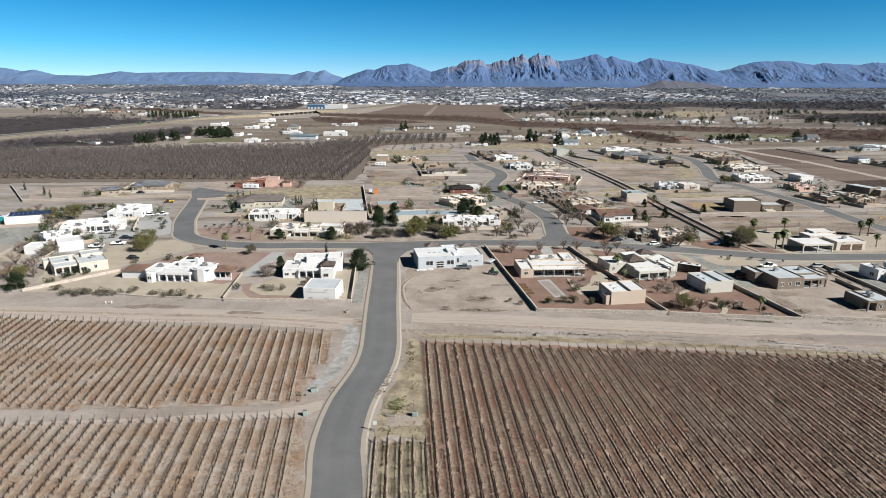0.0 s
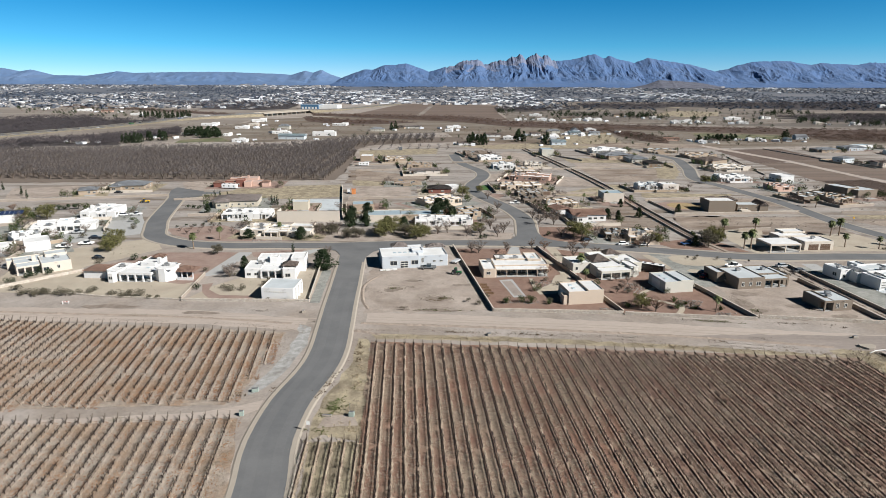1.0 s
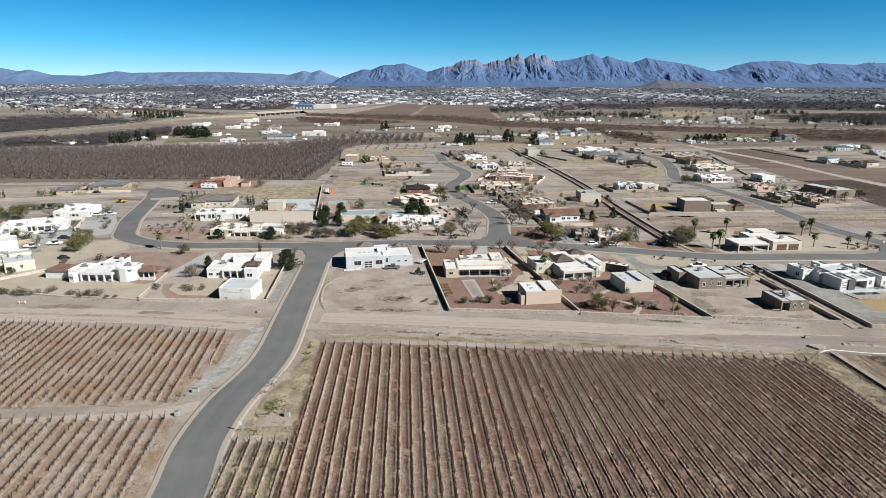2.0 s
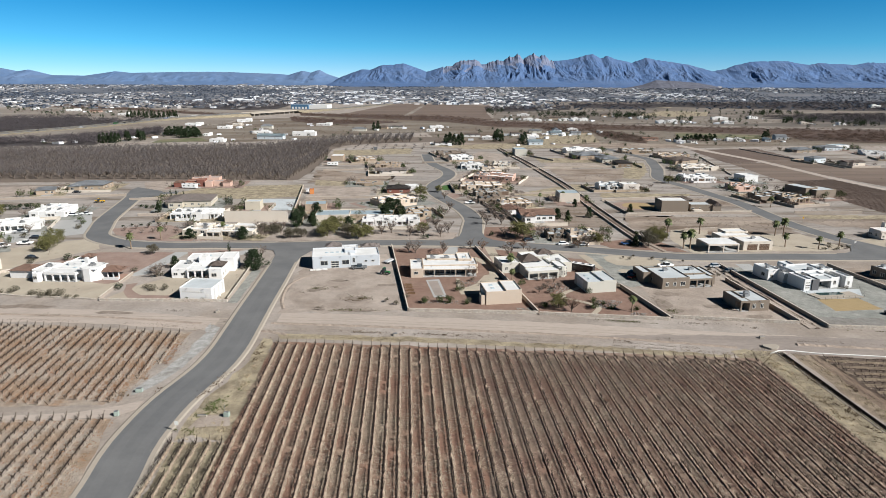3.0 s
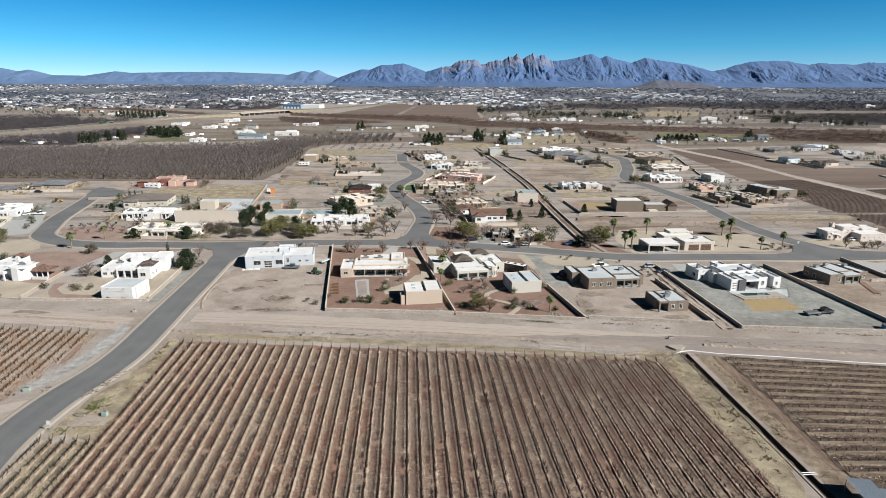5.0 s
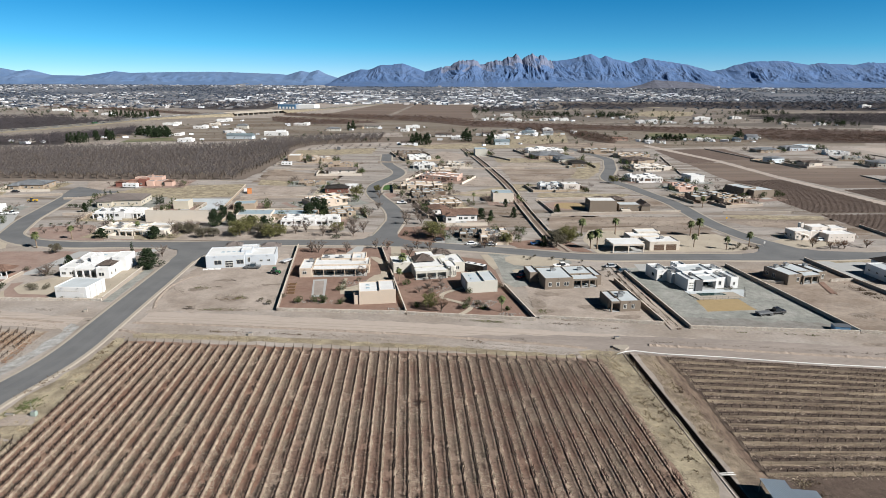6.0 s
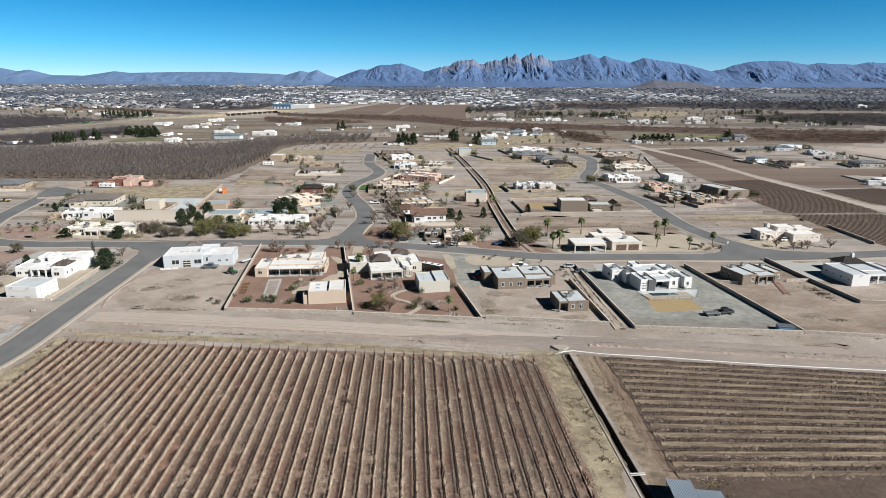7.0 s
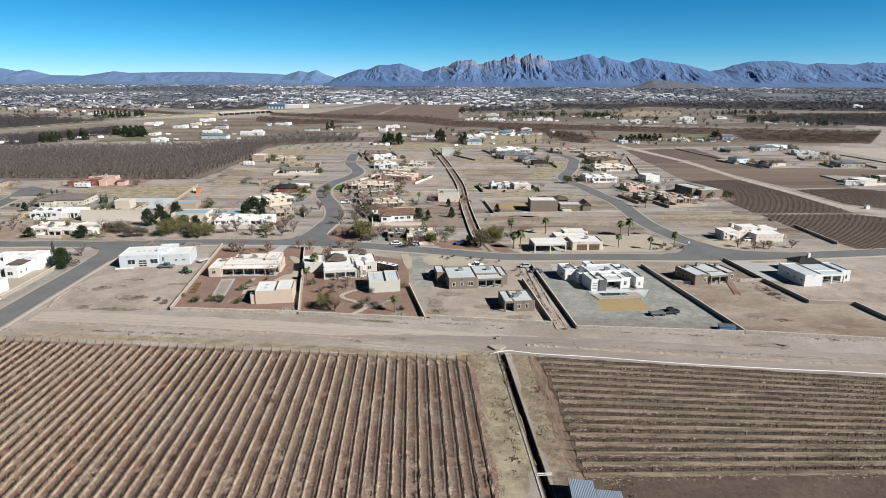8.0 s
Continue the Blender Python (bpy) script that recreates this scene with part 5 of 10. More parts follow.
def porch(parent, x, y, w, d, h, posts, walls, roof, thick=0.55, post=0.22):
    """An open portal: a roof beam and deck on columns."""
    bm = bmesh.new()
    box(bm, x, x + w, y, y + d, h - thick, h)
    part("porch_roof", bm, walls, parent, "portal beam and roof")
    bm = bmesh.new()
    box(bm, x + 0.25, x + w - 0.25, y + 0.25, y + d, h + 0.003, h + 0.06)
    part("porch_deck", bm, roof, parent)

    def column():
        bm = bmesh.new()
        box(bm, -post, post, -post, post, -0.05, h - thick)
        return finish("column", bm, walls)
    for k in range(posts):
        attach("column", shared(("col", h, thick, post, walls.name), column), parent, pose(x + 0.25 + (w - 0.5) * k / max(1, posts - 1), y + 0.25, 0))
    bm = bmesh.new()
    box(bm, x, x + w, y, y + d, -0.05, 0.08)
    part("porch_floor", bm, DRIVE, parent)


def hip_roof(parent, x, y, w, d, z, rise, material, over=0.6, gable=False):
    bm = bmesh.new()
    x0, x1, y0, y1 = x - over, x + w + over, y - over, y + d + over
    run = 0.0 if gable else min(x1 - x0, y1 - y0) / 2
    lo = [bm.verts.new((*p, z)) for p in ((x0, y0), (x1, y0), (x1, y1), (x0, y1))]
    if x1 - x0 >= y1 - y0:
        ym = (y0 + y1) / 2
        a, b = bm.verts.new((x0 + run, ym, z + rise)), bm.verts.new((x1 - run - 0.001, ym, z + rise))
        quads = ((lo[0], lo[1], b, a), (lo[2], lo[3], a, b), (lo[1], lo[2], b), (lo[3], lo[0], a))
    else:
        xm = (x0 + x1) / 2
        a, b = bm.verts.new((xm, y0 + run, z + rise)), bm.verts.new((xm, y1 - run - 0.001, z + rise))
        quads = ((lo[1], lo[2], b, a), (lo[3], lo[0], a, b), (lo[0], lo[1], a), (lo[2], lo[3], b))
    for q in quads:
        bm.faces.new(q)
    bm.faces.new(lo[::-1])
    bmesh.ops.solidify(bm, geom=bm.faces[:], thickness=-0.12)
    part("roof", bm, material, parent, "pitched roof with overhanging eaves")


def walls_only(parent, vol, walls):
    x, y, w, d, h = vol
    bm = bmesh.new()
    box(bm, x, x + w, y, y + d, -0.1, h)
    part("wall", bm, walls, parent)


def dress(parent, vol, seed, sides="fl", garage=0):
    """Windows and a door along the sides of a volume that show."""
    rnd = random.Random(seed)
    x, y, w, d, h = vol
    for s in sides:
        run = w if s in "fb" else d
        u = rnd.uniform(1.2, 2.2)
        if garage and s == "f":
            for k in range(garage):
                if u + 4.4 < run:
                    garage_door(parent, vol, s, u + 2.0, 4.0 if garage > 1 else 4.8)
                    u += 4.8
        while u < run - 1.2:
            if rnd.random() < 0.75:
                w_ = rnd.choice((1.0, 1.4, 1.8))
                if rnd.random() < 0.15 and s == "f":
                    door(parent, vol, s, u)
                else:
                    window(parent, vol, s, u, rnd.choice((0.9, 1.1)), w_, rnd.choice((1.0, 1.3)))
            u += rnd.uniform(2.4, 4.2)


def home(x, y, rz, width, depth, h, walls, roof, label, style="flat", seed=1, garage=0, portal=True):
    """A house of the neighbourhood: a few flat-roofed masses, or hipped or gabled wings."""
    rnd = random.Random(seed)
    h *= 0.92
    ob = thing("house", x, y, 0, rz, label, "house")
    HOMES.append((x, y, rz, width, depth, seed))
    if style == "box":
        vol = (0, 0, width, depth, h)
        volume(ob, vol, walls, roof)
        dress(ob, vol, seed, "l", 0)
        if garage:
            dress(ob, vol, seed, "f", garage)
        return ob
    if style in ("hip", "gable"):
        vol = (0, 0, width, depth, h)
        walls_only(ob, vol, walls)
        hip_roof(ob, 0, 0, width, depth, h, min(width, depth) * 0.13, roof, gable=style == "gable")
        dress(ob, vol, seed, "flr", garage)
        if width > 14:
            wing = (rnd.uniform(0.05, 0.2) * width, -3.0, width * 0.3, 3.6, h)
            walls_only(ob, wing, walls)
            hip_roof(ob, wing[0], -3.0, wing[2], 5.5, h + 0.002, 1.4, roof, 0.5)
            dress(ob, wing, seed + 3, "f", 0)
        return ob
    # rambling pueblo plan: staggered front masses, taller rooms behind, shaded portals and a walled court
    n = 3 + int(width / 9)
    cuts = [rnd.uniform(0.7, 1.4) for _ in range(n)]
    cuts = [c * width / sum(cuts) for c in cuts]
    h *= 0.84
    front, x0 = [], 0.0
    for k, w in enumerate(cuts):
        back = rnd.choice((0.0, 0.0, 1.4, 2.8)) if k % 2 else rnd.choice((0.0, 2.2, 3.2))
        front.append((x0, back, w - 0.01, depth * rnd.uniform(0.5, 0.72) + 0.013 * k, h * rnd.uniform(0.82, 1.04)))
        x0 += w
    rear = [(width * f + 0.11, depth * rnd.uniform(0.42, 0.5), width * rnd.uniform(0.22, 0.34), depth * rnd.uniform(0.42, 0.55), h * rnd.uniform(0.98, 1.22)) for f in (0.06, 0.36, 0.64)]
    for k, v in enumerate(front + rear):
        volume(ob, v, walls, roof, 0.4 + 0.003 * k, canales=False)
    wide = max(range(n), key=lambda k: cuts[k])
    for k, v in enumerate(front):
        if v[1] >= 2.0 and portal:
            porch(ob, v[0] + 0.05, v[1] - 2.6, v[2] - 0.1, 2.59, v[4] * 0.84, 2 + int(v[2] / 4), walls, roof, 0.4)
        dress(ob, v, seed + k, "f", garage if k == wide else 0)
    dress(ob, front[-1], seed + 9, "r")
    dress(ob, rear[2], seed + 11, "f")
    bm = bmesh.new()
    c0, c1, far_ = width * rnd.uniform(0.0, 0.35), width * rnd.uniform(0.6, 0.95), -rnd.uniform(3.5, 5.5)
    box(bm, c0, c1, far_, far_ + 0.25, -0.1, 1.35)
    part("courtyard_wall", bm, walls, ob, "low stucco wall round a front court")
    bm = bmesh.new()
    box(bm, c0, c0 + 0.25, far_ + 0.26, -0.02, -0.1, 1.5)
    part("courtyard_wall", bm, walls, ob)
    for _ in range(3):
        v = rnd.choice(front + rear[:1])
        roof_unit(ob, v[0] + v[2] * rnd.uniform(0.3, 0.7), v[1] + v[3] * rnd.uniform(0.25, 0.5), v[4] - 0.4)
    v = rear[1]
    skylight(ob, v[0] + v[2] * 0.5, v[1] + v[3] * 0.6, v[4] - 0.4)
    chimney(ob, rear[0][0] + 0.8, rear[0][1] + 0.8, rear[0][4] - 0.5, rear[0][4] + 0.9, walls)
    return ob


# ---- the houses along the near side of the street ----
def white_garage(x, y, rz, w):
    ob = thing("garage", x, y, 0, rz, "white stucco garage box beside the gravel yard", "garage")
    vol = (0, 0, w, 9.5, 4.0)
    volume(ob, vol, WHITE, ROOF_GREY)
    door(ob, vol, "f", w - 1.6, material=DOOR_WHITE)
    for k in range(10):
        window(ob, vol, "f", 1.2 + k * 0.72, 2.55, 0.4, 0.35)
    for k in range(3):
        bm = bmesh.new()
        box(bm, w, w + 0.5, 1.2 + 3.0 * k, 2.0 + 3.0 * k, 0, 3.7)
        part("buttress", bm, WHITE, ob)
    garage_door(ob, vol, "l", 4.7, 5.5, 2.8, DOOR_WHITE)


white_garage(-43.6, 176.8, -3.1, 10.2)


def santa_fe_house(x, y, rz, w):
    ob = thing("house", x, y, 0, rz, "rambling white flat-roofed house with a deep dark portal", "house")
    vols = [(0, 2.5, 5.5, 10, 3.4), (5.5, 6.0, 7.5, 8, 3.5), (13, 0, 4.5, 12, 3.8), (2.5, 12, 12, 7, 4.2), (14.5, 9, 5, 8, 5.0), (7.2, 9.5, 3.0, 4, 5.2)]
    for v in vols:
        volume(ob, v, WHITE, ROOF_WHITE)
    porch(ob, 5.5, 1.5, 7.5, 4.49, 3.1, 4, WHITE, ROOF_WHITE)
    hip_roof(ob, 12.6, 3.0, 4.6, 4.6, 3.9, 1.3, ROOF_BROWN, 0.5)
    dress(ob, vols[0], 4, "fl")
    dress(ob, vols[2], 5, "fr")
    dress(ob, vols[4], 6, "r")
    chimney(ob, 9.0, 13.5, 3.8, 5.4, WHITE)
    roof_unit(ob, 4.0, 9.0, 3.0)
    skylight(ob, 9.5, 16.0, 3.8)


santa_fe_house(-55.2, 195.6, 5.2, 17.4)


def curved_house(x, y, rz, w):
    ob = thing("house", x, y, 0, rz, "curved white house with columns and red tile porches", "house")
    vols = [(0, 1.0, 5.0, 9, 3.6), (1.5, -1.2, 2.6, 4, 3.2), (5, 4.0, 11, 9, 3.4), (8, 8, 6, 8, 4.4)]
    for v in vols:
        volume(ob, v, WHITE, ROOF_WHITE, cham=0.5)
    round_ = (16.0, 0.5, 6.8, 8, 4.6)
    volume(ob, round_, WHITE, ROOF_WHITE, cham=2.3, canales=False)
    porch(ob, 5.0, 0.0, 11.0, 3.99, 3.2, 5, WHITE, ROOF_WHITE, 0.8)
    dress(ob, vols[0], 8, "f")
    window(ob, vols[1], "f", 1.3, 1.0, 1.4, 1.2)
    walls_only(ob, (-9.0, 3.0, 8.4, 6.5, 2.6), WHITE)
    hip_roof(ob, -9.0, 3.0, 8.4, 6.5, 2.6, 1.5, ROOF_TILE, 0.5)
    hip_roof(ob, 21.6, 3.5, 7.0, 6.0, 2.7, 1.5, ROOF_TILE, 0.4)
    for k in range(4):
        bm = bmesh.new()
        box(bm, 22.6 + 1.9 * k, 22.9 + 1.9 * k, 3.6, 3.9, -0.05, 2.7)
        part("column", bm, WHITE, ob)
    bm = bmesh.new()
    box(bm, 22.2, 29.2, 3.2, 9.5, -0.05, 0.12)
    part("porch_floor", bm, ROOF_TILE, ob)
    bm = bmesh.new()
    box(bm, 23.4, 28.8, 2.7, 2.95, 0.0, 1.0)
    part("low_wall", bm, WHITE, ob)
    hip_roof(ob, 9.5, 13.0, 4.0, 4.0, 4.8, 1.0, ROOF_TILE, 0.3)
    chimney(ob, 14.6, 9.0, 3.6, 5.8, WHITE)
    roof_unit(ob, 3.0, 6.0, 3.2)
    roof_unit(ob, 19.0, 5.0, 4.2)
    skylight(ob, 12.0, 6.0, 3.0)


curved_house(-100.9, 194.0, -2.7, 25.6)


def beige_house(x, y, rz, w):
    ob = thing("house", x, y, 0, rz, "cream flat-roofed house with a dark portal and roof deck", "house")
    vols = [(0, 0, w, 12, 3.6), (-7.5, 6, 8.5, 10, 3.4), (2.0, 9.5, 7.0, 6.0, 4.3), (-9.5, 12, 7, 5, 3.2)]
    for v in vols:
        volume(ob, v, CREAM, ROOF_GREY)
    porch(ob, -7.2, 1.5, 7.1, 4.49, 3.1, 4, CREAM, ROOF_GREY)
    dress(ob, vols[0], 14, "fr")
    chimney(ob, -1.5, 8.0, 3.0, 4.8, CREAM)
    roof_unit(ob, 5.0, 6.0, 3.2)


beige_house(-126.9, 202.1, 37.6, 9.0)


def workshop_house(x, y, rz, w):
    ob = thing("house", x, y, 0, rz, "long pale grey-white flat-roofed house beside a bare dirt lot", "house")
    vols = [(0, 0, w * 0.56, 12.5, 4.5), (w * 0.56, 1.0, w * 0.44, 10.5, 4.1), (w * 0.2, 12.5, w * 0.5, 4, 4.2), (w * 0.48, 5.0, 4.0, 5, 5.0)]
    for v in vols:
        volume(ob, v, PALE_GREY, ROOF_WHITE)
    for u in (4.2, 11.8):
        window(ob, vols[0], "f", u, 1.2, 2.6, 1.7)
    for k in range(3):
        window(ob, vols[0], "f", 8.0, 0.15 + 0.85 * k, 2.8, 0.8)
    for u in (1.3, 5.6, 8.2):
        window(ob, vols[1], "f", u, 1.5, 1.1 if u > 3 else 0.9, 0.8 if u > 3 else 1.8)
    hip_roof(ob, 5.0, 13.0, 5.5, 5.0, 4.4, 1.5, ROOF_PALE, 0.4)
    hip_roof(ob, 18.0, 11.8, 7.0, 4.5, 4.0, 1.2, ROOF_PALE, 0.3)
    for k in range(4):
        skylight(ob, 5.2 + 1.9 * k, 6.0, 4.1)
    bm = bmesh.new()
    for k in range(14):
        rnd = random.Random(k)
        cx, cy, r = -0.5 + k * 0.42 + rnd.uniform(-0.3, 0.3), -1.2 - rnd.uniform(0, 0.6), rnd.uniform(0.25, 0.5)
        box(bm, cx - r, cx + r, cy - r * 0.7, cy + r * 0.7, 0, r)
    part("rubble", bm, PIPE_WHITE, ob, "white building rubble along the wall")


workshop_house(-9.9, 209.1, 10.4, 24.0)


def portal_house(x, y, rz, w):
    ob = thing("house", x, y, 0, rz, "low peach flat-roofed house with a long shaded portal", "house")
    vols = [(0, 0, 4.4, 12, 3.2), (4.4, 3.8, w - 4.4, 9.0, 3.3), (6.0, 10.5, w - 9, 6.0, 3.6), (w - 6.5, 9.0, 5.0, 9.0, 3.8)]
    for v in vols:
        volume(ob, v, PEACH, ROOF_WHITE)
    porch(ob, 4.4, 0.2, w - 5.2, 3.59, 2.75, 6, PEACH, ROOF_WHITE, 0.2, 0.1)
    window(ob, vols[0], "f", 1.9, 1.1, 1.4, 1.1)
    # Wide dark glazing added along the back to deepen the portal's shade.
    for k in range(5):
        window(ob, (4.4, 3.8, w - 4.4, 9.0, 3.3), "f", 2.2 + 3.7 * k, 0.1, 3.2, 2.2)
    for u in (8.0, 13.0):
        roof_unit(ob, u, 11.5, 3.3)
    roof_unit(ob, 3.0, 9.0, 2.9)
    skylight(ob, w - 4.0, 12.0, 3.5)
    hip_roof(ob, 7.0, 16.0, 4.0, 4.0, 4.0, 1.2, ROOF_TILE, 0.3)


portal_house(25.6, 199.8, 4.6, 23.6)


def box_garage(x, y, rz, w, walls, roof, label, h, d, annex):
    ob = thing("garage", x, y, 0, rz, label, "garage")
    vol = (0, 0, w, d, h)
    volume(ob, vol, walls, roof, canales=False, cham=0.02)
    volume(ob, (w * 0.55, -0.004, w * 0.45 + 0.004, d, h * 1.07), walls, roof, canales=False, cham=0.02)
    if annex:
        volume(ob, (-1.6, 0.3, 1.6, 2.6, h * 0.72), walls, roof, canales=False)
    garage_door(ob, vol, "l", d * 0.45, 5.0, 3.0, DOOR_WHITE)
    skylight(ob, w * 0.25, d * 0.4, h - 0.4)
    skylight(ob, w * 0.25, d * 0.7, h - 0.4)


box_garage(49.8, 174.0, 8.7, 11.0, PEACH, ROOF_WHITE, "tall peach stucco garage box with a white roof", 4.1, 9.5, True)
box_garage(82.5, 184.9, 10.7, 9.8, SAGE, ROOF_GREY, "pale sage stucco garage box with a grey roof", 3.7, 10.5, False)


def hip_house(x, y, rz, w):
    ob = thing("house", x, y, 0, rz, "pale sage house with brown hip roof and arched portal", "house")
    vols = [(0, 3.6, 11, 12, 3.5), (-6.5, 9, 7, 9, 3.7), (11, 0.5, 3.4, 8, 3.9), (10, 6, 8.5, 11, 3.6), (3, 13, 10, 7, 4.3)]
    for k, v in enumerate(vols):
        volume(ob, v, SAGE, ROOF_WHITE, cham=1.2 if k == 2 else 0.2)
    porch(ob, 0, 0, 11, 3.59, 3.0, 4, SAGE, ROOF_WHITE, 0.8)
    hip_roof(ob, 1.5, 9.5, 6.5, 6.5, 3.7, 2.0, ROOF_BROWN, 0.4)
    hip_roof(ob, 9.5, 16.0, 6.0, 5.0, 3.9, 1.6, ROOF_BROWN, 0.5)
    for u in (0.6, 1.4, 2.2, 2.9):
        window(ob, vols[2], "f", u, 0.6, 0.5, 1.9)
    dress(ob, vols[3], 33, "fr")
    dress(ob, (-6.5, 9, 7, 9, 3.7), 34, "fl")
    chimney(ob, -2.0, 12.0, 3.3, 4.8, SAGE)
    roof_unit(ob, 14.0, 9.0, 3.2)


hip_house(65.5, 197.9, 13.1, 13.5)


def taupe_house(x, y, rz, w):
    ob = thing("house", x, y, 0, rz, "taupe stucco flat-roofed house with a corner portal", "house")
    vols = [(0, 0, w, 12.5, 3.8), (w, 4.6, 8.2, 9, 3.6), (w + 8.2, 2.6, 2.4, 10, 3.4), (-3.0, 7.5, 3.0, 8, 3.6)]
    for v in vols:
        volume(ob, v, TAUPE, ROOF_GREY)
    porch(ob, w, 0.4, 8.6, 4.19, 3.0, 4, TAUPE, ROOF_GREY)
    for u in (1.8, 4.4, 7.2):
        window(ob, vols[0], "f", u, 1.0, 1.1 if u < 7 else 1.7, 1.4)
    window(ob, vols[1], "f", 4.0, 0.3, 2.4, 2.1)
    dress(ob, vols[0], 41, "l")
    roof_unit(ob, 5.0, 8.5, 3.4)
    roof_unit(ob, w + 5.0, 9.0, 3.2)


taupe_house(107.5, 189.0, 8.2, 9.5)


def casita(x, y, rz, w):
    ob = thing("casita", x, y, 0, rz, "small taupe guest house with a corner porch", "guest house")
    vols = [(2.7, 0, w - 2.7, 9.5, 3.3), (0, 2.6, 2.7, 6.9, 3.3)]
    for v in vols:
        volume(ob, v, TAUPE, ROOF_GREY, cham=0.1)
    porch(ob, 0, 0, 2.69, 2.59, 3.2, 1, TAUPE, ROOF_GREY)
    window(ob, vols[0], "f", 1.5, 0.9, 1.0, 1.4)
    window(ob, vols[0], "f", 4.0, 0.9, 1.0, 1.4)
    door(ob, vols[1], "f", 1.4)
    for k, (a, b) in enumerate(((4.0, 4.2), (5.4, 6.4))):
        roof_unit(ob, a, b, 2.9)


casita(123.9, 169.5, 7.2, 9.0)


def modern_house(x, y, rz, w):
    ob = thing("house", x, y, 0, rz, "white modern flat-roofed house with a charcoal panel and pool", "house")
    k = w / 22.9
    vols = [(x_ * k, y_ * k, w_ * k, d_ * k, h_ * 0.92) for x_, y_, w_, d_, h_ in (
        (0, 0, 3.0, 9.0, 4.2), (6.0, 5.0, 6.4, 8, 4.2), (12.4, 1.4, 3.6, 9, 3.9), (16.0, 2.6, 1.8, 8, 3.6), (17.8, 0.4, 3.2, 8, 4.2), (2.5, 8.5, 13, 9, 4.6),
        (-5.4, 13.0, 5.2, 9, 4.2), (-1.2, 9.5, 3.8, 9, 3.8), (4.5, 16.0, 4.0, 5, 5.0), (15.5, 10.0, 5.0, 7, 4.4))]
    for v in vols:
        volume(ob, v, WHITE, ROOF_GREY, cham=0.04, rim=0.4)
    volume(ob, (3.0 * k, -0.35, 3.0 * k, 6.0 * k, 3.7), CHARCOAL, ROOF_GREY, cham=0.04, canales=False)
    porch(ob, 6.0 * k, 0.4, 6.4 * k, 5.0 * k - 0.41, 3.3, 2, WHITE, ROOF_GREY, 0.6)
    for n in range(3):
        window(ob, vols[0], "f", 1.3, 0.7 + 0.85 * n, 1.6, 0.45)
    window(ob, vols[2], "f", 1.5, 1.0, 1.0, 1.5)
    window(ob, vols[4], "f", 1.3, 1.0, 0.8, 1.3)
    window(ob, vols[1], "f", 2.7, 0.1, 4.4, 2.3)
    dress(ob, vols[6], 51, "fl")
    for a, b, c in ((10.0, 10.0, 4.6), (18.0, 13.0, 4.4), (-3.0, 17.0, 4.2), (0.2, 12.0, 3.8)):
        roof_unit(ob, a * k, b * k, c * 0.92 - 0.4)


modern_house(153.1, 188.6, 10.2, 19.7)


def pool():
    ob = thing("swimming_pool", 0, 0, 0, 0, "small dark rectangular pool in a pale concrete deck", "pool")
    c = [Vector((*p, 0)) for p in [(152.4, 185.2), (167.4, 187.7), (168.7, 182.4), (153.8, 180.5)]]
    bm = bmesh.new()
    lo, hi = [bm.verts.new((p.x, p.y, 0)) for p in c], [bm.verts.new((p.x, p.y, 0.22)) for p in c]
    bm.faces.new(hi)
    for i in range(4):
        bm.faces.new((lo[i], lo[(i + 1) % 4], hi[(i + 1) % 4], hi[i]))
    bmesh.ops.recalc_face_normals(bm, faces=bm.faces)
    part("deck", bm, CONCRETE, ob, "pale concrete pool deck")
    c = [Vector((*p, 0)) for p in [(154.9, 186.0), (163.3, 186.8), (164.2, 184.7), (155.6, 183.7)]]
    bm = bmesh.new()
    f = bm.faces.new([bm.verts.new((p.x, p.y, 0.24)) for p in c][::-1])
    part("pool_water", bm, POOL, ob, "dark green pool water")


pool()


def dark_house(x, y, rz, w):
    ob = thing("house", x, y, 0, rz, "dark taupe flat-roofed house with an open back porch", "house")
    vols = [(0, 0, 5.6, 11, 3.6), (5.6, 3.0, 7.0, 9, 3.4), (12.6, 0.6, 3.6, 10, 3.5)]
    for v in vols:
        volume(ob, v, TAUPE, ROOF_GREY, cham=0.08)
    porch(ob, 5.6, -0.6, 7.0, 3.59, 3.0, 3, TAUPE, ROOF_GREY)
    window(ob, vols[0], "f", 3.9, 1.0, 1.0, 1.6)
    window(ob, vols[2], "f", 2.0, 1.0, 1.0, 1.6)
    window(ob, vols[1], "f", 3.5, 0.2, 3.4, 2.1)
    dress(ob, vols[0], 61, "l")
    for a, b in ((3.0, 9.0), (8.0, 10.0), (14.0, 8.0)):
        roof_unit(ob, a, b, 3.2)


dark_house(188.6, 195.2, 15.2, 17.4)


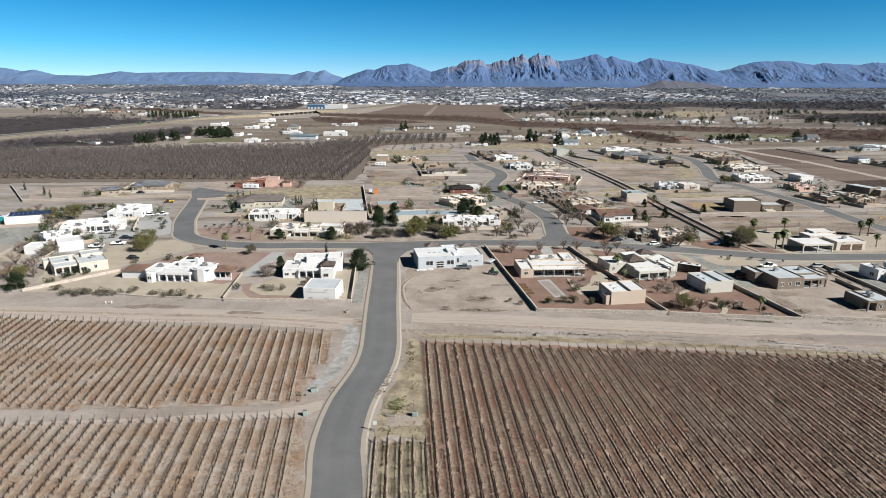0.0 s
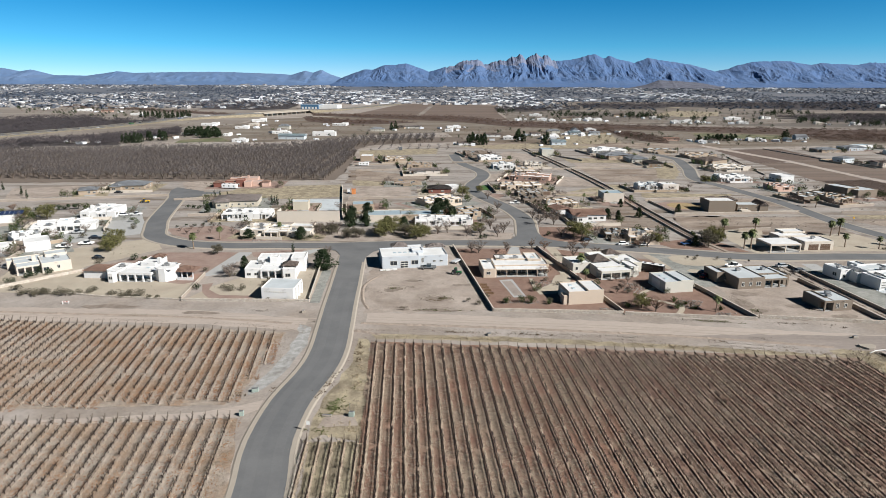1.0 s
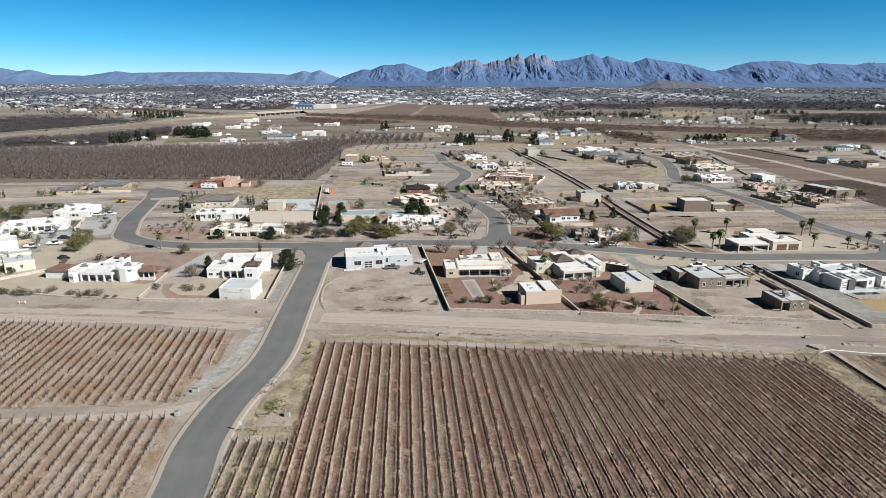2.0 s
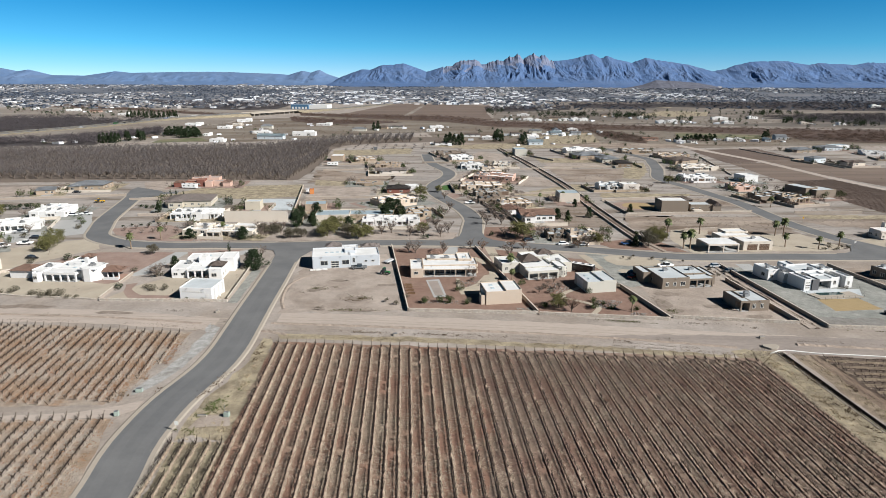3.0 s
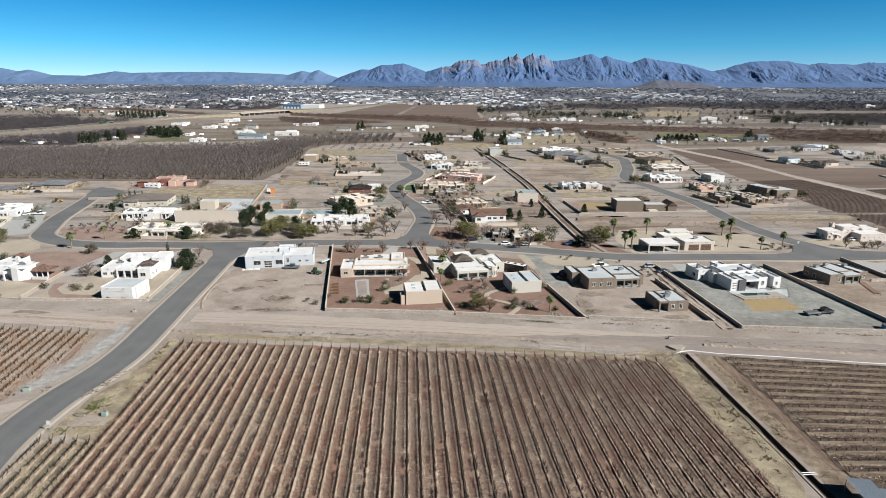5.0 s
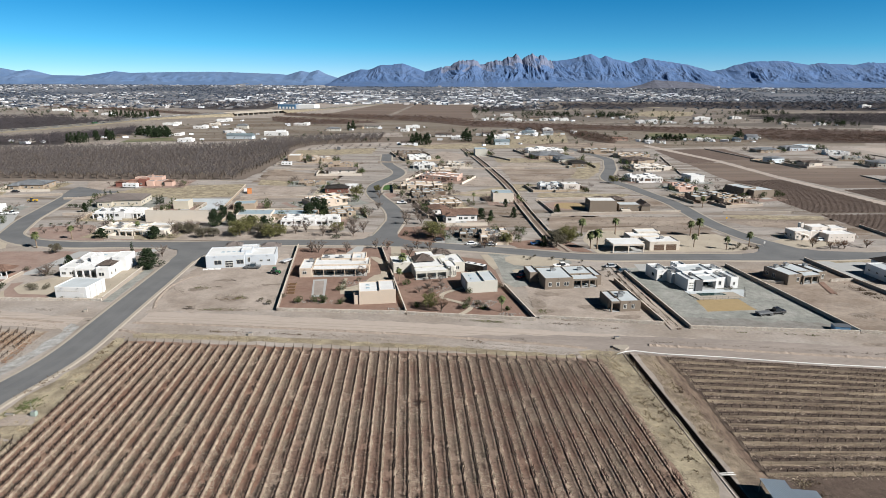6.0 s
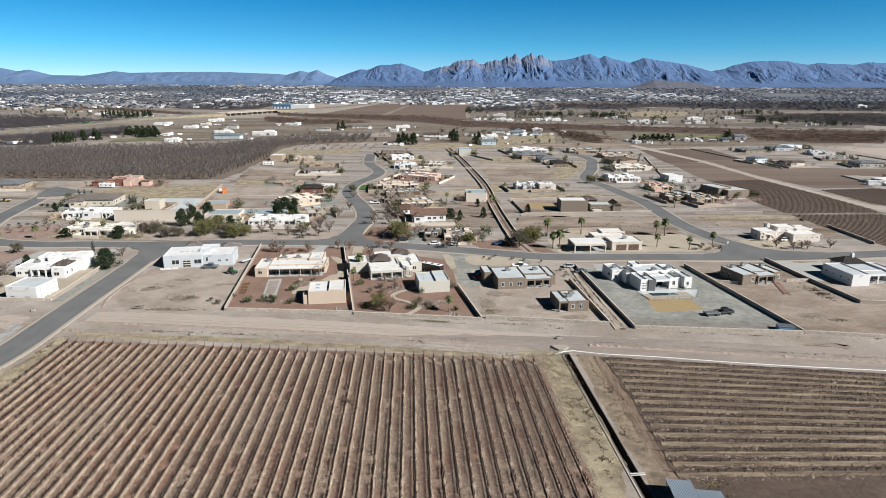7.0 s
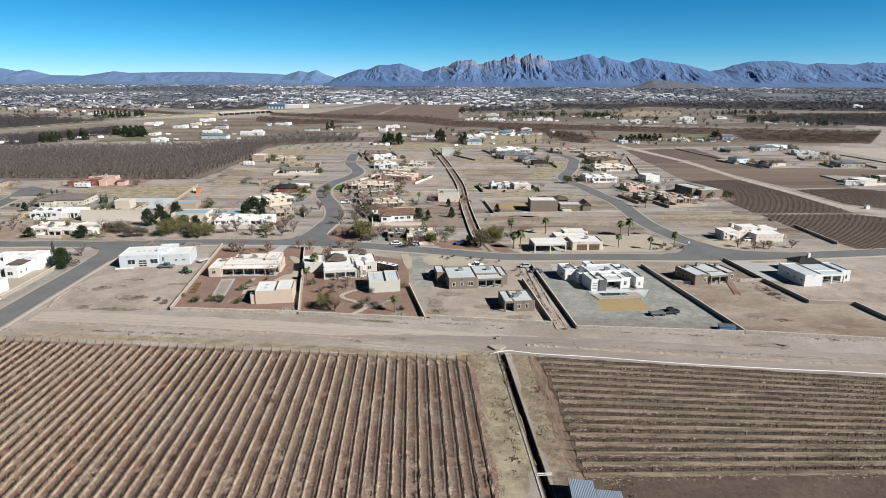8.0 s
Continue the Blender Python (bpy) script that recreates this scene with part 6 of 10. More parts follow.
def long_white_house(x, y, rz, w):
    ob = thing("house", x, y, 0, rz, "white house with dark shingle roof and concrete drive", "house")
    vols = [(0, 0, w, 14, 4.0), (w, 6.0, 9.5, 9, 3.5), (w + 9.5, 4.0, 3.4, 10, 3.8)]
    for v in vols:
        volume(ob, v, WHITE, ROOF_GREY, cham=0.06)
    porch(ob, w, 2.0, 9.5, 3.99, 3.2, 3, WHITE, ROOF_GREY)
    hip_roof(ob, 7.5, 14.2, 9.0, 6.5, 3.4, 1.9, ROOF_DARK, 0.5)
    walls_only(ob, (7.6, 14.1, 8.8, 6.3, 3.4), WHITE)
    for u in (2.0, 5.5, 9.0, 12.5):
        window(ob, vols[0], "l", u, 1.6, 1.0, 0.7)
    window(ob, vols[2], "f", 1.8, 0.9, 1.0, 1.6)
    window(ob, vols[1], "f", 6.5, 0.2, 3.0, 2.2)
    bm = bmesh.new()
    box(bm, 12.6, 13.5, 16.6, 17.5, 3.4, 6.4)
    part("chimney", bm, WHITE, ob)


long_white_house(224.2, 194.9, 6.6, 6.4)


def carport_house(x, y, rz, w):
    ob = thing("house", x, y, 0, rz, "cream flat-roofed house with a large open carport", "house")
    porch(ob, 0, 0, w, 10, 3.4, 3, CREAM, ROOF_WHITE, 0.6)
    walls_only(ob, (0, 9.6, w, 0.4, 2.8), CREAM)
    vols = [(w + 3.0, 2.5, 12.5, 9, 3.6), (w - 1, 13, 14, 7, 3.4), (w + 4, 18, 10, 6, 3.9), (w + 0.5, 6, 2.7, 7, 2.9)]
    for v in vols:
        volume(ob, v, CREAM, ROOF_WHITE)
    garage_door(ob, vols[0], "f", 4.0, 4.2, 2.4)
    garage_door(ob, vols[0], "f", 9.0, 4.2, 2.4)
    for k in range(5):
        window(ob, vols[2], "f", 1.0 + 2.0 * k, 1.2, 1.0, 1.0)
    roof_unit(ob, w + 10, 8, 3.3)


carport_house(140.8, 233.6, 5.3, 12.7)


def pueblo_house(x, y, rz, w):
    ob = thing("house", x, y, 0, rz, "two-storey pueblo house of pale stucco with stepped parapets", "house")
    vols = [(0, 0, w, 8, 3.4), (-12, 4, 8, 7, 3.9), (-5, 5, 7, 8, 3.5), (-2, 8, 9, 6, 4.7), (6, 7, 8, 7, 4.1), (-5, 11, 2.0, 2.0, 5.8)]
    for v in vols:
        volume(ob, v, SHELL, ROOF_WHITE, cham=0.5)
    for k in range(6):
        window(ob, vols[0], "f", 2.0 + 2.3 * k, 1.6, 0.6, 0.6)
    bm = bmesh.new()
    pts = [Vector((-12 + 5.4 * math.sin(a), 1.2 + 3.0 * (1 - math.cos(a)) / 2, 1.2 + 2.2 * abs(math.cos(a * 1.0)))) for a in [k * math.pi / 12 for k in range(13)]]
    tube(bm, pts, 0.35, 6)
    part("curved_wall", bm, SHELL, ob, "swooping stucco wing wall")
    dress(ob, vols[1], 71, "fl")


pueblo_house(235.5, 252.9, 5.9, 12.8)


def barn(x, y, rz, w):
    ob = thing("barn", x, y, 0, rz, "tall taupe barn with a low wing beside the riding ring", "barn")
    volume(ob, (0, 0, w, 10, 5.9), TAUPE, ROOF_WHITE, cham=0.05, canales=False)
    volume(ob, (w + 1.6, 1.2, 11.5, 8, 3.6), TAUPE, ROOF_GREY, cham=0.05)
    walls_only(ob, (w + 13.1, 0.6, 4.4, 9, 3.3), TAUPE)
    hip_roof(ob, w + 13.1, 0.6, 4.4, 9, 3.3, 1.8, ROOF_BROWN, 0.4, True)
    dress(ob, (w + 1.6, 1.2, 11.5, 8, 3.6), 82, "fr")
    for a, b, n, d in ((5.0, 14.0, 9.0, 8.0), (14.6, 15.5, 8.0, 8.0)):
        walls_only(ob, (a, b, n, d, 3.4), TAUPE)
        hip_roof(ob, a, b, n, d, 3.4, 1.7, ROOF_BROWN, 0.5)
    bm = bmesh.new()
    box(bm, w + 2.4, w + 7.0, -2.2, 1.195, -0.05, 1.2)
    part("store_box", bm, CREAM, ob, "low pale store against the wing")


barn(148.7, 311.9, 1.5, 14.0)

# ---- the wider neighbourhood ----
W = "white flat-roofed stucco house with parapets"
solar_house = home(-203.8, 274.5, 19.9, 14.9, 10, 4.0, WHITE, ROOF_GREY, "long white box building with rooftop solar panels", "box", 101)
for k in range(9):
    bm = bmesh.new()
    v = box(bm, 1.5 + 1.9 * k, 3.2 + 1.9 * k, 2.0, 6.0, 3.75, 3.83)
    for q in v:
        q.co.z += (q.co.y - 2.0) * 0.22
    part("solar_panel", bm, SOLAR, solar_house, "dark blue solar panel")
home(-168.2, 258.1, 20.7, 25.6, 14, 4.0, WHITE, ROOF_WHITE, "white flat-roofed house with a wide dark carport", "flat", 102, 1)
home(-164.7, 290.1, 6.1, 16.6, 18, 4.0, WHITE, ROOF_WHITE, W + " beside bare shrubs", "flat", 103)
home(-150.5, 228.4, 35.7, 8.8, 10, 4.2, WHITE, ROOF_WHITE, "white stucco house with a tall boxy wing", "box", 104)
home(-162.7, 240.1, 48.6, 10.0, 9, 4.0, WHITE, ROOF_WHITE, W + " and dark portal", "flat", 105)
home(-161.6, 225.0, 9.9, 5.3, 7, 3.6, WHITE, ROOF_WHITE, "small white stucco garage box", "box", 106)
home(-190.6, 365.2, 7.6, 20.2, 16, 3.4, TAN, ROOF_SLATE, "tan house under a broad blue-grey hip roof", "hip", 107, 1)
home(-200.0, 349.8, 24.3, 9.6, 12, 3.0, TAN, ROOF_SLATE, "small house with a blue-grey hip roof", "hip", 108)
home(-109.9, 316.5, 9.3, 22.9, 18, 3.6, YELLOW, ROOF_PALE, "pale yellow house under a mauve-grey hip roof", "hip", 109)
home(-95.2, 288.3, 3.2, 23.2, 11, 4.4, WHITE, ROOF_WHITE, "white flat-roofed house with two dark garage doors", "flat", 110, 2)

home(-66.5, 311.5, 4.2, 8.0, 7, 4.8, YELLOW, ROOF_GREY, "pale yellow block building with a flat pale roof", "box", 112)
home(-76.2, 256.5, -4.0, 31.2, 14, 3.8, CREAM, ROOF_WHITE, "cream flat-roofed house behind evergreen shrubs", "flat", 113)
def red_house(x, y, rz):
    ob = thing("house", x, y, 0, rz, "red and rose adobe house at the orchard", "house")
    HOMES.append((x, y, rz, 36.0, 14, 114))
    for v in ((0, 0, 6, 6, 3.0), (6.5, 3, 8, 7, 3.4), (13.5, 1.0, 5, 6, 4.6)):
        volume(ob, v, BRICK_RED, ROOF_TILE, canales=False)
    for v in ((18.6, 0, 4.5, 7, 3.4), (23.2, 2.0, 6, 8, 3.2), (29.3, 0.6, 5, 6, 3.0), (15.0, 7.5, 11, 7, 4.8), (8.0, 10.2, 7, 6, 4.2)):
        volume(ob, v, ROSE, ROOF_PALE, canales=False)
    hip_roof(ob, 0, 0, 6, 6, 3.0, 1.2, ROOF_TILE, 0.4)
    hip_roof(ob, 29.3, 0.6, 5, 6, 3.0, 1.0, ROOF_TILE, 0.4)
    porch(ob, 6.5, 0.3, 6.9, 2.6, 2.8, 3, ROSE, ROOF_TILE, 0.4)
    for vol, k in (((18.6, 0, 4.5, 7, 3.4), 1), ((23.2, 2.0, 6, 8, 3.2), 2), ((13.5, 1.0, 5, 6, 4.6), 3)):
        dress(ob, vol, k, "f")
    chimney(ob, 20.0, 9.0, 4.4, 6.0, ROSE)


red_house(-132.6, 379.5, 6.0)
home(-1.5, 277.2, 3.0, 27.0, 10, 3.5, WHITE, ROOF_WHITE, "long low white house behind bare trees", "flat", 115)
home(-24.2, 283.0, 5.9, 16.1, 12, 4.0, CREAM, METAL_PALE, "cream house with a pale metal roof behind pines", "box", 116)
home(-35.4, 311.5, 9.2, 11.1, 10, 3.4, TAN, METAL_PALE, "tan outbuilding with a pale metal roof", "box", 117)
home(2.5, 361.1, 4.0, 13.5, 12, 3.2, BRICK_RED, ROOF_DARK, "red-brown house under a dark hip roof", "hip", 118)
home(13.0, 369.0, 6.0, 8.0, 7, 3.8, WHITE, ROOF_WHITE, "white flat-roofed wing behind a dark roof", "box", 169)
home(-11.5, 289.0, 2.0, 23.5, 11, 3.0, TAN, METAL_PALE, "long low tan building with a pale metal roof", "box", 170)
home(3.9, 320.0, 38.7, 23.4, 14, 4.2, PEACH, ROOF_WHITE, "pale rose flat-roofed house beside the curve", "flat", 119)
home(15.7, 292.8, 16.2, 15.3, 12, 4.0, TAN, ROOF_GREY, "tan adobe house with a pale roof deck", "flat", 120)
home(46.5, 374.2, 6.0, 26.0, 12, 4.6, PEACH, ROOF_WHITE, "peach flat-roofed house with stepped parapets", "flat", 121)
home(56.0, 416.0, -18.7, 27.0, 14, 4.8, ROSE, ROOF_WHITE, "rose stucco flat-roofed house with a tall wing", "flat", 122)
home(54.7, 351.9, 14.5, 20.7, 11, 3.8, TAUPE, ROOF_GREY, "taupe flat-roofed house with two garage doors", "flat", 123, 2)
home(55.7, 331.7, 5.3, 13.0, 11, 3.6, TAUPE, ROOF_BROWN, "taupe house with brown double garage", "flat", 124, 2)
home(66.7, 316.7, 13.9, 17.5, 13, 4.2, TAN, ROOF_WHITE, "tan flat-roofed adobe house", "flat", 125)
home(68.3, 302.1, 20.0, 8.6, 9, 3.0, WHITE, ROOF_TILE, "low white wing under a terracotta roof", "gable", 126)
home(73.8, 287.0, 5.9, 16.2, 13, 3.6, WHITE, ROOF_TILE, "white house under terracotta gable roofs", "gable", 127)
home(100.5, 337.1, 1.8, 11.6, 11, 5.6, CREAM, METAL_PALE, "tall cream barn with a pale metal roof", "box", 128)
home(81.1, 253.7, 1.5, 12.6, 10, 3.6, TAUPE, ROOF_GREY, "taupe house wing with a shaded entrance", "flat", 129)
home(89.7, 247.8, 3.4, 13.5, 13, 4.2, PEACH, ROOF_WHITE, "peach pueblo house with arched garage doors", "flat", 130, 2)
home(42.1, 519.1, 14.0, 19.2, 16, 4.0, WHITE, ROOF_WHITE, W + " near the orchard road", "flat", 131)
home(31.0, 550.6, 14.6, 20.8, 18, 3.6, TAUPE, ROOF_BROWN, "dark brown house with hedges", "flat", 132)
home(48.9, 468.2, 2.4, 17.3, 16, 4.6, WHITE, ROOF_WHITE, W + " beside grey shrubs", "flat", 133)
home(63.1, 442.4, 2.3, 14.8, 14, 4.4, PEACH, ROOF_WHITE, "peach flat-roofed house with a square wing", "flat", 134)
home(74.2, 478.7, 2.4, 14.2, 12, 4.0, CREAM, ROOF_WHITE, "cream flat-roofed house by the ditch", "flat", 135)
home(99.0, 553.9, 2.7, 11.2, 16, 6.5, SAGE, METAL_PALE, "tall pale metal storage box", "box", 136)
home(149.6, 573.9, 10.5, 34.4, 20, 5.0, WHITE, ROOF_WHITE, "large white flat-roofed house with tall wings", "flat", 137)
home(150.1, 531.7, 11.2, 26.4, 18, 3.6, TAN, ROOF_SLATE, "house under a long blue-grey hip roof", "hip", 138)
home(165.1, 509.9, 2.5, 15.6, 18, 3.6, SAGE, ROOF_SLATE, "pale house with a blue-grey hip roof", "hip", 139)
home(172.2, 482.8, 2.4, 11.7, 15, 3.6, TAUPE, ROOF_DARK, "taupe house under a dark hip roof", "hip", 140)
home(132.7, 375.5, 7.6, 14.3, 11, 4.2, WHITE, METAL_PALE, "white house with stepped pale metal roofs", "flat", 141)
home(146.4, 374.8, 6.7, 10.6, 9, 4.4, SHELL, ROOF_WHITE, "shell-white garage wing with a flat roof", "box", 142)
home(201.7, 576.5, 2.8, 28.4, 20, 4.4, TAN, ROOF_GREY, "tan adobe house with arches", "flat", 143)
home(225.9, 539.2, 18.2, 30.3, 18, 4.0, TAN, ROOF_WHITE, "tan flat-roofed house with a white roof", "flat", 144)
home(223.1, 498.3, 20.6, 22.4, 16, 3.8, TAN, ROOF_BROWN, "tan house under a brown hip roof", "hip", 145)
home(215.6, 461.4, 11.0, 29.6, 15, 4.2, CREAM, ROOF_WHITE, "cream flat-roofed house with shaded portal", "flat", 146)
home(197.8, 409.2, 8.1, 22.6, 14, 4.4, WHITE, ROOF_WHITE, "white flat-roofed house with brown garage doors", "flat", 147, 2)
home(237.1, 409.5, 8.8, 10.0, 12, 5.0, WHITE, ROOF_WHITE, "white box garage at the field edge", "box", 148)
home(215.4, 377.2, 9.8, 14.9, 12, 3.8, ROSE, ROOF_WHITE, "rose stucco house with a flat roof", "flat", 149)
home(213.9, 340.7, 13.6, 24.7, 14, 3.8, TAUPE, ROOF_GREY, "dark taupe house with palms", "flat", 150)
home(226.9, 334.3, 15.6, 13.6, 14, 4.6, TAN, ROOF_GREY, "tan flat-roofed house with a stone front", "flat", 151)
home(242.4, 369.9, -72.0, 15.4, 9, 6.0, TAUPE, ROOF_GREY, "tall taupe flat-roofed wing", "box", 152)
home(251.4, 351.9, 16.1, 14.6, 12, 5.2, TAUPE, ROOF_GREY, "taupe flat-roofed house by the vineyard", "box", 153)
home(-58.4, 510.9, 2.6, 10.3, 14, 5.0, TAN, ROOF_WHITE, "tan storage box at the orchard corner", "box", 154)
home(-36.9, 504.5, 14.8, 17.1, 16, 4.0, TAN, ROOF_WHITE, "tan flat-roofed house with a white roof", "flat", 155)
home(-17.1, 471.7, 9.2, 18.9, 12, 3.8, TAN, ROOF_PALE, "tan house with a courtyard wall", "flat", 156)
home(-13.3, 439.3, 6.0, 22.2, 10, 3.0, SHELL, ROOF_PALE, "shell-white house under a low pale gable roof", "gable", 157)
home(-20.4, 390.4, 3.1, 17.6, 8, 2.6, TAN, ROOF_PALE, "low tan adobe court with thick walls", "flat", 158)
home(369.1, 593.4, 3.0, 22.8, 13, 3.0, TAN, ROOF_SLATE, "tan house with grey hip roof across the field", "hip", 159)
home(343.5, 513.6, 17.9, 12.7, 10, 4.4, PALE_BLUE, ROOF_SLATE, "pale blue two-storey house", "hip", 160)
home(358.8, 493.6, 12.9, 17.3, 10, 3.4, CREAM, ROOF_BROWN, "cream house with a brown gable", "gable", 161)
home(427.0, 621.2, 18.2, 18.4, 11, 4.6, WHITE, METAL_PALE, "pale two-storey house with a metal roof", "box", 162)
home(404.8, 609.9, 3.1, 22.9, 12, 3.6, PALE_BLUE, ROOF_SLATE, "pale blue house with grey hip roof", "hip", 163)
home(422.8, 573.3, -8.5, 20.4, 13, 4.6, WHITE, ROOF_WHITE, "large white flat-roofed house across the field", "flat", 164)
home(417.4, 535.8, -14.3, 12.1, 11, 3.6, SAGE, ROOF_WHITE, "pale flat-roofed house across the field", "flat", 165)
home(413.4, 492.8, -5.8, 20.5, 13, 4.0, SAGE, ROOF_SLATE, "large house under a slate-grey hip roof", "hip", 166)
home(376.6, 406.4, 17.7, 15.0, 9, 3.4, SAGE, ROOF_WHITE, "pale flat-roofed shed beside the vineyard", "box", 167)
home(397.9, 419.0, 2.3, 14.0, 9, 3.8, TAUPE, ROOF_WHITE, "taupe storage building with a white roof", "box", 168)


# ---- weeds and stains on the bare ground ----
STAIN_GREY = mat("grey_dirt", (0.150, 0.140, 0.128), vary=0.5, scale=0.5, fine=3.0, bump=0.1, second=(0.195, 0.190, 0.178), mix_scale=0.3, mix_soft=0.16)
STAIN = mat("damp_dirt_stain", (0.165, 0.135, 0.112), vary=0.4, scale=0.4, fine=2.5, bump=0.1, second=(0.235, 0.198, 0.168), mix_scale=0.35, mix_soft=0.16)
WEED_GREEN = mat("low_green_weeds", (0.085, 0.092, 0.036), vary=0.4, scale=0.6, fine=5.0, island=0.7)
WEED_BROWN = mat("dead_brown_weeds", (0.125, 0.092, 0.062), vary=0.4, scale=0.6, fine=5.0, island=0.7)
WEED_STRAW = mat("pale_dead_grass", (0.35, 0.29, 0.20), vary=0.3, scale=0.6, fine=5.0, island=0.6)


def oval(x, y, rx, ry, turn, n=14):
    c, s_ = math.cos(radians(turn)), math.sin(radians(turn))
    return [(x + rx * math.cos(a) * c - ry * math.sin(a) * s_, y + rx * math.cos(a) * s_ + ry * math.sin(a) * c) for a in (k * math.tau / n for k in range(n))]


def weed_patch(x, y, rx, ry, material, label, dense=5.0, tall=0.25, turn=0.0):
    """Low tufts of weeds, thinning out towards the edge of an oval patch."""
    rnd = random.Random(int(x * 7 + y * 13))
    bm = bmesh.new()
    c, s_ = math.cos(radians(turn)), math.sin(radians(turn))
    for k in range(int(rx * ry * 3.1 * dense)):
        u, v = rnd.gauss(0, 0.5), rnd.gauss(0, 0.5)
        px, py = x + rx * u * c - ry * v * s_, y + rx * u * s_ + ry * v * c
        if noise.noise((px * 0.35, py * 0.5, 3.0)) < -0.12 + 0.25 * rnd.random():
            continue
        for q in range(3):
            a, w = rnd.uniform(0, 6.3), rnd.uniform(0.05, 0.14)
            e = Vector((math.cos(a), math.sin(a), 0)) * w
            p = Vector((px + rnd.uniform(-0.15, 0.15), py + rnd.uniform(-0.15, 0.15), 0.06))
            bm.faces.new([bm.verts.new(t) for t in (p - e, p + e, p + Vector((rnd.uniform(-0.15, 0.15), rnd.uniform(-0.15, 0.15), tall * rnd.uniform(0.3, 1.1))))])
    solo("weeds", bm, material, label, "weeds", kind="stuff")


area("driveway", [(46.4, 226.0), (49.4, 225.3), (53.0, 219.1), (55.2, 209.8), (55.8, 202.1), (54.9, 196.6), (53.4, 192.0), (51.7, 194.5), (53.0, 202.1), (52.6, 209.7), (50.4, 217.8), (47.6, 222.7)], GRAVEL_CREAM, "cream gravel drive curving past the portal house", 0.15)
area("dirt_stain", [(142.9, 158.6), (186.0, 155.6), (182.6, 160.6), (174.0, 163.4), (160.0, 164.2), (143.2, 165.6)], STAIN_GREY, "brown-grey dirt strip at the foot of the gravel yard", 1.2)
area("riding_ring", oval(139.6, 327.2, 12.0, 11.6, 0, 28), GRAVEL_ROSE, "rose-brown earth ring for riding", 0)
area("riding_ring", oval(142.0, 327.2, 9.0, 9.0, 0, 28), STRAW, "straw-yellow sand inside the riding ring", 0)
for x, y, rx, ry, turn in ((10.4, 178.7, 4.5, 2.6, 0), (-3.9, 187.4, 3.4, 2.4, 10), (-0.2, 169.3, 2.2, 0.7, 0), (11.0, 168.7, 7.5, 0.9, 0), (189.1, 147.5, 6.0, 1.2, -6), (196.3, 168.8, 4.5, 1.6, 0), (210.7, 189.0, 3.0, 6.5, 12), (202.0, 165.1, 2.4, 1.4, 0),
                           (104.0, 169.5, 3.2, 2.6, 0), (103.8, 175.0, 2.2, 4.0, 0), (108.0, 185.0, 4.0, 2.0, 0), (213.0, 161.0, 4.0, 1.6, 0), (112.0, 163.0, 4.0, 0.7, -4), (-58.0, 165.5, 6.0, 1.2, 0), (-86.0, 170.5, 9.0, 1.4, -2), (18.0, 192.0, 3.0, 1.4, 0), (2.0, 196.0, 4.0, 1.2, 0),
                           (128.0, 166.0, 4.0, 1.4, 0), (120.0, 174.0, 5.0, 1.2, 0)):
    area("dirt_stain", oval(x, y, rx, ry, turn), STAIN, "darker weathered patch of bare dirt", 0.9)
GREEN_TUFTS, BROWN_TUFTS, STRAW_TUFTS = "low green weeds on bare dirt", "dead brown weeds on bare dirt", "pale dead grass tufts"
for x, y, rx, ry, turn in ((11.0, 168.7, 8.0, 0.9, 0), (10.6, 179.2, 4.0, 1.6, 0), (-4.0, 187.6, 3.0, 1.8, 0), (88.5, 161.3, 9.0, 0.8, -9), (104.0, 169.5, 2.5, 2.0, 0), (202.0, 165.1, 2.2, 1.0, 0), (-10.4, 112.5, 2.2, 3.2, -35), (-12.6, 104.2, 2.6, 1.6, 0), (-7.6, 118.0, 1.2, 4.5, -14), (165.0, 154.2, 20.0, 0.5, -5)):
    weed_patch(x, y, rx, ry, WEED_GREEN, GREEN_TUFTS, 9.0, 0.2, turn)
for x, y, rx, ry, turn in ((10.0, 178.2, 4.0, 2.0, 0), (111.5, 159.6, 9.0, 0.6, -5), (122.4, 157.0, 2.5, 0.8, 0), (120.6, 135.0, 1.0, 4.0, 5), (120.6, 127.0, 0.9, 5.0, 4), (120.4, 112.0, 1.3, 9.0, 3), (119.8, 99.0, 1.2, 6.0, 3), (125.6, 106.5, 0.8, 2.5, 4), (127.5, 122.0, 1.2, 4.0, 8), (210.7, 189.0, 2.5, 6.0, 12),
                           (207.5, 151.4, 7.0, 0.7, -6), (132.9, 209.0, 0.6, 5.0, 6), (134.2, 198.0, 0.6, 6.0, 6), (135.2, 186.0, 0.7, 7.0, 6), (136.2, 176.0, 0.7, 6.0, 6), (137.3, 166.5, 0.8, 6.0, 6), (138.3, 159.5, 1.4, 2.5, 6), (209.9, 188.0, 1.8, 7.0, 2), (198.8, 187.4, 1.6, 0.8, 0), (83.0, 147.6, 3.5, 0.8, -6), (14.0, 152.6, 9.0, 0.7, -3), (137.2, 89.5, 2.6, 2.0, 0), (36.0, 151.2, 12.0, 0.5, -5), (-13.5, 122.0, 1.0, 8.0, -12), (-8.5, 140.0, 1.0, 8.0, 3), (-31.5, 118.0, 2.0, 1.2, 20), (-24.0, 118.5, 1.0, 3.0, 10)):
    weed_patch(x, y, rx, ry, WEED_BROWN, BROWN_TUFTS, 6.0, 0.35, turn)
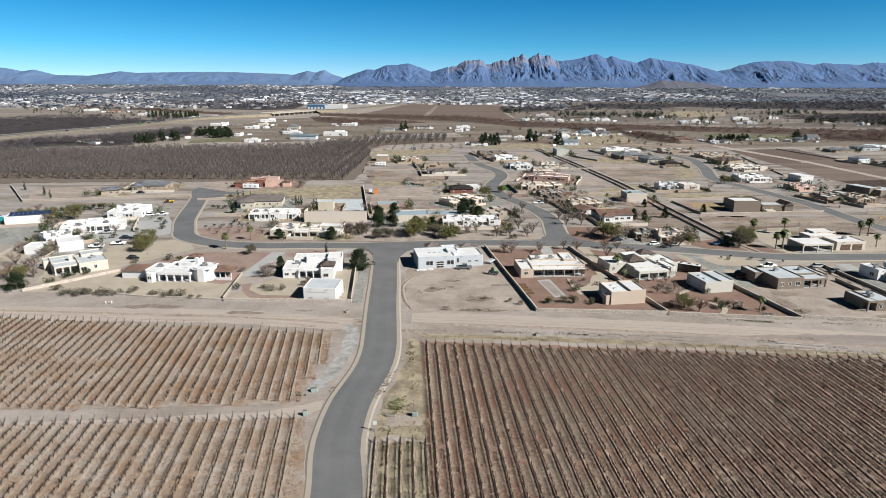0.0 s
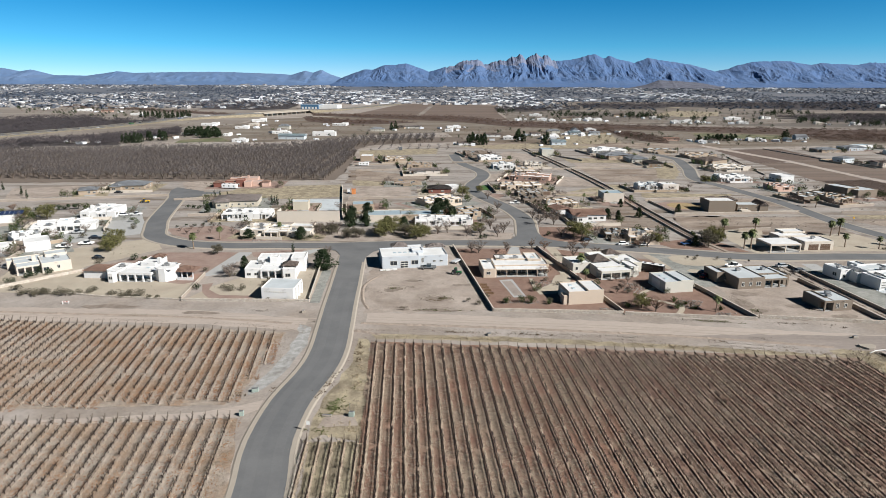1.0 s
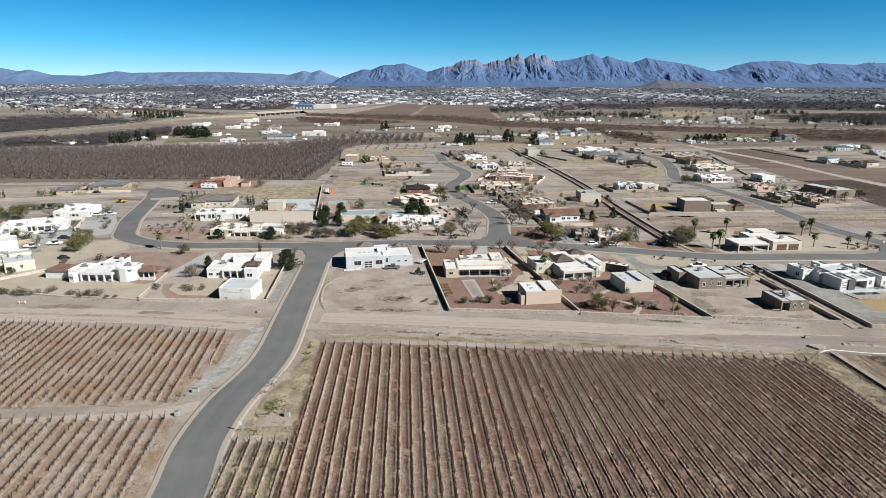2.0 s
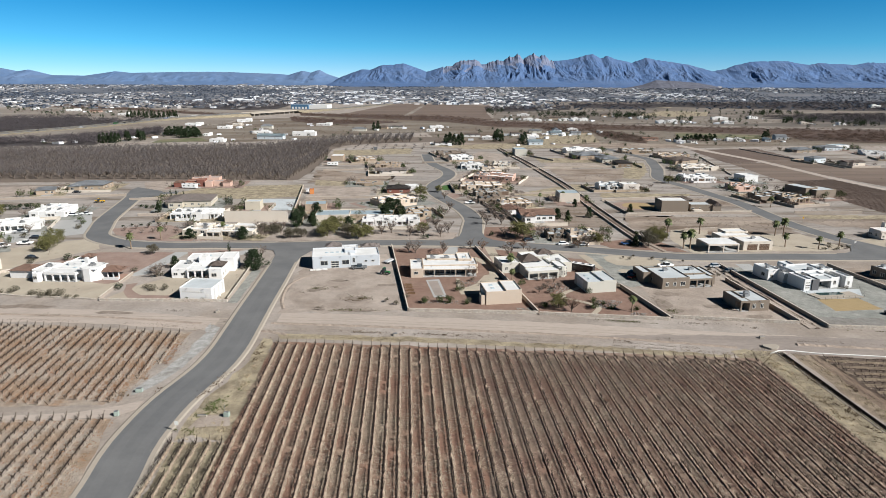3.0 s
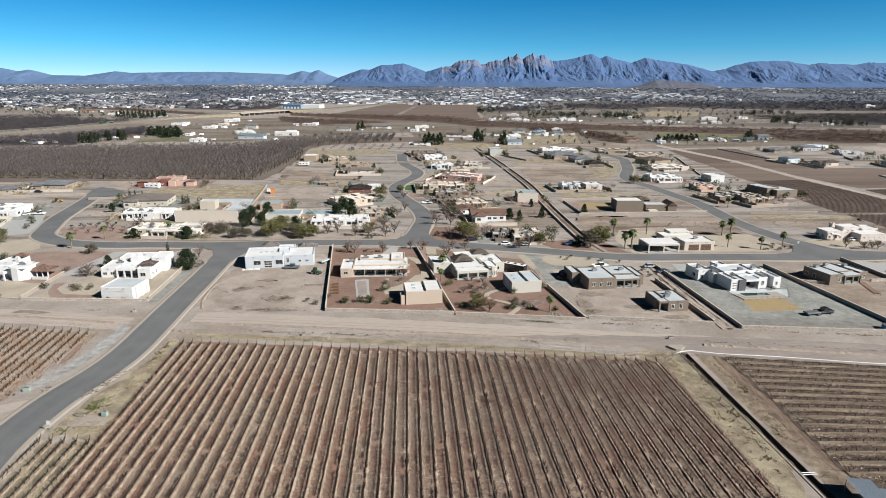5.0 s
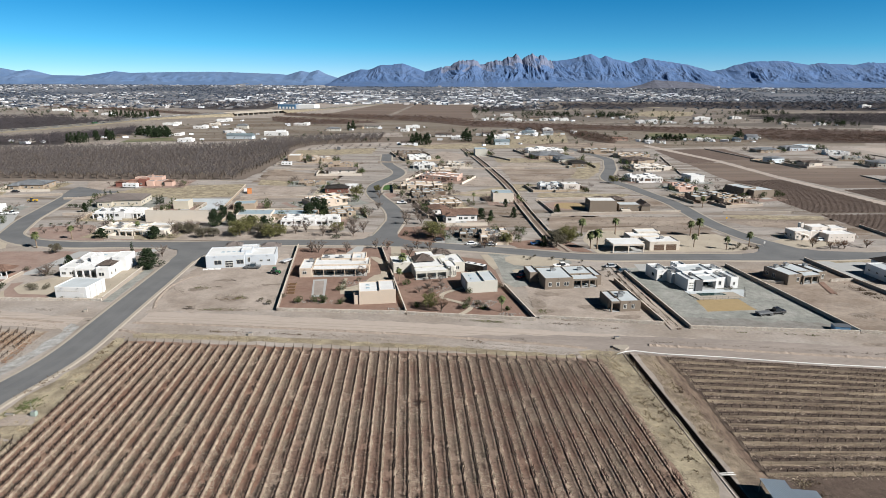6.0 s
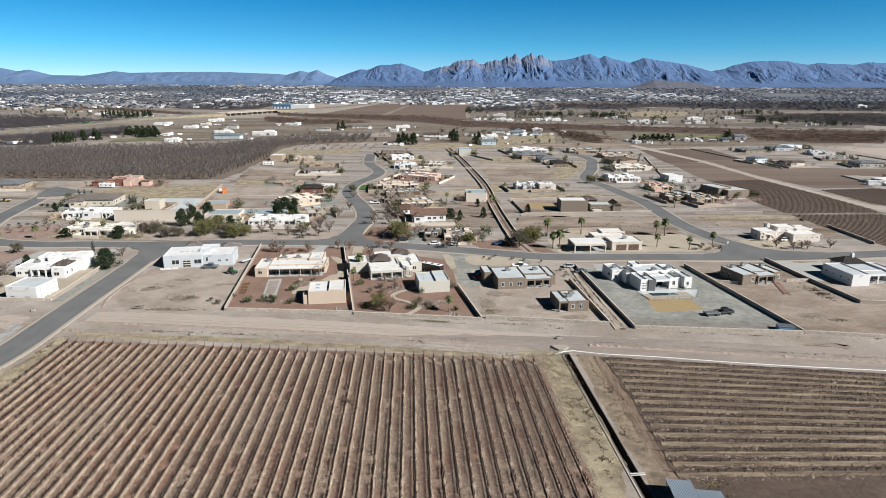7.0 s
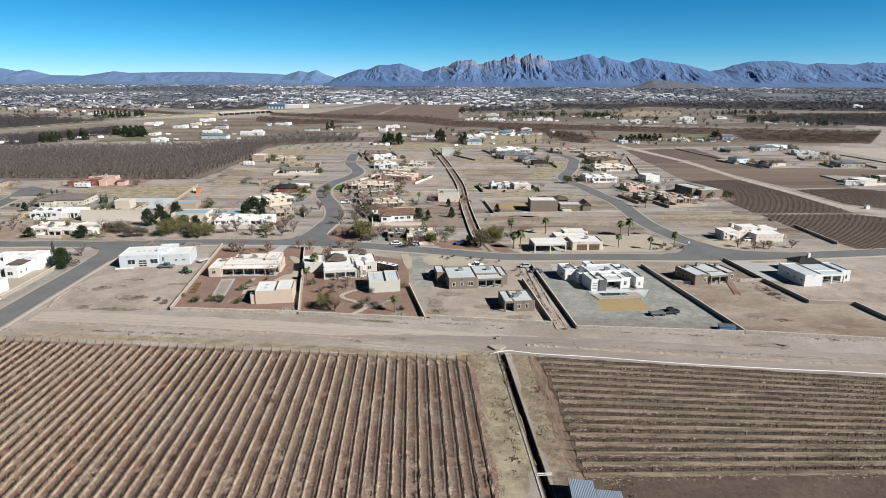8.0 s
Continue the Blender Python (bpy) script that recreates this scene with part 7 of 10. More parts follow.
for x, y, rx, ry, turn in ((116.5, 132.0, 2.0, 8.0, 4), (117.5, 112.0, 2.0, 14.0, 3), (126.0, 130.0, 1.6, 8.0, 4), (126.6, 112.0, 1.6, 10.0, 3), (136.0, 90.6, 2.2, 1.4, 0), (20.0, 148.4, 22.0, 1.2, -4), (75.0, 143.8, 24.0, 1.2, -5), (-7.0, 128.0, 1.6, 14.0, 4), (-5.0, 106.0, 4.0, 3.0, 0), (-8.5, 100.0, 4.0, 2.0, 0), (102.0, 140.6, 8.0, 1.2, -6)):
    weed_patch(x, y, rx, ry, WEED_STRAW, STRAW_TUFTS, 7.0, 0.22, turn)


# ---- trees and shrubs ----
def leaf(bm, p, size, rnd):
    a = Vector((rnd.gauss(0, 1), rnd.gauss(0, 1), rnd.gauss(0, 1))).normalized()
    b = a.orthogonal().normalized()
    b.rotate(Euler((rnd.uniform(0, 6), rnd.uniform(0, 6), 0)))
    c = a.cross(b).normalized()
    w = size * rnd.uniform(0.6, 1.2)
    bm.faces.new([bm.verts.new(p + q) for q in (a * w, c * w * 0.6, -a * w * 0.8, -c * w * 0.7)])


def clumps(bm, centres, n, size, rnd):
    weights = [r ** 2 for _, r in centres]
    for (c, r) in rnd.choices(centres, weights, k=n):
        d = Vector((rnd.gauss(0, 1), rnd.gauss(0, 1), rnd.gauss(0, 1))).normalized() * r * rnd.uniform(0.45, 1.0) ** 0.6
        leaf(bm, c + d, size, rnd)


def limbs(bm, base, tip, r0, r1, rnd, bend=0.12):
    mid = (base + tip) / 2 + Vector((rnd.uniform(-1, 1), rnd.uniform(-1, 1), rnd.uniform(-0.3, 0.6))) * (tip - base).length * bend
    tube(bm, [base, mid, tip], [r0, (r0 + r1) / 2, r1], 4, False)


def sliver(bm, a, b, w, rnd):
    """A twig: a thin tapering blade."""
    d = (b - a).normalized()
    s = d.orthogonal().normalized()
    s.rotate(Matrix.Rotation(rnd.uniform(0, 3.14), 3, d))
    bm.faces.new([bm.verts.new(q) for q in (a - s * w / 2, a + s * w / 2, b)])


def make_plant(kind, seed):
    """Trunk and crown of a plant one metre tall in proportion (scaled when planted)."""
    rnd = random.Random(hash_of(kind) * 31 + seed)
    tb, cb = bmesh.new(), bmesh.new()
    up = Vector((0, 0, 1))
    if kind in ("bare", "pecan", "rust"):
        fork = Vector((rnd.uniform(-0.03, 0.03), rnd.uniform(-0.03, 0.03), 0.16 if kind == "pecan" else 0.12))
        tube(tb, [(0, 0, -0.02), fork], [0.035, 0.028], 6, False)
        for i in range(6):
            a = i * 1.05 + rnd.uniform(-0.4, 0.4)
            reach = rnd.uniform(0.2, 0.42)
            tip = fork + Vector((math.cos(a) * reach, math.sin(a) * reach, rnd.uniform(0.3, 0.62)))
            limbs(tb, fork, tip, 0.02, 0.009, rnd)
            for j in range(6):
                f = rnd.uniform(0.35, 1.0)
                q = fork.lerp(tip, f)
                b = q + Vector((rnd.gauss(0, 0.13), rnd.gauss(0, 0.13), rnd.uniform(0.02, 0.24)))
                sliver(cb, q, b, 0.02, rnd)
                for k in range(9 if kind == "pecan" else 26):
                    g = q.lerp(b, rnd.uniform(0.25, 1.0))
                    sliver(cb, g, g + Vector((rnd.gauss(0, 0.075), rnd.gauss(0, 0.075), rnd.gauss(0.05, 0.055))), 0.012 if kind == "pecan" else 0.009, rnd)
    elif kind in ("evergreen", "far_evergreen"):
        tube(tb, [(0, 0, -0.02), (0.01, 0, 0.5)], [0.03, 0.015], 6, False)
        cs = []
        for i in range(60):
            z = 0.08 + 0.86 * rnd.random() ** 1.25
            rad = 0.47 * (1.0 - z) ** 0.7 * min(1, 0.4 + z * 3)
            a, q = rnd.uniform(0, 6.3), rnd.uniform(0.35, 1.0)
            cs.append((Vector((math.cos(a) * rad * q, math.sin(a) * rad * q, z)), rnd.uniform(0.07, 0.13)))
        clumps(cb, cs, *((6000, 0.022) if kind == "evergreen" else (1200, 0.046)), rnd)
    elif kind == "broad":
        tube(tb, [(0, 0, -0.02), (0.02, 0.01, 0.3)], [0.04, 0.028], 6, False)
        cs = []
        for i in range(38):
            a, q = rnd.uniform(0, 6.3), 0.5 * rnd.random() ** 0.5
            c = Vector((math.cos(a) * q, math.sin(a) * q, rnd.uniform(0.3, 0.86) - 0.3 * q * q))
            limbs(tb, Vector((0.02, 0.01, 0.28)), c, 0.016, 0.005, rnd)
            cs.append((c, rnd.uniform(0.1, 0.2)))
        clumps(cb, cs, 3600, 0.026, rnd)
        for c, r in cs:
            for k in range(10):
                sliver(cb, c, c + Vector((rnd.gauss(0, r), rnd.gauss(0, r), rnd.gauss(0, r))), 0.01, rnd)
    elif kind == "cypress":
        tube(tb, [(0, 0, -0.02), (0, 0, 0.4)], [0.025, 0.01], 5, False)
        cs = [(Vector((rnd.uniform(-0.05, 0.05), rnd.uniform(-0.05, 0.05), z / 14)), 0.12 * (1.1 - z / 14) + 0.03) for z in range(2, 14)]
        clumps(cb, cs, 420, 0.035, rnd)
    elif kind == "shrub":
        tube(tb, [(0, 0, -0.03), (0, 0, 0.3)], [0.05, 0.02], 4, False)
        cs = []
        for i in range(9):
            a, q = rnd.uniform(0, 6.3), rnd.uniform(0.05, 0.55)
            cs.append((Vector((math.cos(a) * q, math.sin(a) * q, rnd.uniform(0.3, 0.75) - 0.25 * q)), rnd.uniform(0.2, 0.34)))
        clumps(cb, cs, 900, 0.042, rnd)
    elif kind == "palm":
        tube(tb, [(0, 0, -0.02), (0.012, 0, 0.4), (0.0, 0.01, 0.84)], [0.04, 0.03, 0.032], 8, False)
        for i in range(46):
            a = i * 2.4
            el = rnd.uniform(-0.9, 1.25)
            d = Vector((math.cos(a) * math.cos(el), math.sin(a) * math.cos(el), math.sin(el)))
            base = Vector((0, 0.01, 0.85))
            n = 26 * rnd.uniform(0.85, 1.1) / 100
            side = d.cross(up).normalized()
            pts = [base + d * n * f - up * 0.16 * f * f * n / 0.26 for f in (0.0, 0.35, 0.7, 1.0)]
            ws = (0.006, 0.05, 0.06, 0.008)
            v = [(cb.verts.new(p - side * w - up * w * 0.4), cb.verts.new(p), cb.verts.new(p + side * w - up * w * 0.4)) for p, w in zip(pts, ws)]
            for r, s in zip(v, v[1:]):
                cb.faces.new((r[0], r[1], s[1], s[0]))
                cb.faces.new((r[1], r[2], s[2], s[1]))
    elif kind == "clump":
        tube(tb, [(0, 0, -0.02), (0, 0, 0.3)], [0.03, 0.02], 3, False)
        cs = [(Vector((rnd.uniform(-0.2, 0.2), rnd.uniform(-0.2, 0.2), rnd.uniform(0.14, 0.7))), rnd.uniform(0.16, 0.26)) for _ in range(6)]
        clumps(cb, cs, 34, 0.15, rnd)
    elif kind == "agave":
        for i in range(34):
            a, el = rnd.uniform(0, 6.3), rnd.uniform(0.25, 1.4)
            d = Vector((math.cos(a) * math.cos(el), math.sin(a) * math.cos(el), math.sin(el)))
            limbs(cb, Vector((0, 0, 0)), d * rnd.uniform(0.7, 1.0), 0.05, 0.01, rnd, 0.05)
        tube(tb, [(0, 0, -0.02), (0, 0, 0.15)], [0.12, 0.1], 5, False)
    return tb, cb


def hash_of(word):
    return sum((i + 3) * ord(c) for i, c in enumerate(word))


KINDS = {  # kind: shape, trunk, crown, name, label, category
    "E": ("evergreen", BARK, LEAF_DARK, "evergreen_tree", "dense dark green evergreen tree", "tree"),
    "F": ("far_evergreen", BARK, LEAF_DARK, "evergreen_tree", "tall dark evergreen tree on the plain", "tree"),
    "O": ("broad", BARK, LEAF_OLIVE, "mesquite_tree", "wide olive-yellow desert tree with thin leaves", "tree"),
    "G": ("broad", BARK, LEAF_GREY, "desert_tree", "grey-green rounded desert tree", "tree"),
    "B": ("bare", BARK, TWIG, "bare_tree", "leafless grey-brown garden tree", "tree"),
    "R": ("rust", BARK, RED_TWIG, "bare_tree", "leafless rust-brown garden tree", "tree"),
    "C": ("cypress", BARK, LEAF_DARK, "cypress", "slim dark green cypress", "tree"),
    "S": ("shrub", BARK, LEAF_DARK, "shrub", "dark green rounded garden shrub", "shrub"),
    "H": ("shrub", BARK, LEAF_GREEN, "shrub", "green rounded garden shrub", "shrub"),
    "D": ("shrub", BARK, LEAF_GREY, "shrub", "dry grey-green desert shrub", "shrub"),
    "P": ("palm", PALM_BARK, PALM_LEAF, "palm_tree", "tall fan palm with a shaggy green head", "palm"),
    "A": ("agave", LEAF_GREY, LEAF_GREEN, "agave", "spiky green agave in gravel", "agave"),
}


def plant(code, place, h, wide=1.0):
    shape, tm, cm, name, label, category = KINDS[code]
    x, y = place
    v = int(abs(x * 7.3 + y * 3.1)) % 3

    def make():
        tb, cb = make_plant(shape, v)
        return finish("trunk", tb, tm), finish("crown", cb, cm)
    tme, cme = shared((code, v), make)
    ob = thing(name, x, y, 0.05, 0, label, category)
    ob.matrix_basis = pose(x, y, 0.05, 0, 0, (x * 37 + y * 91) % 360) @ Matrix.Diagonal((h * wide, h * wide, h, 1))
    attach("trunk", tme, ob, Matrix.Identity(4))
    attach("crown", cme, ob, Matrix.Identity(4))


def plants(code, places, h, wide=1.0):
    for i, p in enumerate(places):
        plant(code, p, h * (0.88 + 0.24 * ((i * 0.618) % 1)), wide)


plants("E", [(-137.4, 185.2)], 6.5, 1.6)
plants("E", [(-59.1, 209.7)], 5.2, 1.2)
plants("E", [(-31.0, 210.3)], 8.0, 1.75)
plants("E", [(-71.0, 251.7), (-48.7, 252.8)], 5.0, 1.8)
plants("E", [(-31.4, 275.1)], 9.0, 1.25)
plants("E", [(-24.1, 276.3), (8.1, 293.6), (15.6, 292.5)], 7.2, 1.2)
plants("E", [(-13.9, 273.0), (-6.1, 267.7)], 6.4, 1.3)
plants("E", [(115.0, 243.5), (-107.3, 302.3), (96.8, 292.6)], 5.0, 1.0)
plants("O", [(-118.9, 231.7), (-13.6, 257.1), (0.3, 254.5), (-11.4, 263.3)], 7.0, 1.25)
plants("O", [(-190.4, 288.1), (-179.6, 288.4), (22.6, 351.8), (71.0, 253.4), (68.6, 259.3)], 7.0, 1.1)
plants("O", [(71.0, 171.6), (3.5, 257.6), (26.8, 264.3)], 5.0, 1.2)
plants("G", [(120.2, 242.7)], 8.0, 1.1)
plants("G", [(-75.4, 227.8)], 4.8, 1.0)
plants("B", [(-62.8, 202.9), (-61.0, 199.2)], 5.0, 1.3)
plants("G", [(-24.4, 254.9), (-28.6, 253.8), (-42.5, 262.5), (-5.1, 259.3), (-37.2, 260.5)], 5.0, 1.1)
plants("B", [(-32.3, 224.1), (-43.4, 260.4), (-38.8, 262.6), (-34.9, 261.6), (21.9, 258.0), (28.0, 258.2), (35.2, 257.4), (38.6, 264.6), (33.2, 272.0)], 6.5, 1.0)
plants("B", [(54.8, 292.6), (56.6, 280.5), (61.2, 290.3), (60.0, 305.9), (63.3, 280.7), (62.7, 257.1), (13.6, 263.9), (9.3, 261.8), (95.0, 241.2), (77.9, 257.5)], 6.5, 1.0)
plants("B", [(-140.0, 197.4), (-146.5, 205.0), (-144.7, 259.7), (23.1, 231.9), (36.5, 232.2), (47.4, 237.5), (61.4, 225.6), (70.3, 226.6), (39.4, 313.7), (36.7, 345.2)], 5.5, 1.0)
plants("R", [(47.1, 202.2), (-148.2, 196.0), (-208.1, 306.2), (74.4, 168.9), (91.0, 239.4), (74.0, 404.7)], 5.5, 1.1)
plants("R", [(86.9, 207.2), (64.0, 238.1), (68.6, 237.4), (52.0, 236.1), (230.0, 241.1), (234.3, 242.9), (236.1, 242.1), (246.3, 244.1), (224.6, 244.4)], 5.0, 1.0)
plants("P", [(-87.5, 235.0), (134.2, 261.0), (133.3, 239.6), (136.0, 239.6), (149.6, 264.4), (181.7, 262.2), (185.5, 262.3)], 8.0, 1.0)
plants("P", [(59.9, 196.9), (92.0, 168.8)], 5.2, 1.1)
plants("P", [(187.8, 239.9), (199.0, 244.6), (176.0, 243.0), (60.3, 207.8)], 6.5, 1.0)
plants("P", [(89.9, 338.4), (102.6, 338.9), (114.0, 331.1), (211.7, 324.9), (220.7, 358.3), (-60.3, 262.0), (-82.1, 249.5)], 6.0, 1.0)
plants("C", [(-46.4, 229.3), (-81.0, 325.0), (-79.5, 325.1), (-78.0, 325.1), (-114.3, 340.3), (-110.2, 340.4), (-117.4, 340.2), (-223.5, 340.1), (-232.1, 348.7), (-255.7, 366.9)], 5.5, 1.0)
plants("S", [(-196.1, 306.6), (-193.3, 306.7), (-191.2, 308.2), (-188.7, 308.2), (-186.1, 308.3), (-184.0, 309.8), (-181.7, 309.9), (-180.2, 311.4), (-177.9, 311.5)], 3.2, 0.9)
plants("S", [(-127.8, 198.9), (-124.1, 201.6), (-130.9, 191.6), (-129.0, 197.7), (-127.7, 202.8), (-67.1, 186.1), (-103.2, 218.7)], 2.6, 1.0)
plants("S", [(-122.1, 314.6), (-119.1, 314.7), (-116.2, 314.8), (-112.7, 314.9), (-107.8, 318.0), (-47.3, 250.4), (28.7, 253.3), (57.4, 260.0)], 2.4, 1.0)
plants("H", [(31.3, 175.2), (38.5, 175.3), (36.0, 175.7), (-30.8, 213.1), (42.1, 186.8), (-98.4, 217.3), (-135.0, 282.3), (-131.1, 277.6)], 2.6, 1.0)
plants("D", [(-119.5, 180.2), (-114.3, 179.7), (-113.5, 181.3), (-105.3, 179.4), (-102.7, 180.5), (-91.2, 181.3), (-86.8, 179.8), (-85.3, 179.8), (-82.4, 179.4)], 2.2, 1.3)
plants("D", [(-71.5, 205.4), (-60.2, 200.4), (-58.4, 187.4), (-55.8, 184.7), (-52.6, 186.4), (-46.3, 190.5), (-46.0, 193.4), (-48.7, 269.7), (-44.9, 254.3), (-113.9, 214.7)], 2.0, 1.2)
plants("D", [(19.8, 175.9), (22.9, 173.5), (25.4, 179.5), (44.6, 175.9), (50.3, 192.6), (46.5, 196.6), (42.1, 193.5), (69.9, 190.1), (70.8, 184.6), (70.7, 176.9)], 1.6, 1.1)
plants("A", [(31.2, 175.6), (38.7, 175.3), (44.1, 174.4), (67.3, 172.0), (82.8, 177.2), (85.2, 174.8), (86.9, 171.0), (94.0, 170.2)], 1.9, 1.0)
plants("B", [(73.8, 196.0), (67.2, 184.6), (69.9, 189.0), (74.2, 189.1), (70.4, 197.1), (85.9, 172.4), (82.3, 171.9)], 3.0, 1.2)
plants("H", [(83.2, 184.6), (62.7, 192.4), (86.5, 195.9), (81.5, 171.1), (120.4, 260.2), (129.2, 263.5), (132.5, 258.5)], 2.4, 1.0)
plants("D", [(105.0, 224.7), (107.1, 223.2), (109.3, 226.4), (115.6, 223.5), (119.8, 222.1), (126.0, 220.0), (131.3, 209.7), (131.6, 203.2), (167.6, 189.9)], 1.3, 1.0)
plants("B", [(-105.3, 265.0), (-101.9, 268.3), (-97.6, 270.6), (-92.9, 271.9), (-99.8, 258.9), (-95.6, 261.0), (-91.0, 262.2), (-86.4, 263.4), (-80.5, 260.4), (-89.6, 269.7)], 2.6, 1.1)
plants("S", [(-109.5, 271.4), (-106.5, 273.7), (-103.0, 275.0), (-99.5, 276.2), (-96.0, 277.5), (-92.1, 277.6)], 1.3, 1.2)
plants("D", [(-91.3, 179.5), (-86.8, 178.0), (-83.7, 178.6), (-78.8, 177.6), (-76.2, 177.7), (-41.1, 176.8), (-35.9, 176.9)], 1.2, 1.6)
plants("D", [(198.5, 241.9), (194.9, 239.2), (192.7, 240.9), (195.5, 245.3), (200.5, 241.1), (189.6, 239.1)], 1.4, 1.2)
plants("E", [(106.6, 323.9), (108.1, 297.4), (92.8, 296.9), (91.6, 293.0), (131.1, 307.4)], 5.0, 1.0)
plants("O", [(33.2, 365.9), (184.2, 403.4), (100.0, 246.2), (124.0, 250.6), (126.3, 248.8)], 5.5, 1.0)
plants("O", [(-143.0, 194.5), (-122.6, 242.1), (-202.3, 287.2), (126.8, 253.7)], 6.0, 1.2)
plants("B", [(-152.4, 203.1), (-147.5, 209.5), (-39.9, 188.1), (25.7, 231.3), (102.5, 253.2), (47.1, 206.7), (-156.0, 212.0)], 5.0, 1.2)
plants("E", [(-32.2, 288.6), (-25.1, 291.2), (13.1, 305.3), (9.0, 303.0)], 8.0, 1.2)
plants("D", [(-118.6, 181.3), (-115.8, 180.6), (-111.9, 181.0), (-108.9, 181.5), (-94.3, 199.0), (-75.6, 266.8), (-52.2, 265.1), (92.7, 190.4), (-99.0, 183.4), (-124.0, 184.6)], 2.0, 1.5)
plants("D", [(-178.0, 262.0), (-172.4, 250.0), (-158.1, 251.6), (-149.7, 246.3), (-141.2, 251.4), (-136.7, 262.1), (-128.3, 268.8), (-145.6, 275.3), (-181.4, 281.5), (-170.0, 312.4)], 2.4, 1.2)


# ---- scattered growth as joined masses ----
def arrays_of(kind, seed, keep=1.0):
    """Crown and trunk of a plant as plain arrays, thinned to a share of its faces, which are larger for it."""
    swell = min(1.8, keep ** -0.35)
    rnd = random.Random(seed)
    out = []
    for bm in make_plant(kind, seed):
        bm.verts.index_update()
        co = np.array([tuple(v.co) for v in bm.verts])
        fs = [[v.index for v in f.verts] for f in bm.faces if rnd.random() < keep]
        if keep < 0.5:
            for f in fs:
                mid = co[f].mean(0)
                co[f] = mid + (co[f] - mid) * swell
        used = sorted({k for f in fs for k in f})
        slot = {k: i for i, k in enumerate(used)}
        out.append((co[used] if used else co[:0], [[slot[k] for k in f] for f in fs]))
        bm.free()
    return out


def scatter(name, shapes, places, material, label, category, z=0.05, climb=False):
    """Many small copies of a few shapes as one mesh. A place is x, y, height, width factor."""
    verts, faces, n = [], [], 0
    for i, (x, y, h, w) in enumerate(places):
        vs, fs = shapes[i % len(shapes)]
        a = (x * 1.7 + y * 2.9) % 6.28
        c, s = math.cos(a) * h * w, math.sin(a) * h * w
        verts.append(np.stack([vs[:, 0] * c - vs[:, 1] * s + x, vs[:, 0] * s + vs[:, 1] * c + y, vs[:, 2] * h + z + (rise(y) if climb else 0)], 1))
        faces += [[k + n for k in f] for f in fs]
        n += len(vs)
    me = bpy.data.meshes.new(name)
    me.from_pydata(np.concatenate(verts).tolist(), [], faces)
    me.materials.append(material)
    return tagged(new(name, me), label, category, kind="stuff")


def inside(p, poly):
    x, y = p
    hit = False
    for (x0, y0), (x1, y1) in zip(poly, poly[1:] + poly[:1]):
        if (y0 > y) != (y1 > y) and x < x0 + (x1 - x0) * (y - y0) / (y1 - y0):
            hit = not hit
    return hit


def spots(poly, n, rnd, h0, h1, w=1.0):
    xs, ys = [p[0] for p in poly], [p[1] for p in poly]
    out = []
    while len(out) < n:
        p = (rnd.uniform(min(xs), max(xs)), rnd.uniform(min(ys), max(ys)))
        if inside(p, poly):
            out.append((*p, rnd.uniform(h0, h1), w))
    return out


LINES = [curve_through(c, 4) for c in (NS, EW, LOOP, STUB, MID, EAST)]


def off_road(p, clear=6.5):
    return all((q.x - p[0]) ** 2 + (q.y - p[1]) ** 2 > clear ** 2 for line in LINES for q in line)


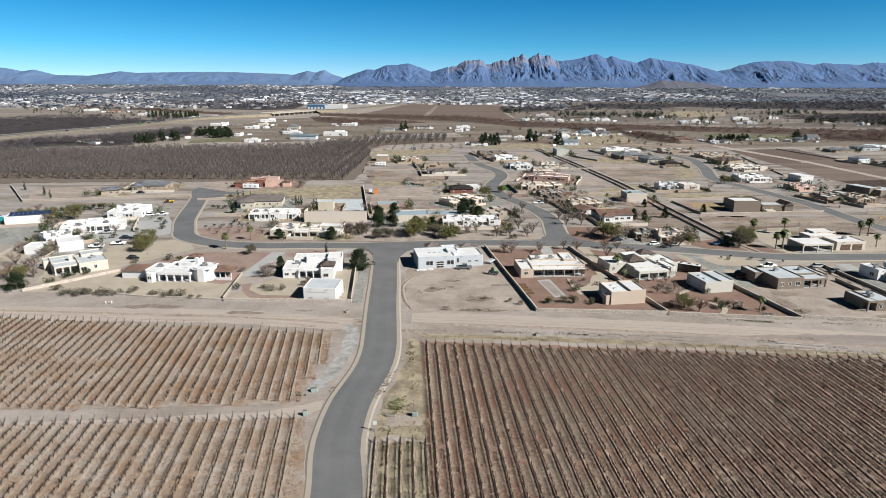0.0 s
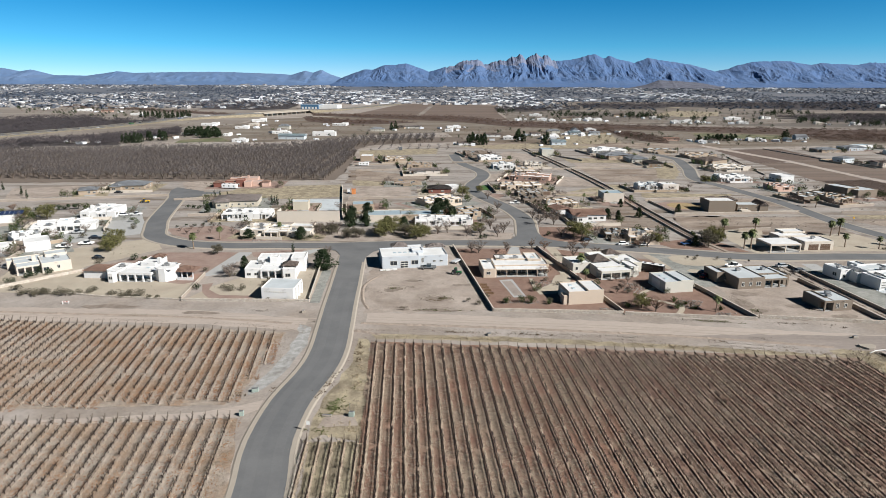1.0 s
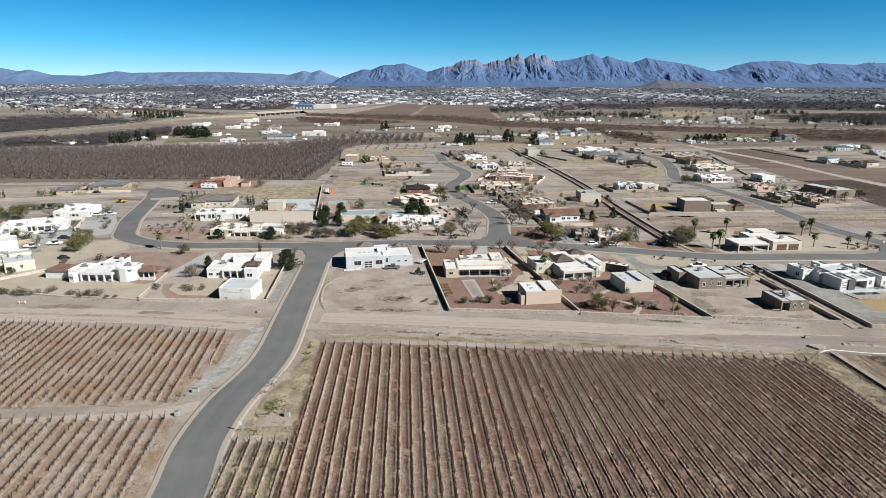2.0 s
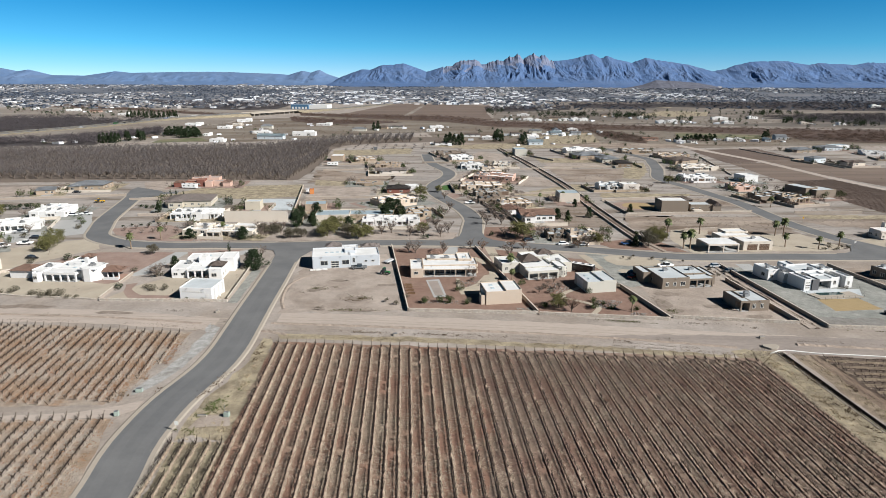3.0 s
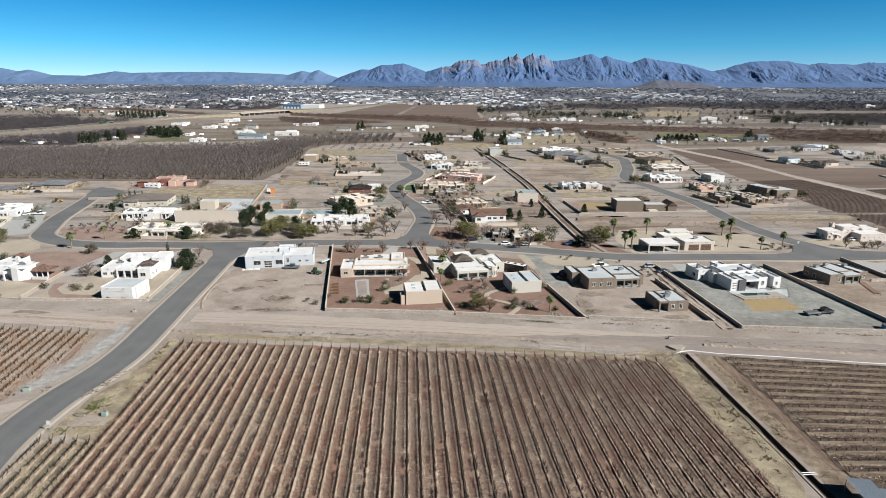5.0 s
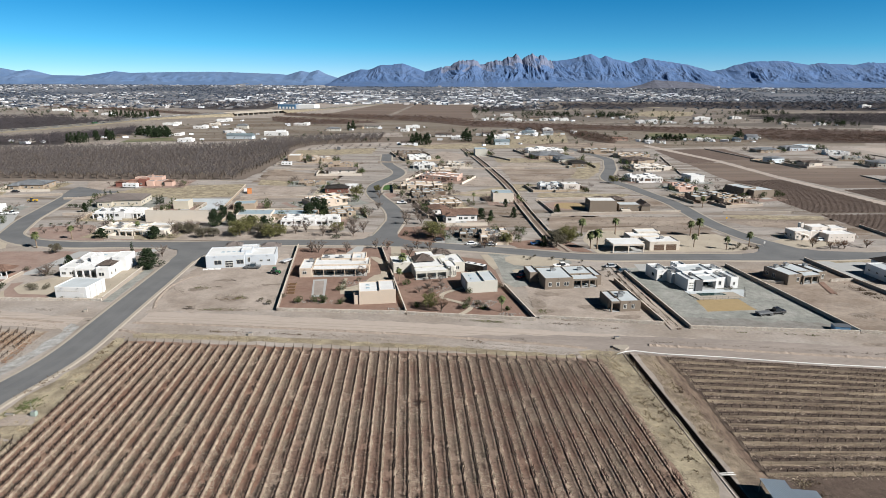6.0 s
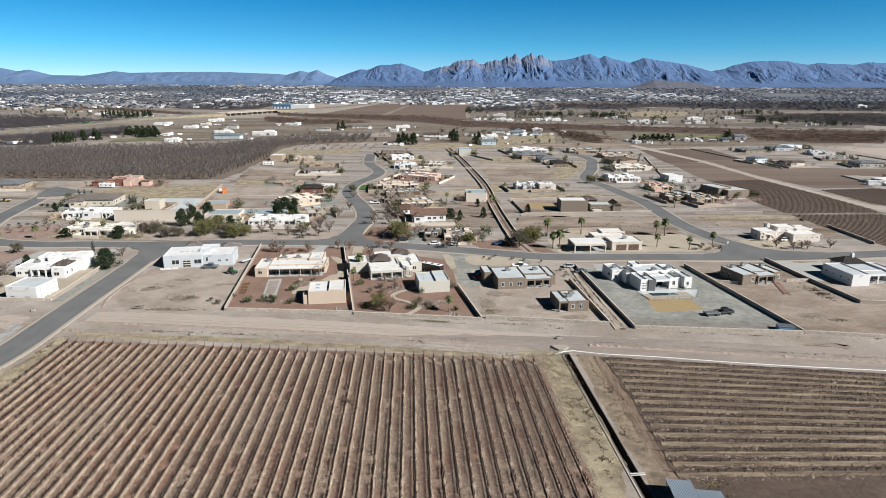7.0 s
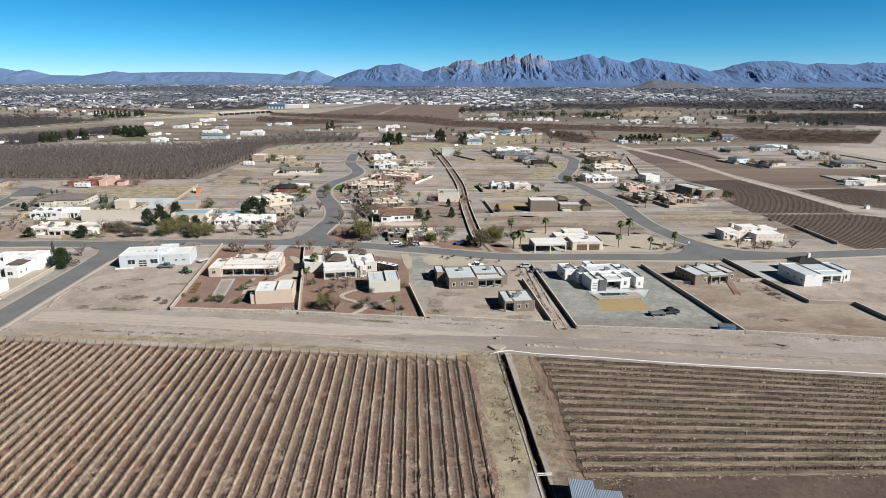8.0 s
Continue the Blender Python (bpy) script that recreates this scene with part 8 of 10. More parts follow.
# garden growth and yards round the houses
rnd = random.Random(3)
leafy, woody, bare_t, green_t, YARD_WALLS = [], [], [], [], []
YARDS = ((GRAVEL_CREAM, "cream gravel yard of a house"), (LOT_DIRT, "bare dirt yard of a house"), (GRAVEL_ROSE, "rose gravel yard of a house"), (GRAVEL_GREY, "grey gravel yard of a house"), (DRY_GRASS, "dry grass yard of a house"))
for hx, hy, rz, w, d, seed in HOMES:
    m = pose(hx, hy, 0, 0, 0, rz)
    a, b, c, e = rnd.uniform(3, 7), rnd.uniform(3, 7), rnd.uniform(5, 11), rnd.uniform(4, 9)
    pts = [(m @ Vector(p + (0,)))[:2] for p in ((-a, -c), (w + b, -c), (w + b, d + e), (-a, d + e))]
    if all(off_road(p, 5.5) for p in pts):
        area("yard", pts, *rnd.choice(YARDS), 0.3)
    else:
        c, e = 3.5, 3.5
        pts = [(m @ Vector(p + (0,)))[:2] for p in ((-3, -c), (w + 3, -c), (w + 3, d + e), (-3, d + e))]
    if seed % 5 < 3 and all(off_road(p, 6.5) for p in pts):
        YARD_WALLS.append((pts[3], pts[0], pts[1]) if seed % 2 else (pts[0], pts[3], pts[2], pts[1]))
    slab = [(m @ Vector(p + (0,)))[:2] for p in ((w * 0.3, -4.5), (w * 0.3 + 6, -4.5), (w * 0.3 + 6, -0.05), (w * 0.3, -0.05))]
    if all(off_road(p, 5.5) for p in slab):
        area("patio", slab, DRIVE, "pale concrete patio slab beside a house", 0)
    for k in range(6):
        p = m @ Vector((rnd.choice((-rnd.uniform(2, 7), w + rnd.uniform(2, 7))), rnd.uniform(-6, d + 4), 0))
        if off_road((p.x, p.y), 6):
            (bare_t if rnd.random() < 0.6 else green_t).append((p.x, p.y, rnd.uniform(3, 6), 1.0))
    for k in range(28):
        side = rnd.randrange(4)
        u, v = ((rnd.uniform(-a, w + b), -rnd.uniform(1.5, c)), (rnd.uniform(-a, w + b), d + rnd.uniform(1, e)), (-rnd.uniform(1, a), rnd.uniform(-2, d)), (w + rnd.uniform(1, b), rnd.uniform(-2, d)))[side]
        p = m @ Vector((u, v, 0))
        if off_road((p.x, p.y), 5.2):
            (leafy if rnd.random() < 0.55 else woody).append((p.x, p.y, rnd.choice((0.6, 0.9, 1.2, 1.6, 2.6)) * rnd.uniform(0.8, 1.2), 0.95))
bushes = [arrays_of("shrub", 10 + i, 0.075)[1] for i in range(4)]
scatter("garden_shrubs", bushes, leafy, LEAF_GREEN, "dark green garden shrubs round the houses", "shrubs")
scatter("garden_shrubs", bushes, woody, TWIG, "dry brown garden shrubs round the houses", "shrubs")
scatter("garden_trees", [arrays_of("bare", 40 + i, 0.4)[1] for i in range(3)], bare_t, TWIG, "leafless grey-brown trees round the houses", "trees")
scatter("garden_trees", [(v * (0.8, 0.8, 1), f) for v, f in (arrays_of("shrub", 50 + i, 0.35)[1] for i in range(3))], green_t, LEAF_GREEN, "small green trees round the houses", "trees")

# pecan orchard: the two nearest rows of trees one by one, the rest as one mass
ORCHARD = [(-345.1, 374.4), (-262.5, 394.8), (-170.5, 401.5), (-62.3, 411.3), (-61.8, 445.5), (-65.0, 513.9), (-73.7, 600.6), (-66.1, 638.6), (-35.1, 660.8), (17.0, 679.3), (32.0, 706.4), (34.0, 742.0), (-7.9, 736.0), (-44.0, 722.0), (-88.1, 692.0), (-119.0, 650.0), (-147.8, 608.0), (-237.2, 592.0), (-352.3, 578.0), (-479.1, 548.0)]
area("orchard_floor", ORCHARD, ORCHARD_FLOOR, "grey-brown orchard floor with fallen leaves", 1.0, category="field")


def pecan(i):
    def make():
        tb, cb = make_plant("pecan", i)
        return finish("trunk", tb, BARK), finish("crown", cb, PECAN_TWIG)
    return shared(("pecan", i), make)


rnd = random.Random(5)
mass = []
for r in range(46):
    for c in range(62):
        x, y = -515 + c * 8.4 + rnd.uniform(-0.5, 0.5), 411 + r * 8.6 + rnd.uniform(-0.5, 0.5)
        if not inside((x, y), ORCHARD):
            continue
        h = rnd.uniform(8.0, 9.8)
        if r < 2:
            ob = thing("pecan_tree", x, y, 0.05, 0, "leafless grey-brown pecan tree at the orchard edge", "tree", "front rows of the pecan orchard")
            ob.matrix_basis = pose(x, y, 0.05, 0, 0, rnd.uniform(0, 360)) @ Matrix.Diagonal((h * 1.3, h * 1.3, h, 1))
            for name, me in zip(("trunk", "crown"), pecan(c % 3)):
                attach(name, me, ob, Matrix.Identity(4))
        else:
            mass.append((x, y, h, 1.3))
shapes = [arrays_of("pecan", i, 0.6) for i in range(3)]
scatter("pecan_orchard", [s[1] for s in shapes], mass, PECAN_TWIG, "leafless pecan crowns in even rows", "orchard")
scatter("pecan_trunks", [s[0] for s in shapes], mass, BARK, "grey pecan trunks and limbs in even rows", "orchard")

# low desert shrubs and dry weeds over the open ground
rnd = random.Random(8)
shrubs = [arrays_of("shrub", i, 0.023)[1] for i in range(4)]
lots = [(-340, 182), (-30, 178), (20, 182), (60, 178), (300, 160), (420, 260), (420, 620), (-60, 640), (-60, 404), (-340, 404)]
places = [p for p in spots(lots, 6000, rnd, 0.3, 1.1, 0.8) if off_road(p)]
scatter("desert_shrubs", shrubs, places[0::4], LEAF_GREEN, "small dark green shrubs dotted over lots", "shrubs")
scatter("desert_shrubs", shrubs, places[2::4], LEAF_GREY, "small dry grey-green shrubs dotted over lots", "shrubs")
scatter("desert_shrubs", shrubs, places[1::2], TWIG, "small brown leafless shrubs dotted over lots", "shrubs")
weeds = [p for p in spots([(-30, 150), (-10, 152), (120, 137), (300, 116), (300, 160), (130, 155), (-10, 175)], 700, rnd, 0.12, 0.4, 1.4) if off_road(p)]
scatter("dry_weeds", shrubs, weeds, ROW_GRASS, "dry yellow weeds along the dirt track", "weeds")

streaks = []
while len(streaks) < 2600:
    mx, my, n = rnd.uniform(30, 330), rnd.uniform(262, 520), rnd.uniform(5, 24)
    for _ in range(int(n * 1.5)):
        p = (mx + rnd.uniform(-n, n), my + rnd.gauss(0, 0.9))
        if off_road(p) and not any(abs(p[0] - h[0] - h[3] / 2) < h[3] and abs(p[1] - h[1] - h[4] / 2) < h[4] for h in HOMES):
            streaks.append((*p, rnd.uniform(0.3, 0.9), 1.0))
scatter("desert_shrubs", shrubs, streaks[0::2], LEAF_GREY, "lines of dry grey-green scrub across empty lots", "shrubs")
scatter("desert_shrubs", shrubs, streaks[1::2], RED_TWIG, "lines of brown scrub across empty lots", "shrubs")

tufts = [arrays_of("shrub", 30 + i, 0.02)[1] for i in range(4)]
GT = []
for poly, n in (([(111.8, 142.3), (117.8, 144.5), (120.4, 139.9), (123.3, 96.1), (121.3, 91.3), (119.7, 99.4), (115.2, 125.2)], 1500), ([(123.8, 142.6), (128.4, 140.1), (129.2, 107.1), (128.9, 91.4), (125.7, 91.9), (124.1, 115.6)], 1100), ([(-7.0, 147.9), (-5.0, 134.6), (-2.1, 100.8), (-10.5, 103.0), (-12.7, 101.1), (-13.6, 109.0), (-12.2, 120.6), (-9.8, 131.6), (-9.9, 147.9)], 600),
                ([(-7.1, 151.6), (31.3, 149.7), (73.6, 145.1), (108.4, 139.8), (106.2, 136.6), (72.4, 142.4), (30.7, 146.5), (-5.8, 148.0)], 900), ([(137.2, 91.8), (158.1, 94.7), (188.0, 100.1), (177.7, 85.1), (135.2, 84.4)], 500), ([(-31.3, 150.4), (-26.1, 147.6), (-26.9, 134.3), (-29.9, 120.3), (-31.7, 114.9), (-33.4, 114.9), (-30.3, 131.2)], 260),
                ([(-31.9, 106.6), (-28.4, 108.3), (-24.9, 97.3), (-23.4, 84.5), (-26.1, 84.5)], 220)):
    GT += spots(poly, n, rnd, 0.25, 0.6, 1.1)


def patchy(polys, n, h0, h1):
    """Tufts that thin out from the middle of each patch."""
    out = []
    for poly in polys:
        mx, my = sum(p[0] for p in poly) / len(poly), sum(p[1] for p in poly) / len(poly)
        ex, ey = max(abs(p[0] - mx) for p in poly), max(abs(p[1] - my) for p in poly)
        for _ in range(n):
            x, y = mx + rnd.gauss(0, 0.5) * ex, my + rnd.gauss(0, 0.45) * ey
            if noise.noise((x * 0.5, y * 0.5, 2.2)) > -0.2:
                out.append((x, y, rnd.uniform(h0, h1), 1.4))
    return out


MATTED = mat("matted_weeds", (0.085, 0.072, 0.045), vary=0.3, scale=0.8, fine=5.0, island=0.7, rough=0.95, spec=0.05)
weedy = patchy(WEEDY, 220, 0.10, 0.36)
scatter("dry_weeds", tufts, weedy[0::2], MATTED, "matted grey-brown weeds on bare dirt", "weeds")
scatter("dry_weeds", tufts, weedy[1::2], BARK, "matted brown weeds on bare dirt", "weeds")
scatter("green_weeds", tufts, patchy(GREEN_STRIPS, 260, 0.10, 0.28), LEAF_OLIVE, "fresh green weeds on bare dirt", "weeds")
FRESH = mat("fresh_green_weeds", (0.085, 0.125, 0.035), vary=0.3, scale=0.8, fine=5.0, island=0.7, rough=0.95, spec=0.05)
scatter("green_weeds", tufts, patchy(VERGE_GREEN, 420, 0.12, 0.4), FRESH, "bright green weeds on the verge", "weeds")
scatter("grass_tufts", tufts, GT[0::3] + GT[1::3], DRY_GRASS, "dry yellow grass tufts on the verges", "grass")
scatter("grass_tufts", tufts, GT[2::3], TWIG, "brown dry weed tufts on the verges", "grass")

# river brush, far orchards and hedges
brush = [arrays_of("bare", i, 0.075)[1] for i in range(3)]
thin = [arrays_of("pecan", 5 + i, 0.16)[1] for i in range(3)]
BRUSH_FLOOR = mat("brush_floor", (0.078, 0.053, 0.042), vary=0.3, scale=0.02, fine=0.2)
# Grove floor is near black: the shade under the crowns is in its colour.
GROVE_FLOOR_SHADE = mat("grove_floor", (0.046, 0.040, 0.040), vary=0.2, scale=0.02, fine=0.2)


def brush_strip(pts, n, h0=2.5, h1=5.0):
    area("brush_floor", pts, BRUSH_FLOOR, "litter-brown floor of the river brush", 2.0, category="field")
    scatter("river_brush", brush, spots(pts, int(n * 0.6), rnd, h0, h1, 1.9), BRUSH, "rust-brown leafless brush along the river", "brush")


def dark_grove(pts, n):
    area("grove_floor", pts, GROVE_FLOOR_SHADE, "floor of a distant orchard, tree shade put into its colour", 2.0, category="field")
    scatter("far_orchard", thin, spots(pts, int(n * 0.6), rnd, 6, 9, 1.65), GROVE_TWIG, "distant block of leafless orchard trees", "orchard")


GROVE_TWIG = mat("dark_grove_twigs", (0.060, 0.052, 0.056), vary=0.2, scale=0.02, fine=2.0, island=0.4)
brush_strip([(-261, 1275), (-115, 1215), (38, 1190), (116, 1052), (236, 985), (356, 944), (469, 913), (575, 883), (701, 871), (621, 762), (514, 779), (421, 807), (325, 846), (217, 884), (107, 915), (40, 1017), (-100, 1106), (-241, 1193)], 3000)
brush_strip([(233, 831), (263, 815), (273, 727), (254, 673), (236, 698), (225, 762)], 520)
brush_strip([(461, 784), (646, 795), (568, 690), (486, 698), (449, 723)], 1040)
brush_strip([(-997, 1652), (-749, 1504), (-548, 1354), (-348, 1193), (-330, 1137), (-508, 1261), (-690, 1392), (-923, 1533)], 840)
brush_strip([(-250, 1145), (-175, 1083), (-94, 1058), (-32, 1005), (-81, 961), (-147, 944), (-213, 1019)], 520)
brush_strip([(171, 897), (244, 861), (233, 813), (178, 837)], 320)
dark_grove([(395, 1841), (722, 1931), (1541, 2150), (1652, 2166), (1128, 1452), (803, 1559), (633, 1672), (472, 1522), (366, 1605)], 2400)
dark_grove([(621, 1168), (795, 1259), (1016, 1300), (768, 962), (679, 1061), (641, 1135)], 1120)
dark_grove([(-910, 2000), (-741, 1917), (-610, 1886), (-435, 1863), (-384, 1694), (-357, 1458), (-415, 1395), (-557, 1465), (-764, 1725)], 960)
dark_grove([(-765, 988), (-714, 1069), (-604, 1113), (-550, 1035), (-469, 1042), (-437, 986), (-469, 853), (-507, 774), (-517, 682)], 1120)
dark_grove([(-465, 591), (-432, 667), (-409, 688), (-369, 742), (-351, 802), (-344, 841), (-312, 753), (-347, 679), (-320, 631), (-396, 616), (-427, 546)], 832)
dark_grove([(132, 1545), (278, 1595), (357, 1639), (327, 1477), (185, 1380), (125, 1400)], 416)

# young trees in the clearing at the end of the orchard, hedge lines across the pasture
rows_of_young = [(-52 + 9.5 * c + rnd.uniform(-1, 1), 596 + 13 * r + rnd.uniform(-1, 1), rnd.uniform(3.0, 4.4), 1.1) for r in range(4) for c in range(8)]
scatter("young_trees", [arrays_of("bare", 60 + i, 0.5)[1] for i in range(2)], rows_of_young, PECAN_TWIG, "rows of young leafless trees beside the orchard", "orchard")
hedges = []
for (x0, y0), (x1, y1), n in (((-190, 690), (-60, 840), 60), ((60, 700), (190, 780), 60), ((200, 690), (330, 720), 70), ((330, 690), (560, 720), 90), ((-280, 880), (-120, 930), 60), ((120, 1080), (420, 1120), 90), ((420, 1020), (700, 1060), 90)):
    for k in range(n):
        f = rnd.random()
        hedges.append((x0 + (x1 - x0) * f + rnd.gauss(0, 3), y0 + (y1 - y0) * f + rnd.gauss(0, 7), rnd.uniform(1.5, 5), 1.3))
hedges += [(x, y, h, 1.4) for x, y, h, _ in spots([(-330, 900), (-180, 690), (-60, 830), (120, 890), (480, 740), (430, 670), (60, 640), (-120, 960)], 420, rnd, 2.5, 5.5)]
hedges += [(x, y, h, 1.4) for x, y, h, _ in spots([(116, 1052), (350, 950), (560, 900), (760, 1000), (900, 1300), (560, 1400), (130, 1380)], 420, rnd, 3, 7)]
hedges += [(x, y, h, 1.4) for x, y, h, _ in spots([(-1000, 1480), (-560, 1330), (-430, 1160), (-560, 1080), (-820, 1230)], 300, rnd, 2.5, 5)]
scatter("hedges", brush, hedges, TWIG, "grey-brown leafless hedges between pastures", "brush")
scrub = [arrays_of("shrub", 70 + i, 0.03)[1] for i in range(3)]
flecks = spots([(-180, 690), (-60, 830), (100, 900), (560, 730), (520, 610), (280, 610), (60, 600)], 1300, rnd, 0.8, 2.0, 1.2) + spots([(-560, 780), (-440, 1060), (-340, 1130), (-260, 1000), (-280, 700), (-420, 690)], 700, rnd, 0.8, 2.2, 1.2)
scatter("pasture_scrub", scrub, flecks[0::2], LEAF_GREY, "grey-green scrub dotted over the winter pasture", "shrubs")
scatter("pasture_scrub", scrub, flecks[1::2], RED_TWIG, "brown scrub dotted over the winter pasture", "shrubs")

# weeds along old plough lines, fences and plot edges of the open lots
lines_dark, lines_grey = [], []
for poly, n in (([(128, 276), (200, 272), (200, 300), (128, 300)], 12), ([(128, 342), (205, 330), (228, 440), (262, 560), (120, 560)], 46), ([(60, 290), (112, 290), (108, 400), (88, 560), (60, 560), (70, 420)], 26), ([(-58, 330), (20, 350), (44, 430), (30, 580), (-56, 600)], 34),
                ([(214, 282), (262, 300), (262, 340), (222, 330)], 12), ([(-250, 260), (-150, 330), (-70, 390), (-250, 370)], 14), ([(200, 260), (265, 240), (330, 250), (330, 300), (262, 300)], 14), ([(150, 590), (280, 600), (330, 640), (120, 690)], 16)):
    for x, y, length, _ in spots(poly, n, rnd, 10, 45):
        tilt = rnd.uniform(-0.05, 0.05)
        for k in range(int(length / 1.5)):
            u = rnd.uniform(-0.5, 0.5) * length
            p = (x + u, y + u * tilt + rnd.gauss(0, 0.5))
            if inside(p, poly) and off_road(p, 6):
                (lines_dark if rnd.random() < 0.5 else lines_grey).append((*p, rnd.choice((0.25, 0.4, 0.4, 0.7, 1.2)) * rnd.uniform(0.8, 1.2), 1.5))
scatter("weed_lines", scrub, lines_dark, BARK, "brown dry weeds along old plough lines", "weeds")
scatter("weed_lines", scrub, lines_grey, LEAF_GREY, "grey-green weeds along old plough lines", "weeds")

# evergreens that stand out on the plain
plants("F", [(-329, 654), (-323, 651), (-321, 655), (-315, 652), (-313, 655), (-313, 661), (-314, 680), (-310, 677), (-303, 684), (-298, 681), (-297, 685)], 11, 0.75)
plants("F", [(-299, 746), (-295, 746), (-296, 762), (-282, 739), (-284, 755), (-268, 725), (-274, 748), (-264, 733), (-263, 740), (-254, 726), (-271, 718), (-263, 718)], 11, 1.2)
plants("F", [(-61, 845), (-56, 850), (37, 650), (41, 656), (46, 647), (50, 656), (53, 651), (91, 690), (95, 703), (98, 684), (117, 660), (121, 666)], 12, 0.8)
plants("F", [(-525, 1102), (-515, 1095), (-513, 1103), (-498, 1088), (-490, 1088), (-485, 1089), (-470, 1074), (-464, 1074), (-457, 1075), (-446, 1068), (-453, 1109), (-447, 1109), (-435, 1093), (-457, 1108)], 13, 0.7)
plants("F", [(300, 688), (309, 702), (311, 695), (319, 702), (327, 710), (330, 703), (338, 710), (424, 758), (431, 766), (295, 694), (346, 717)], 8, 1.2)
blob = [arrays_of("shrub", 7 + i, 0.16)[1] for i in range(4)]


def far_trees(places, h, wide, spread, n):
    """Dark crowns of a few trees each round the places given."""
    out = [(x + rnd.gauss(0, spread), y + rnd.gauss(0, spread), h * rnd.uniform(0.6, 1.15), wide) for x, y in places for _ in range(n)]
    scatter("far_trees", blob, out, LEAF_DARK, "dark evergreen trees on the plain", "trees")


far_trees([(352, 1180), (359, 1181), (362, 1163), (369, 1164), (377, 1164), (384, 1165), (397, 1184), (258, 1210), (263, 1191), (272, 1192), (283, 1193), (294, 1194), (305, 1195), (318, 1196), (127, 1325), (135, 1326), (144, 1351), (390, 1114), (406, 1132), (223, 1206), (229, 1188)], 12, 0.75, 9, 3)
far_trees([(664, 1288), (661, 1267), (669, 1268), (688, 1291), (737, 1317), (746, 1318), (747, 1296), (759, 1297), (600, 1026), (606, 1027), (607, 1020), (621, 1014), (628, 1015), (449, 1072), (460, 1073), (521, 1048), (657, 978), (660, 954), (677, 968), (691, 957)], 12, 0.7, 10, 3)
far_trees([p[:2] for p in spots([(116, 1052), (350, 950), (560, 900), (760, 1000), (900, 1300), (560, 1400), (130, 1380)], 110, rnd, 1, 1)], 8, 0.7, 6, 1)
far_trees([p[:2] for p in spots([(-180, 700), (-60, 830), (120, 880), (480, 740), (420, 670), (60, 640)], 46, rnd, 1, 1)], 6, 0.8, 4, 1)
far_trees([p[:2] for p in spots([(-1000, 1480), (-560, 1330), (-430, 1160), (-560, 1080), (-820, 1230)], 90, rnd, 1, 1)], 7, 0.8, 5, 1)


# ---- town on the plain ----
def town(name, n, rnd, ymin, ymax, material, label, big=1.0, edge=0.82, thin_out=0.0, tall=1.0):
    verts, faces = [], []
    for _ in range(n):
        y = ymin + (ymax - ymin) * rnd.random() ** 0.8
        x = rnd.uniform(-edge, edge) * y + 60
        if (y < 1760 and -420 < x < 160) or (x > 330 and y < 2150 - 0.1 * x):
            continue
        if noise.noise((x * 0.0022, y * 0.0011, 4.4)) < -0.3 + thin_out + 0.3 * rnd.random():
            continue
        w, d, h = rnd.uniform(7, 16) * big, rnd.uniform(7, 13) * big, rnd.uniform(2.6, 4.4) * big ** 0.4 * tall
        a = rnd.uniform(-0.3, 0.3)
        c, s = math.cos(a), math.sin(a)
        b = len(verts)
        for z in (-1, h):
            for p, q in ((-w, -d), (w, -d), (w, d), (-w, d)):
                verts.append((x + (p * c - q * s) / 2, y + (p * s + q * c) / 2, rise(y) + z))
        faces += [[b + i for i in f] for f in ((4, 5, 6, 7), (0, 1, 5, 4), (1, 2, 6, 5), (2, 3, 7, 6), (3, 0, 4, 7))]
    me = bpy.data.meshes.new(name)
    me.from_pydata(verts, [], faces)
    me.materials.append(material)
    return tagged(new(name, me), label, "town", kind="stuff")


def town_ground():
    """Streets and yards of the town, following the climb of the plain."""
    bm = bmesh.new()
    last = None
    for k in range(24):
        y = 1800 + 137 * k
        row = [bm.verts.new((x, y, rise(y) + 0.8)) for x in (-4800, -300 - 0.2 * y, 330 + 0.02 * y, 4800)]
        if last:
            for i in range(3):
                if k > 2 or i == 0:
                    bm.faces.new((last[i], last[i + 1], row[i + 1], row[i]))
        last = row
    solo("town_ground", bm, TOWN_FLOOR_HAZE, "streets and yards of the distant town, tinted blue-grey for haze", "ground", kind="structure")


# Town ground carries distance haze as a blue-grey cast in its colour.
TOWN_FLOOR_HAZE = mat("town_ground", (0.080, 0.092, 0.116), vary=0.3, scale=0.006, fine=0.05, second=(0.135, 0.138, 0.148), mix_scale=0.005, mix_at=0.54, stretch=(0.3, 1, 1))
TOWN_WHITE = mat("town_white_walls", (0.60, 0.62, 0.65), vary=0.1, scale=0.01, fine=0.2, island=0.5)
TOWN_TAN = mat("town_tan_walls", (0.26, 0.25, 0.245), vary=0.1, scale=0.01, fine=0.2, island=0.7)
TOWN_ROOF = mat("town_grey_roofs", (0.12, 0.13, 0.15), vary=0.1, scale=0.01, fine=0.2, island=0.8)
rnd = random.Random(12)
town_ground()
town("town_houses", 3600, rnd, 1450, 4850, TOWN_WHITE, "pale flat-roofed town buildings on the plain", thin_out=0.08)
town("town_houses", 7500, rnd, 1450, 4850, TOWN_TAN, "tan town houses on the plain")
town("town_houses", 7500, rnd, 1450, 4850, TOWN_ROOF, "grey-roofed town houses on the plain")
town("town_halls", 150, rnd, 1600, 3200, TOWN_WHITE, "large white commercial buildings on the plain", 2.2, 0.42)
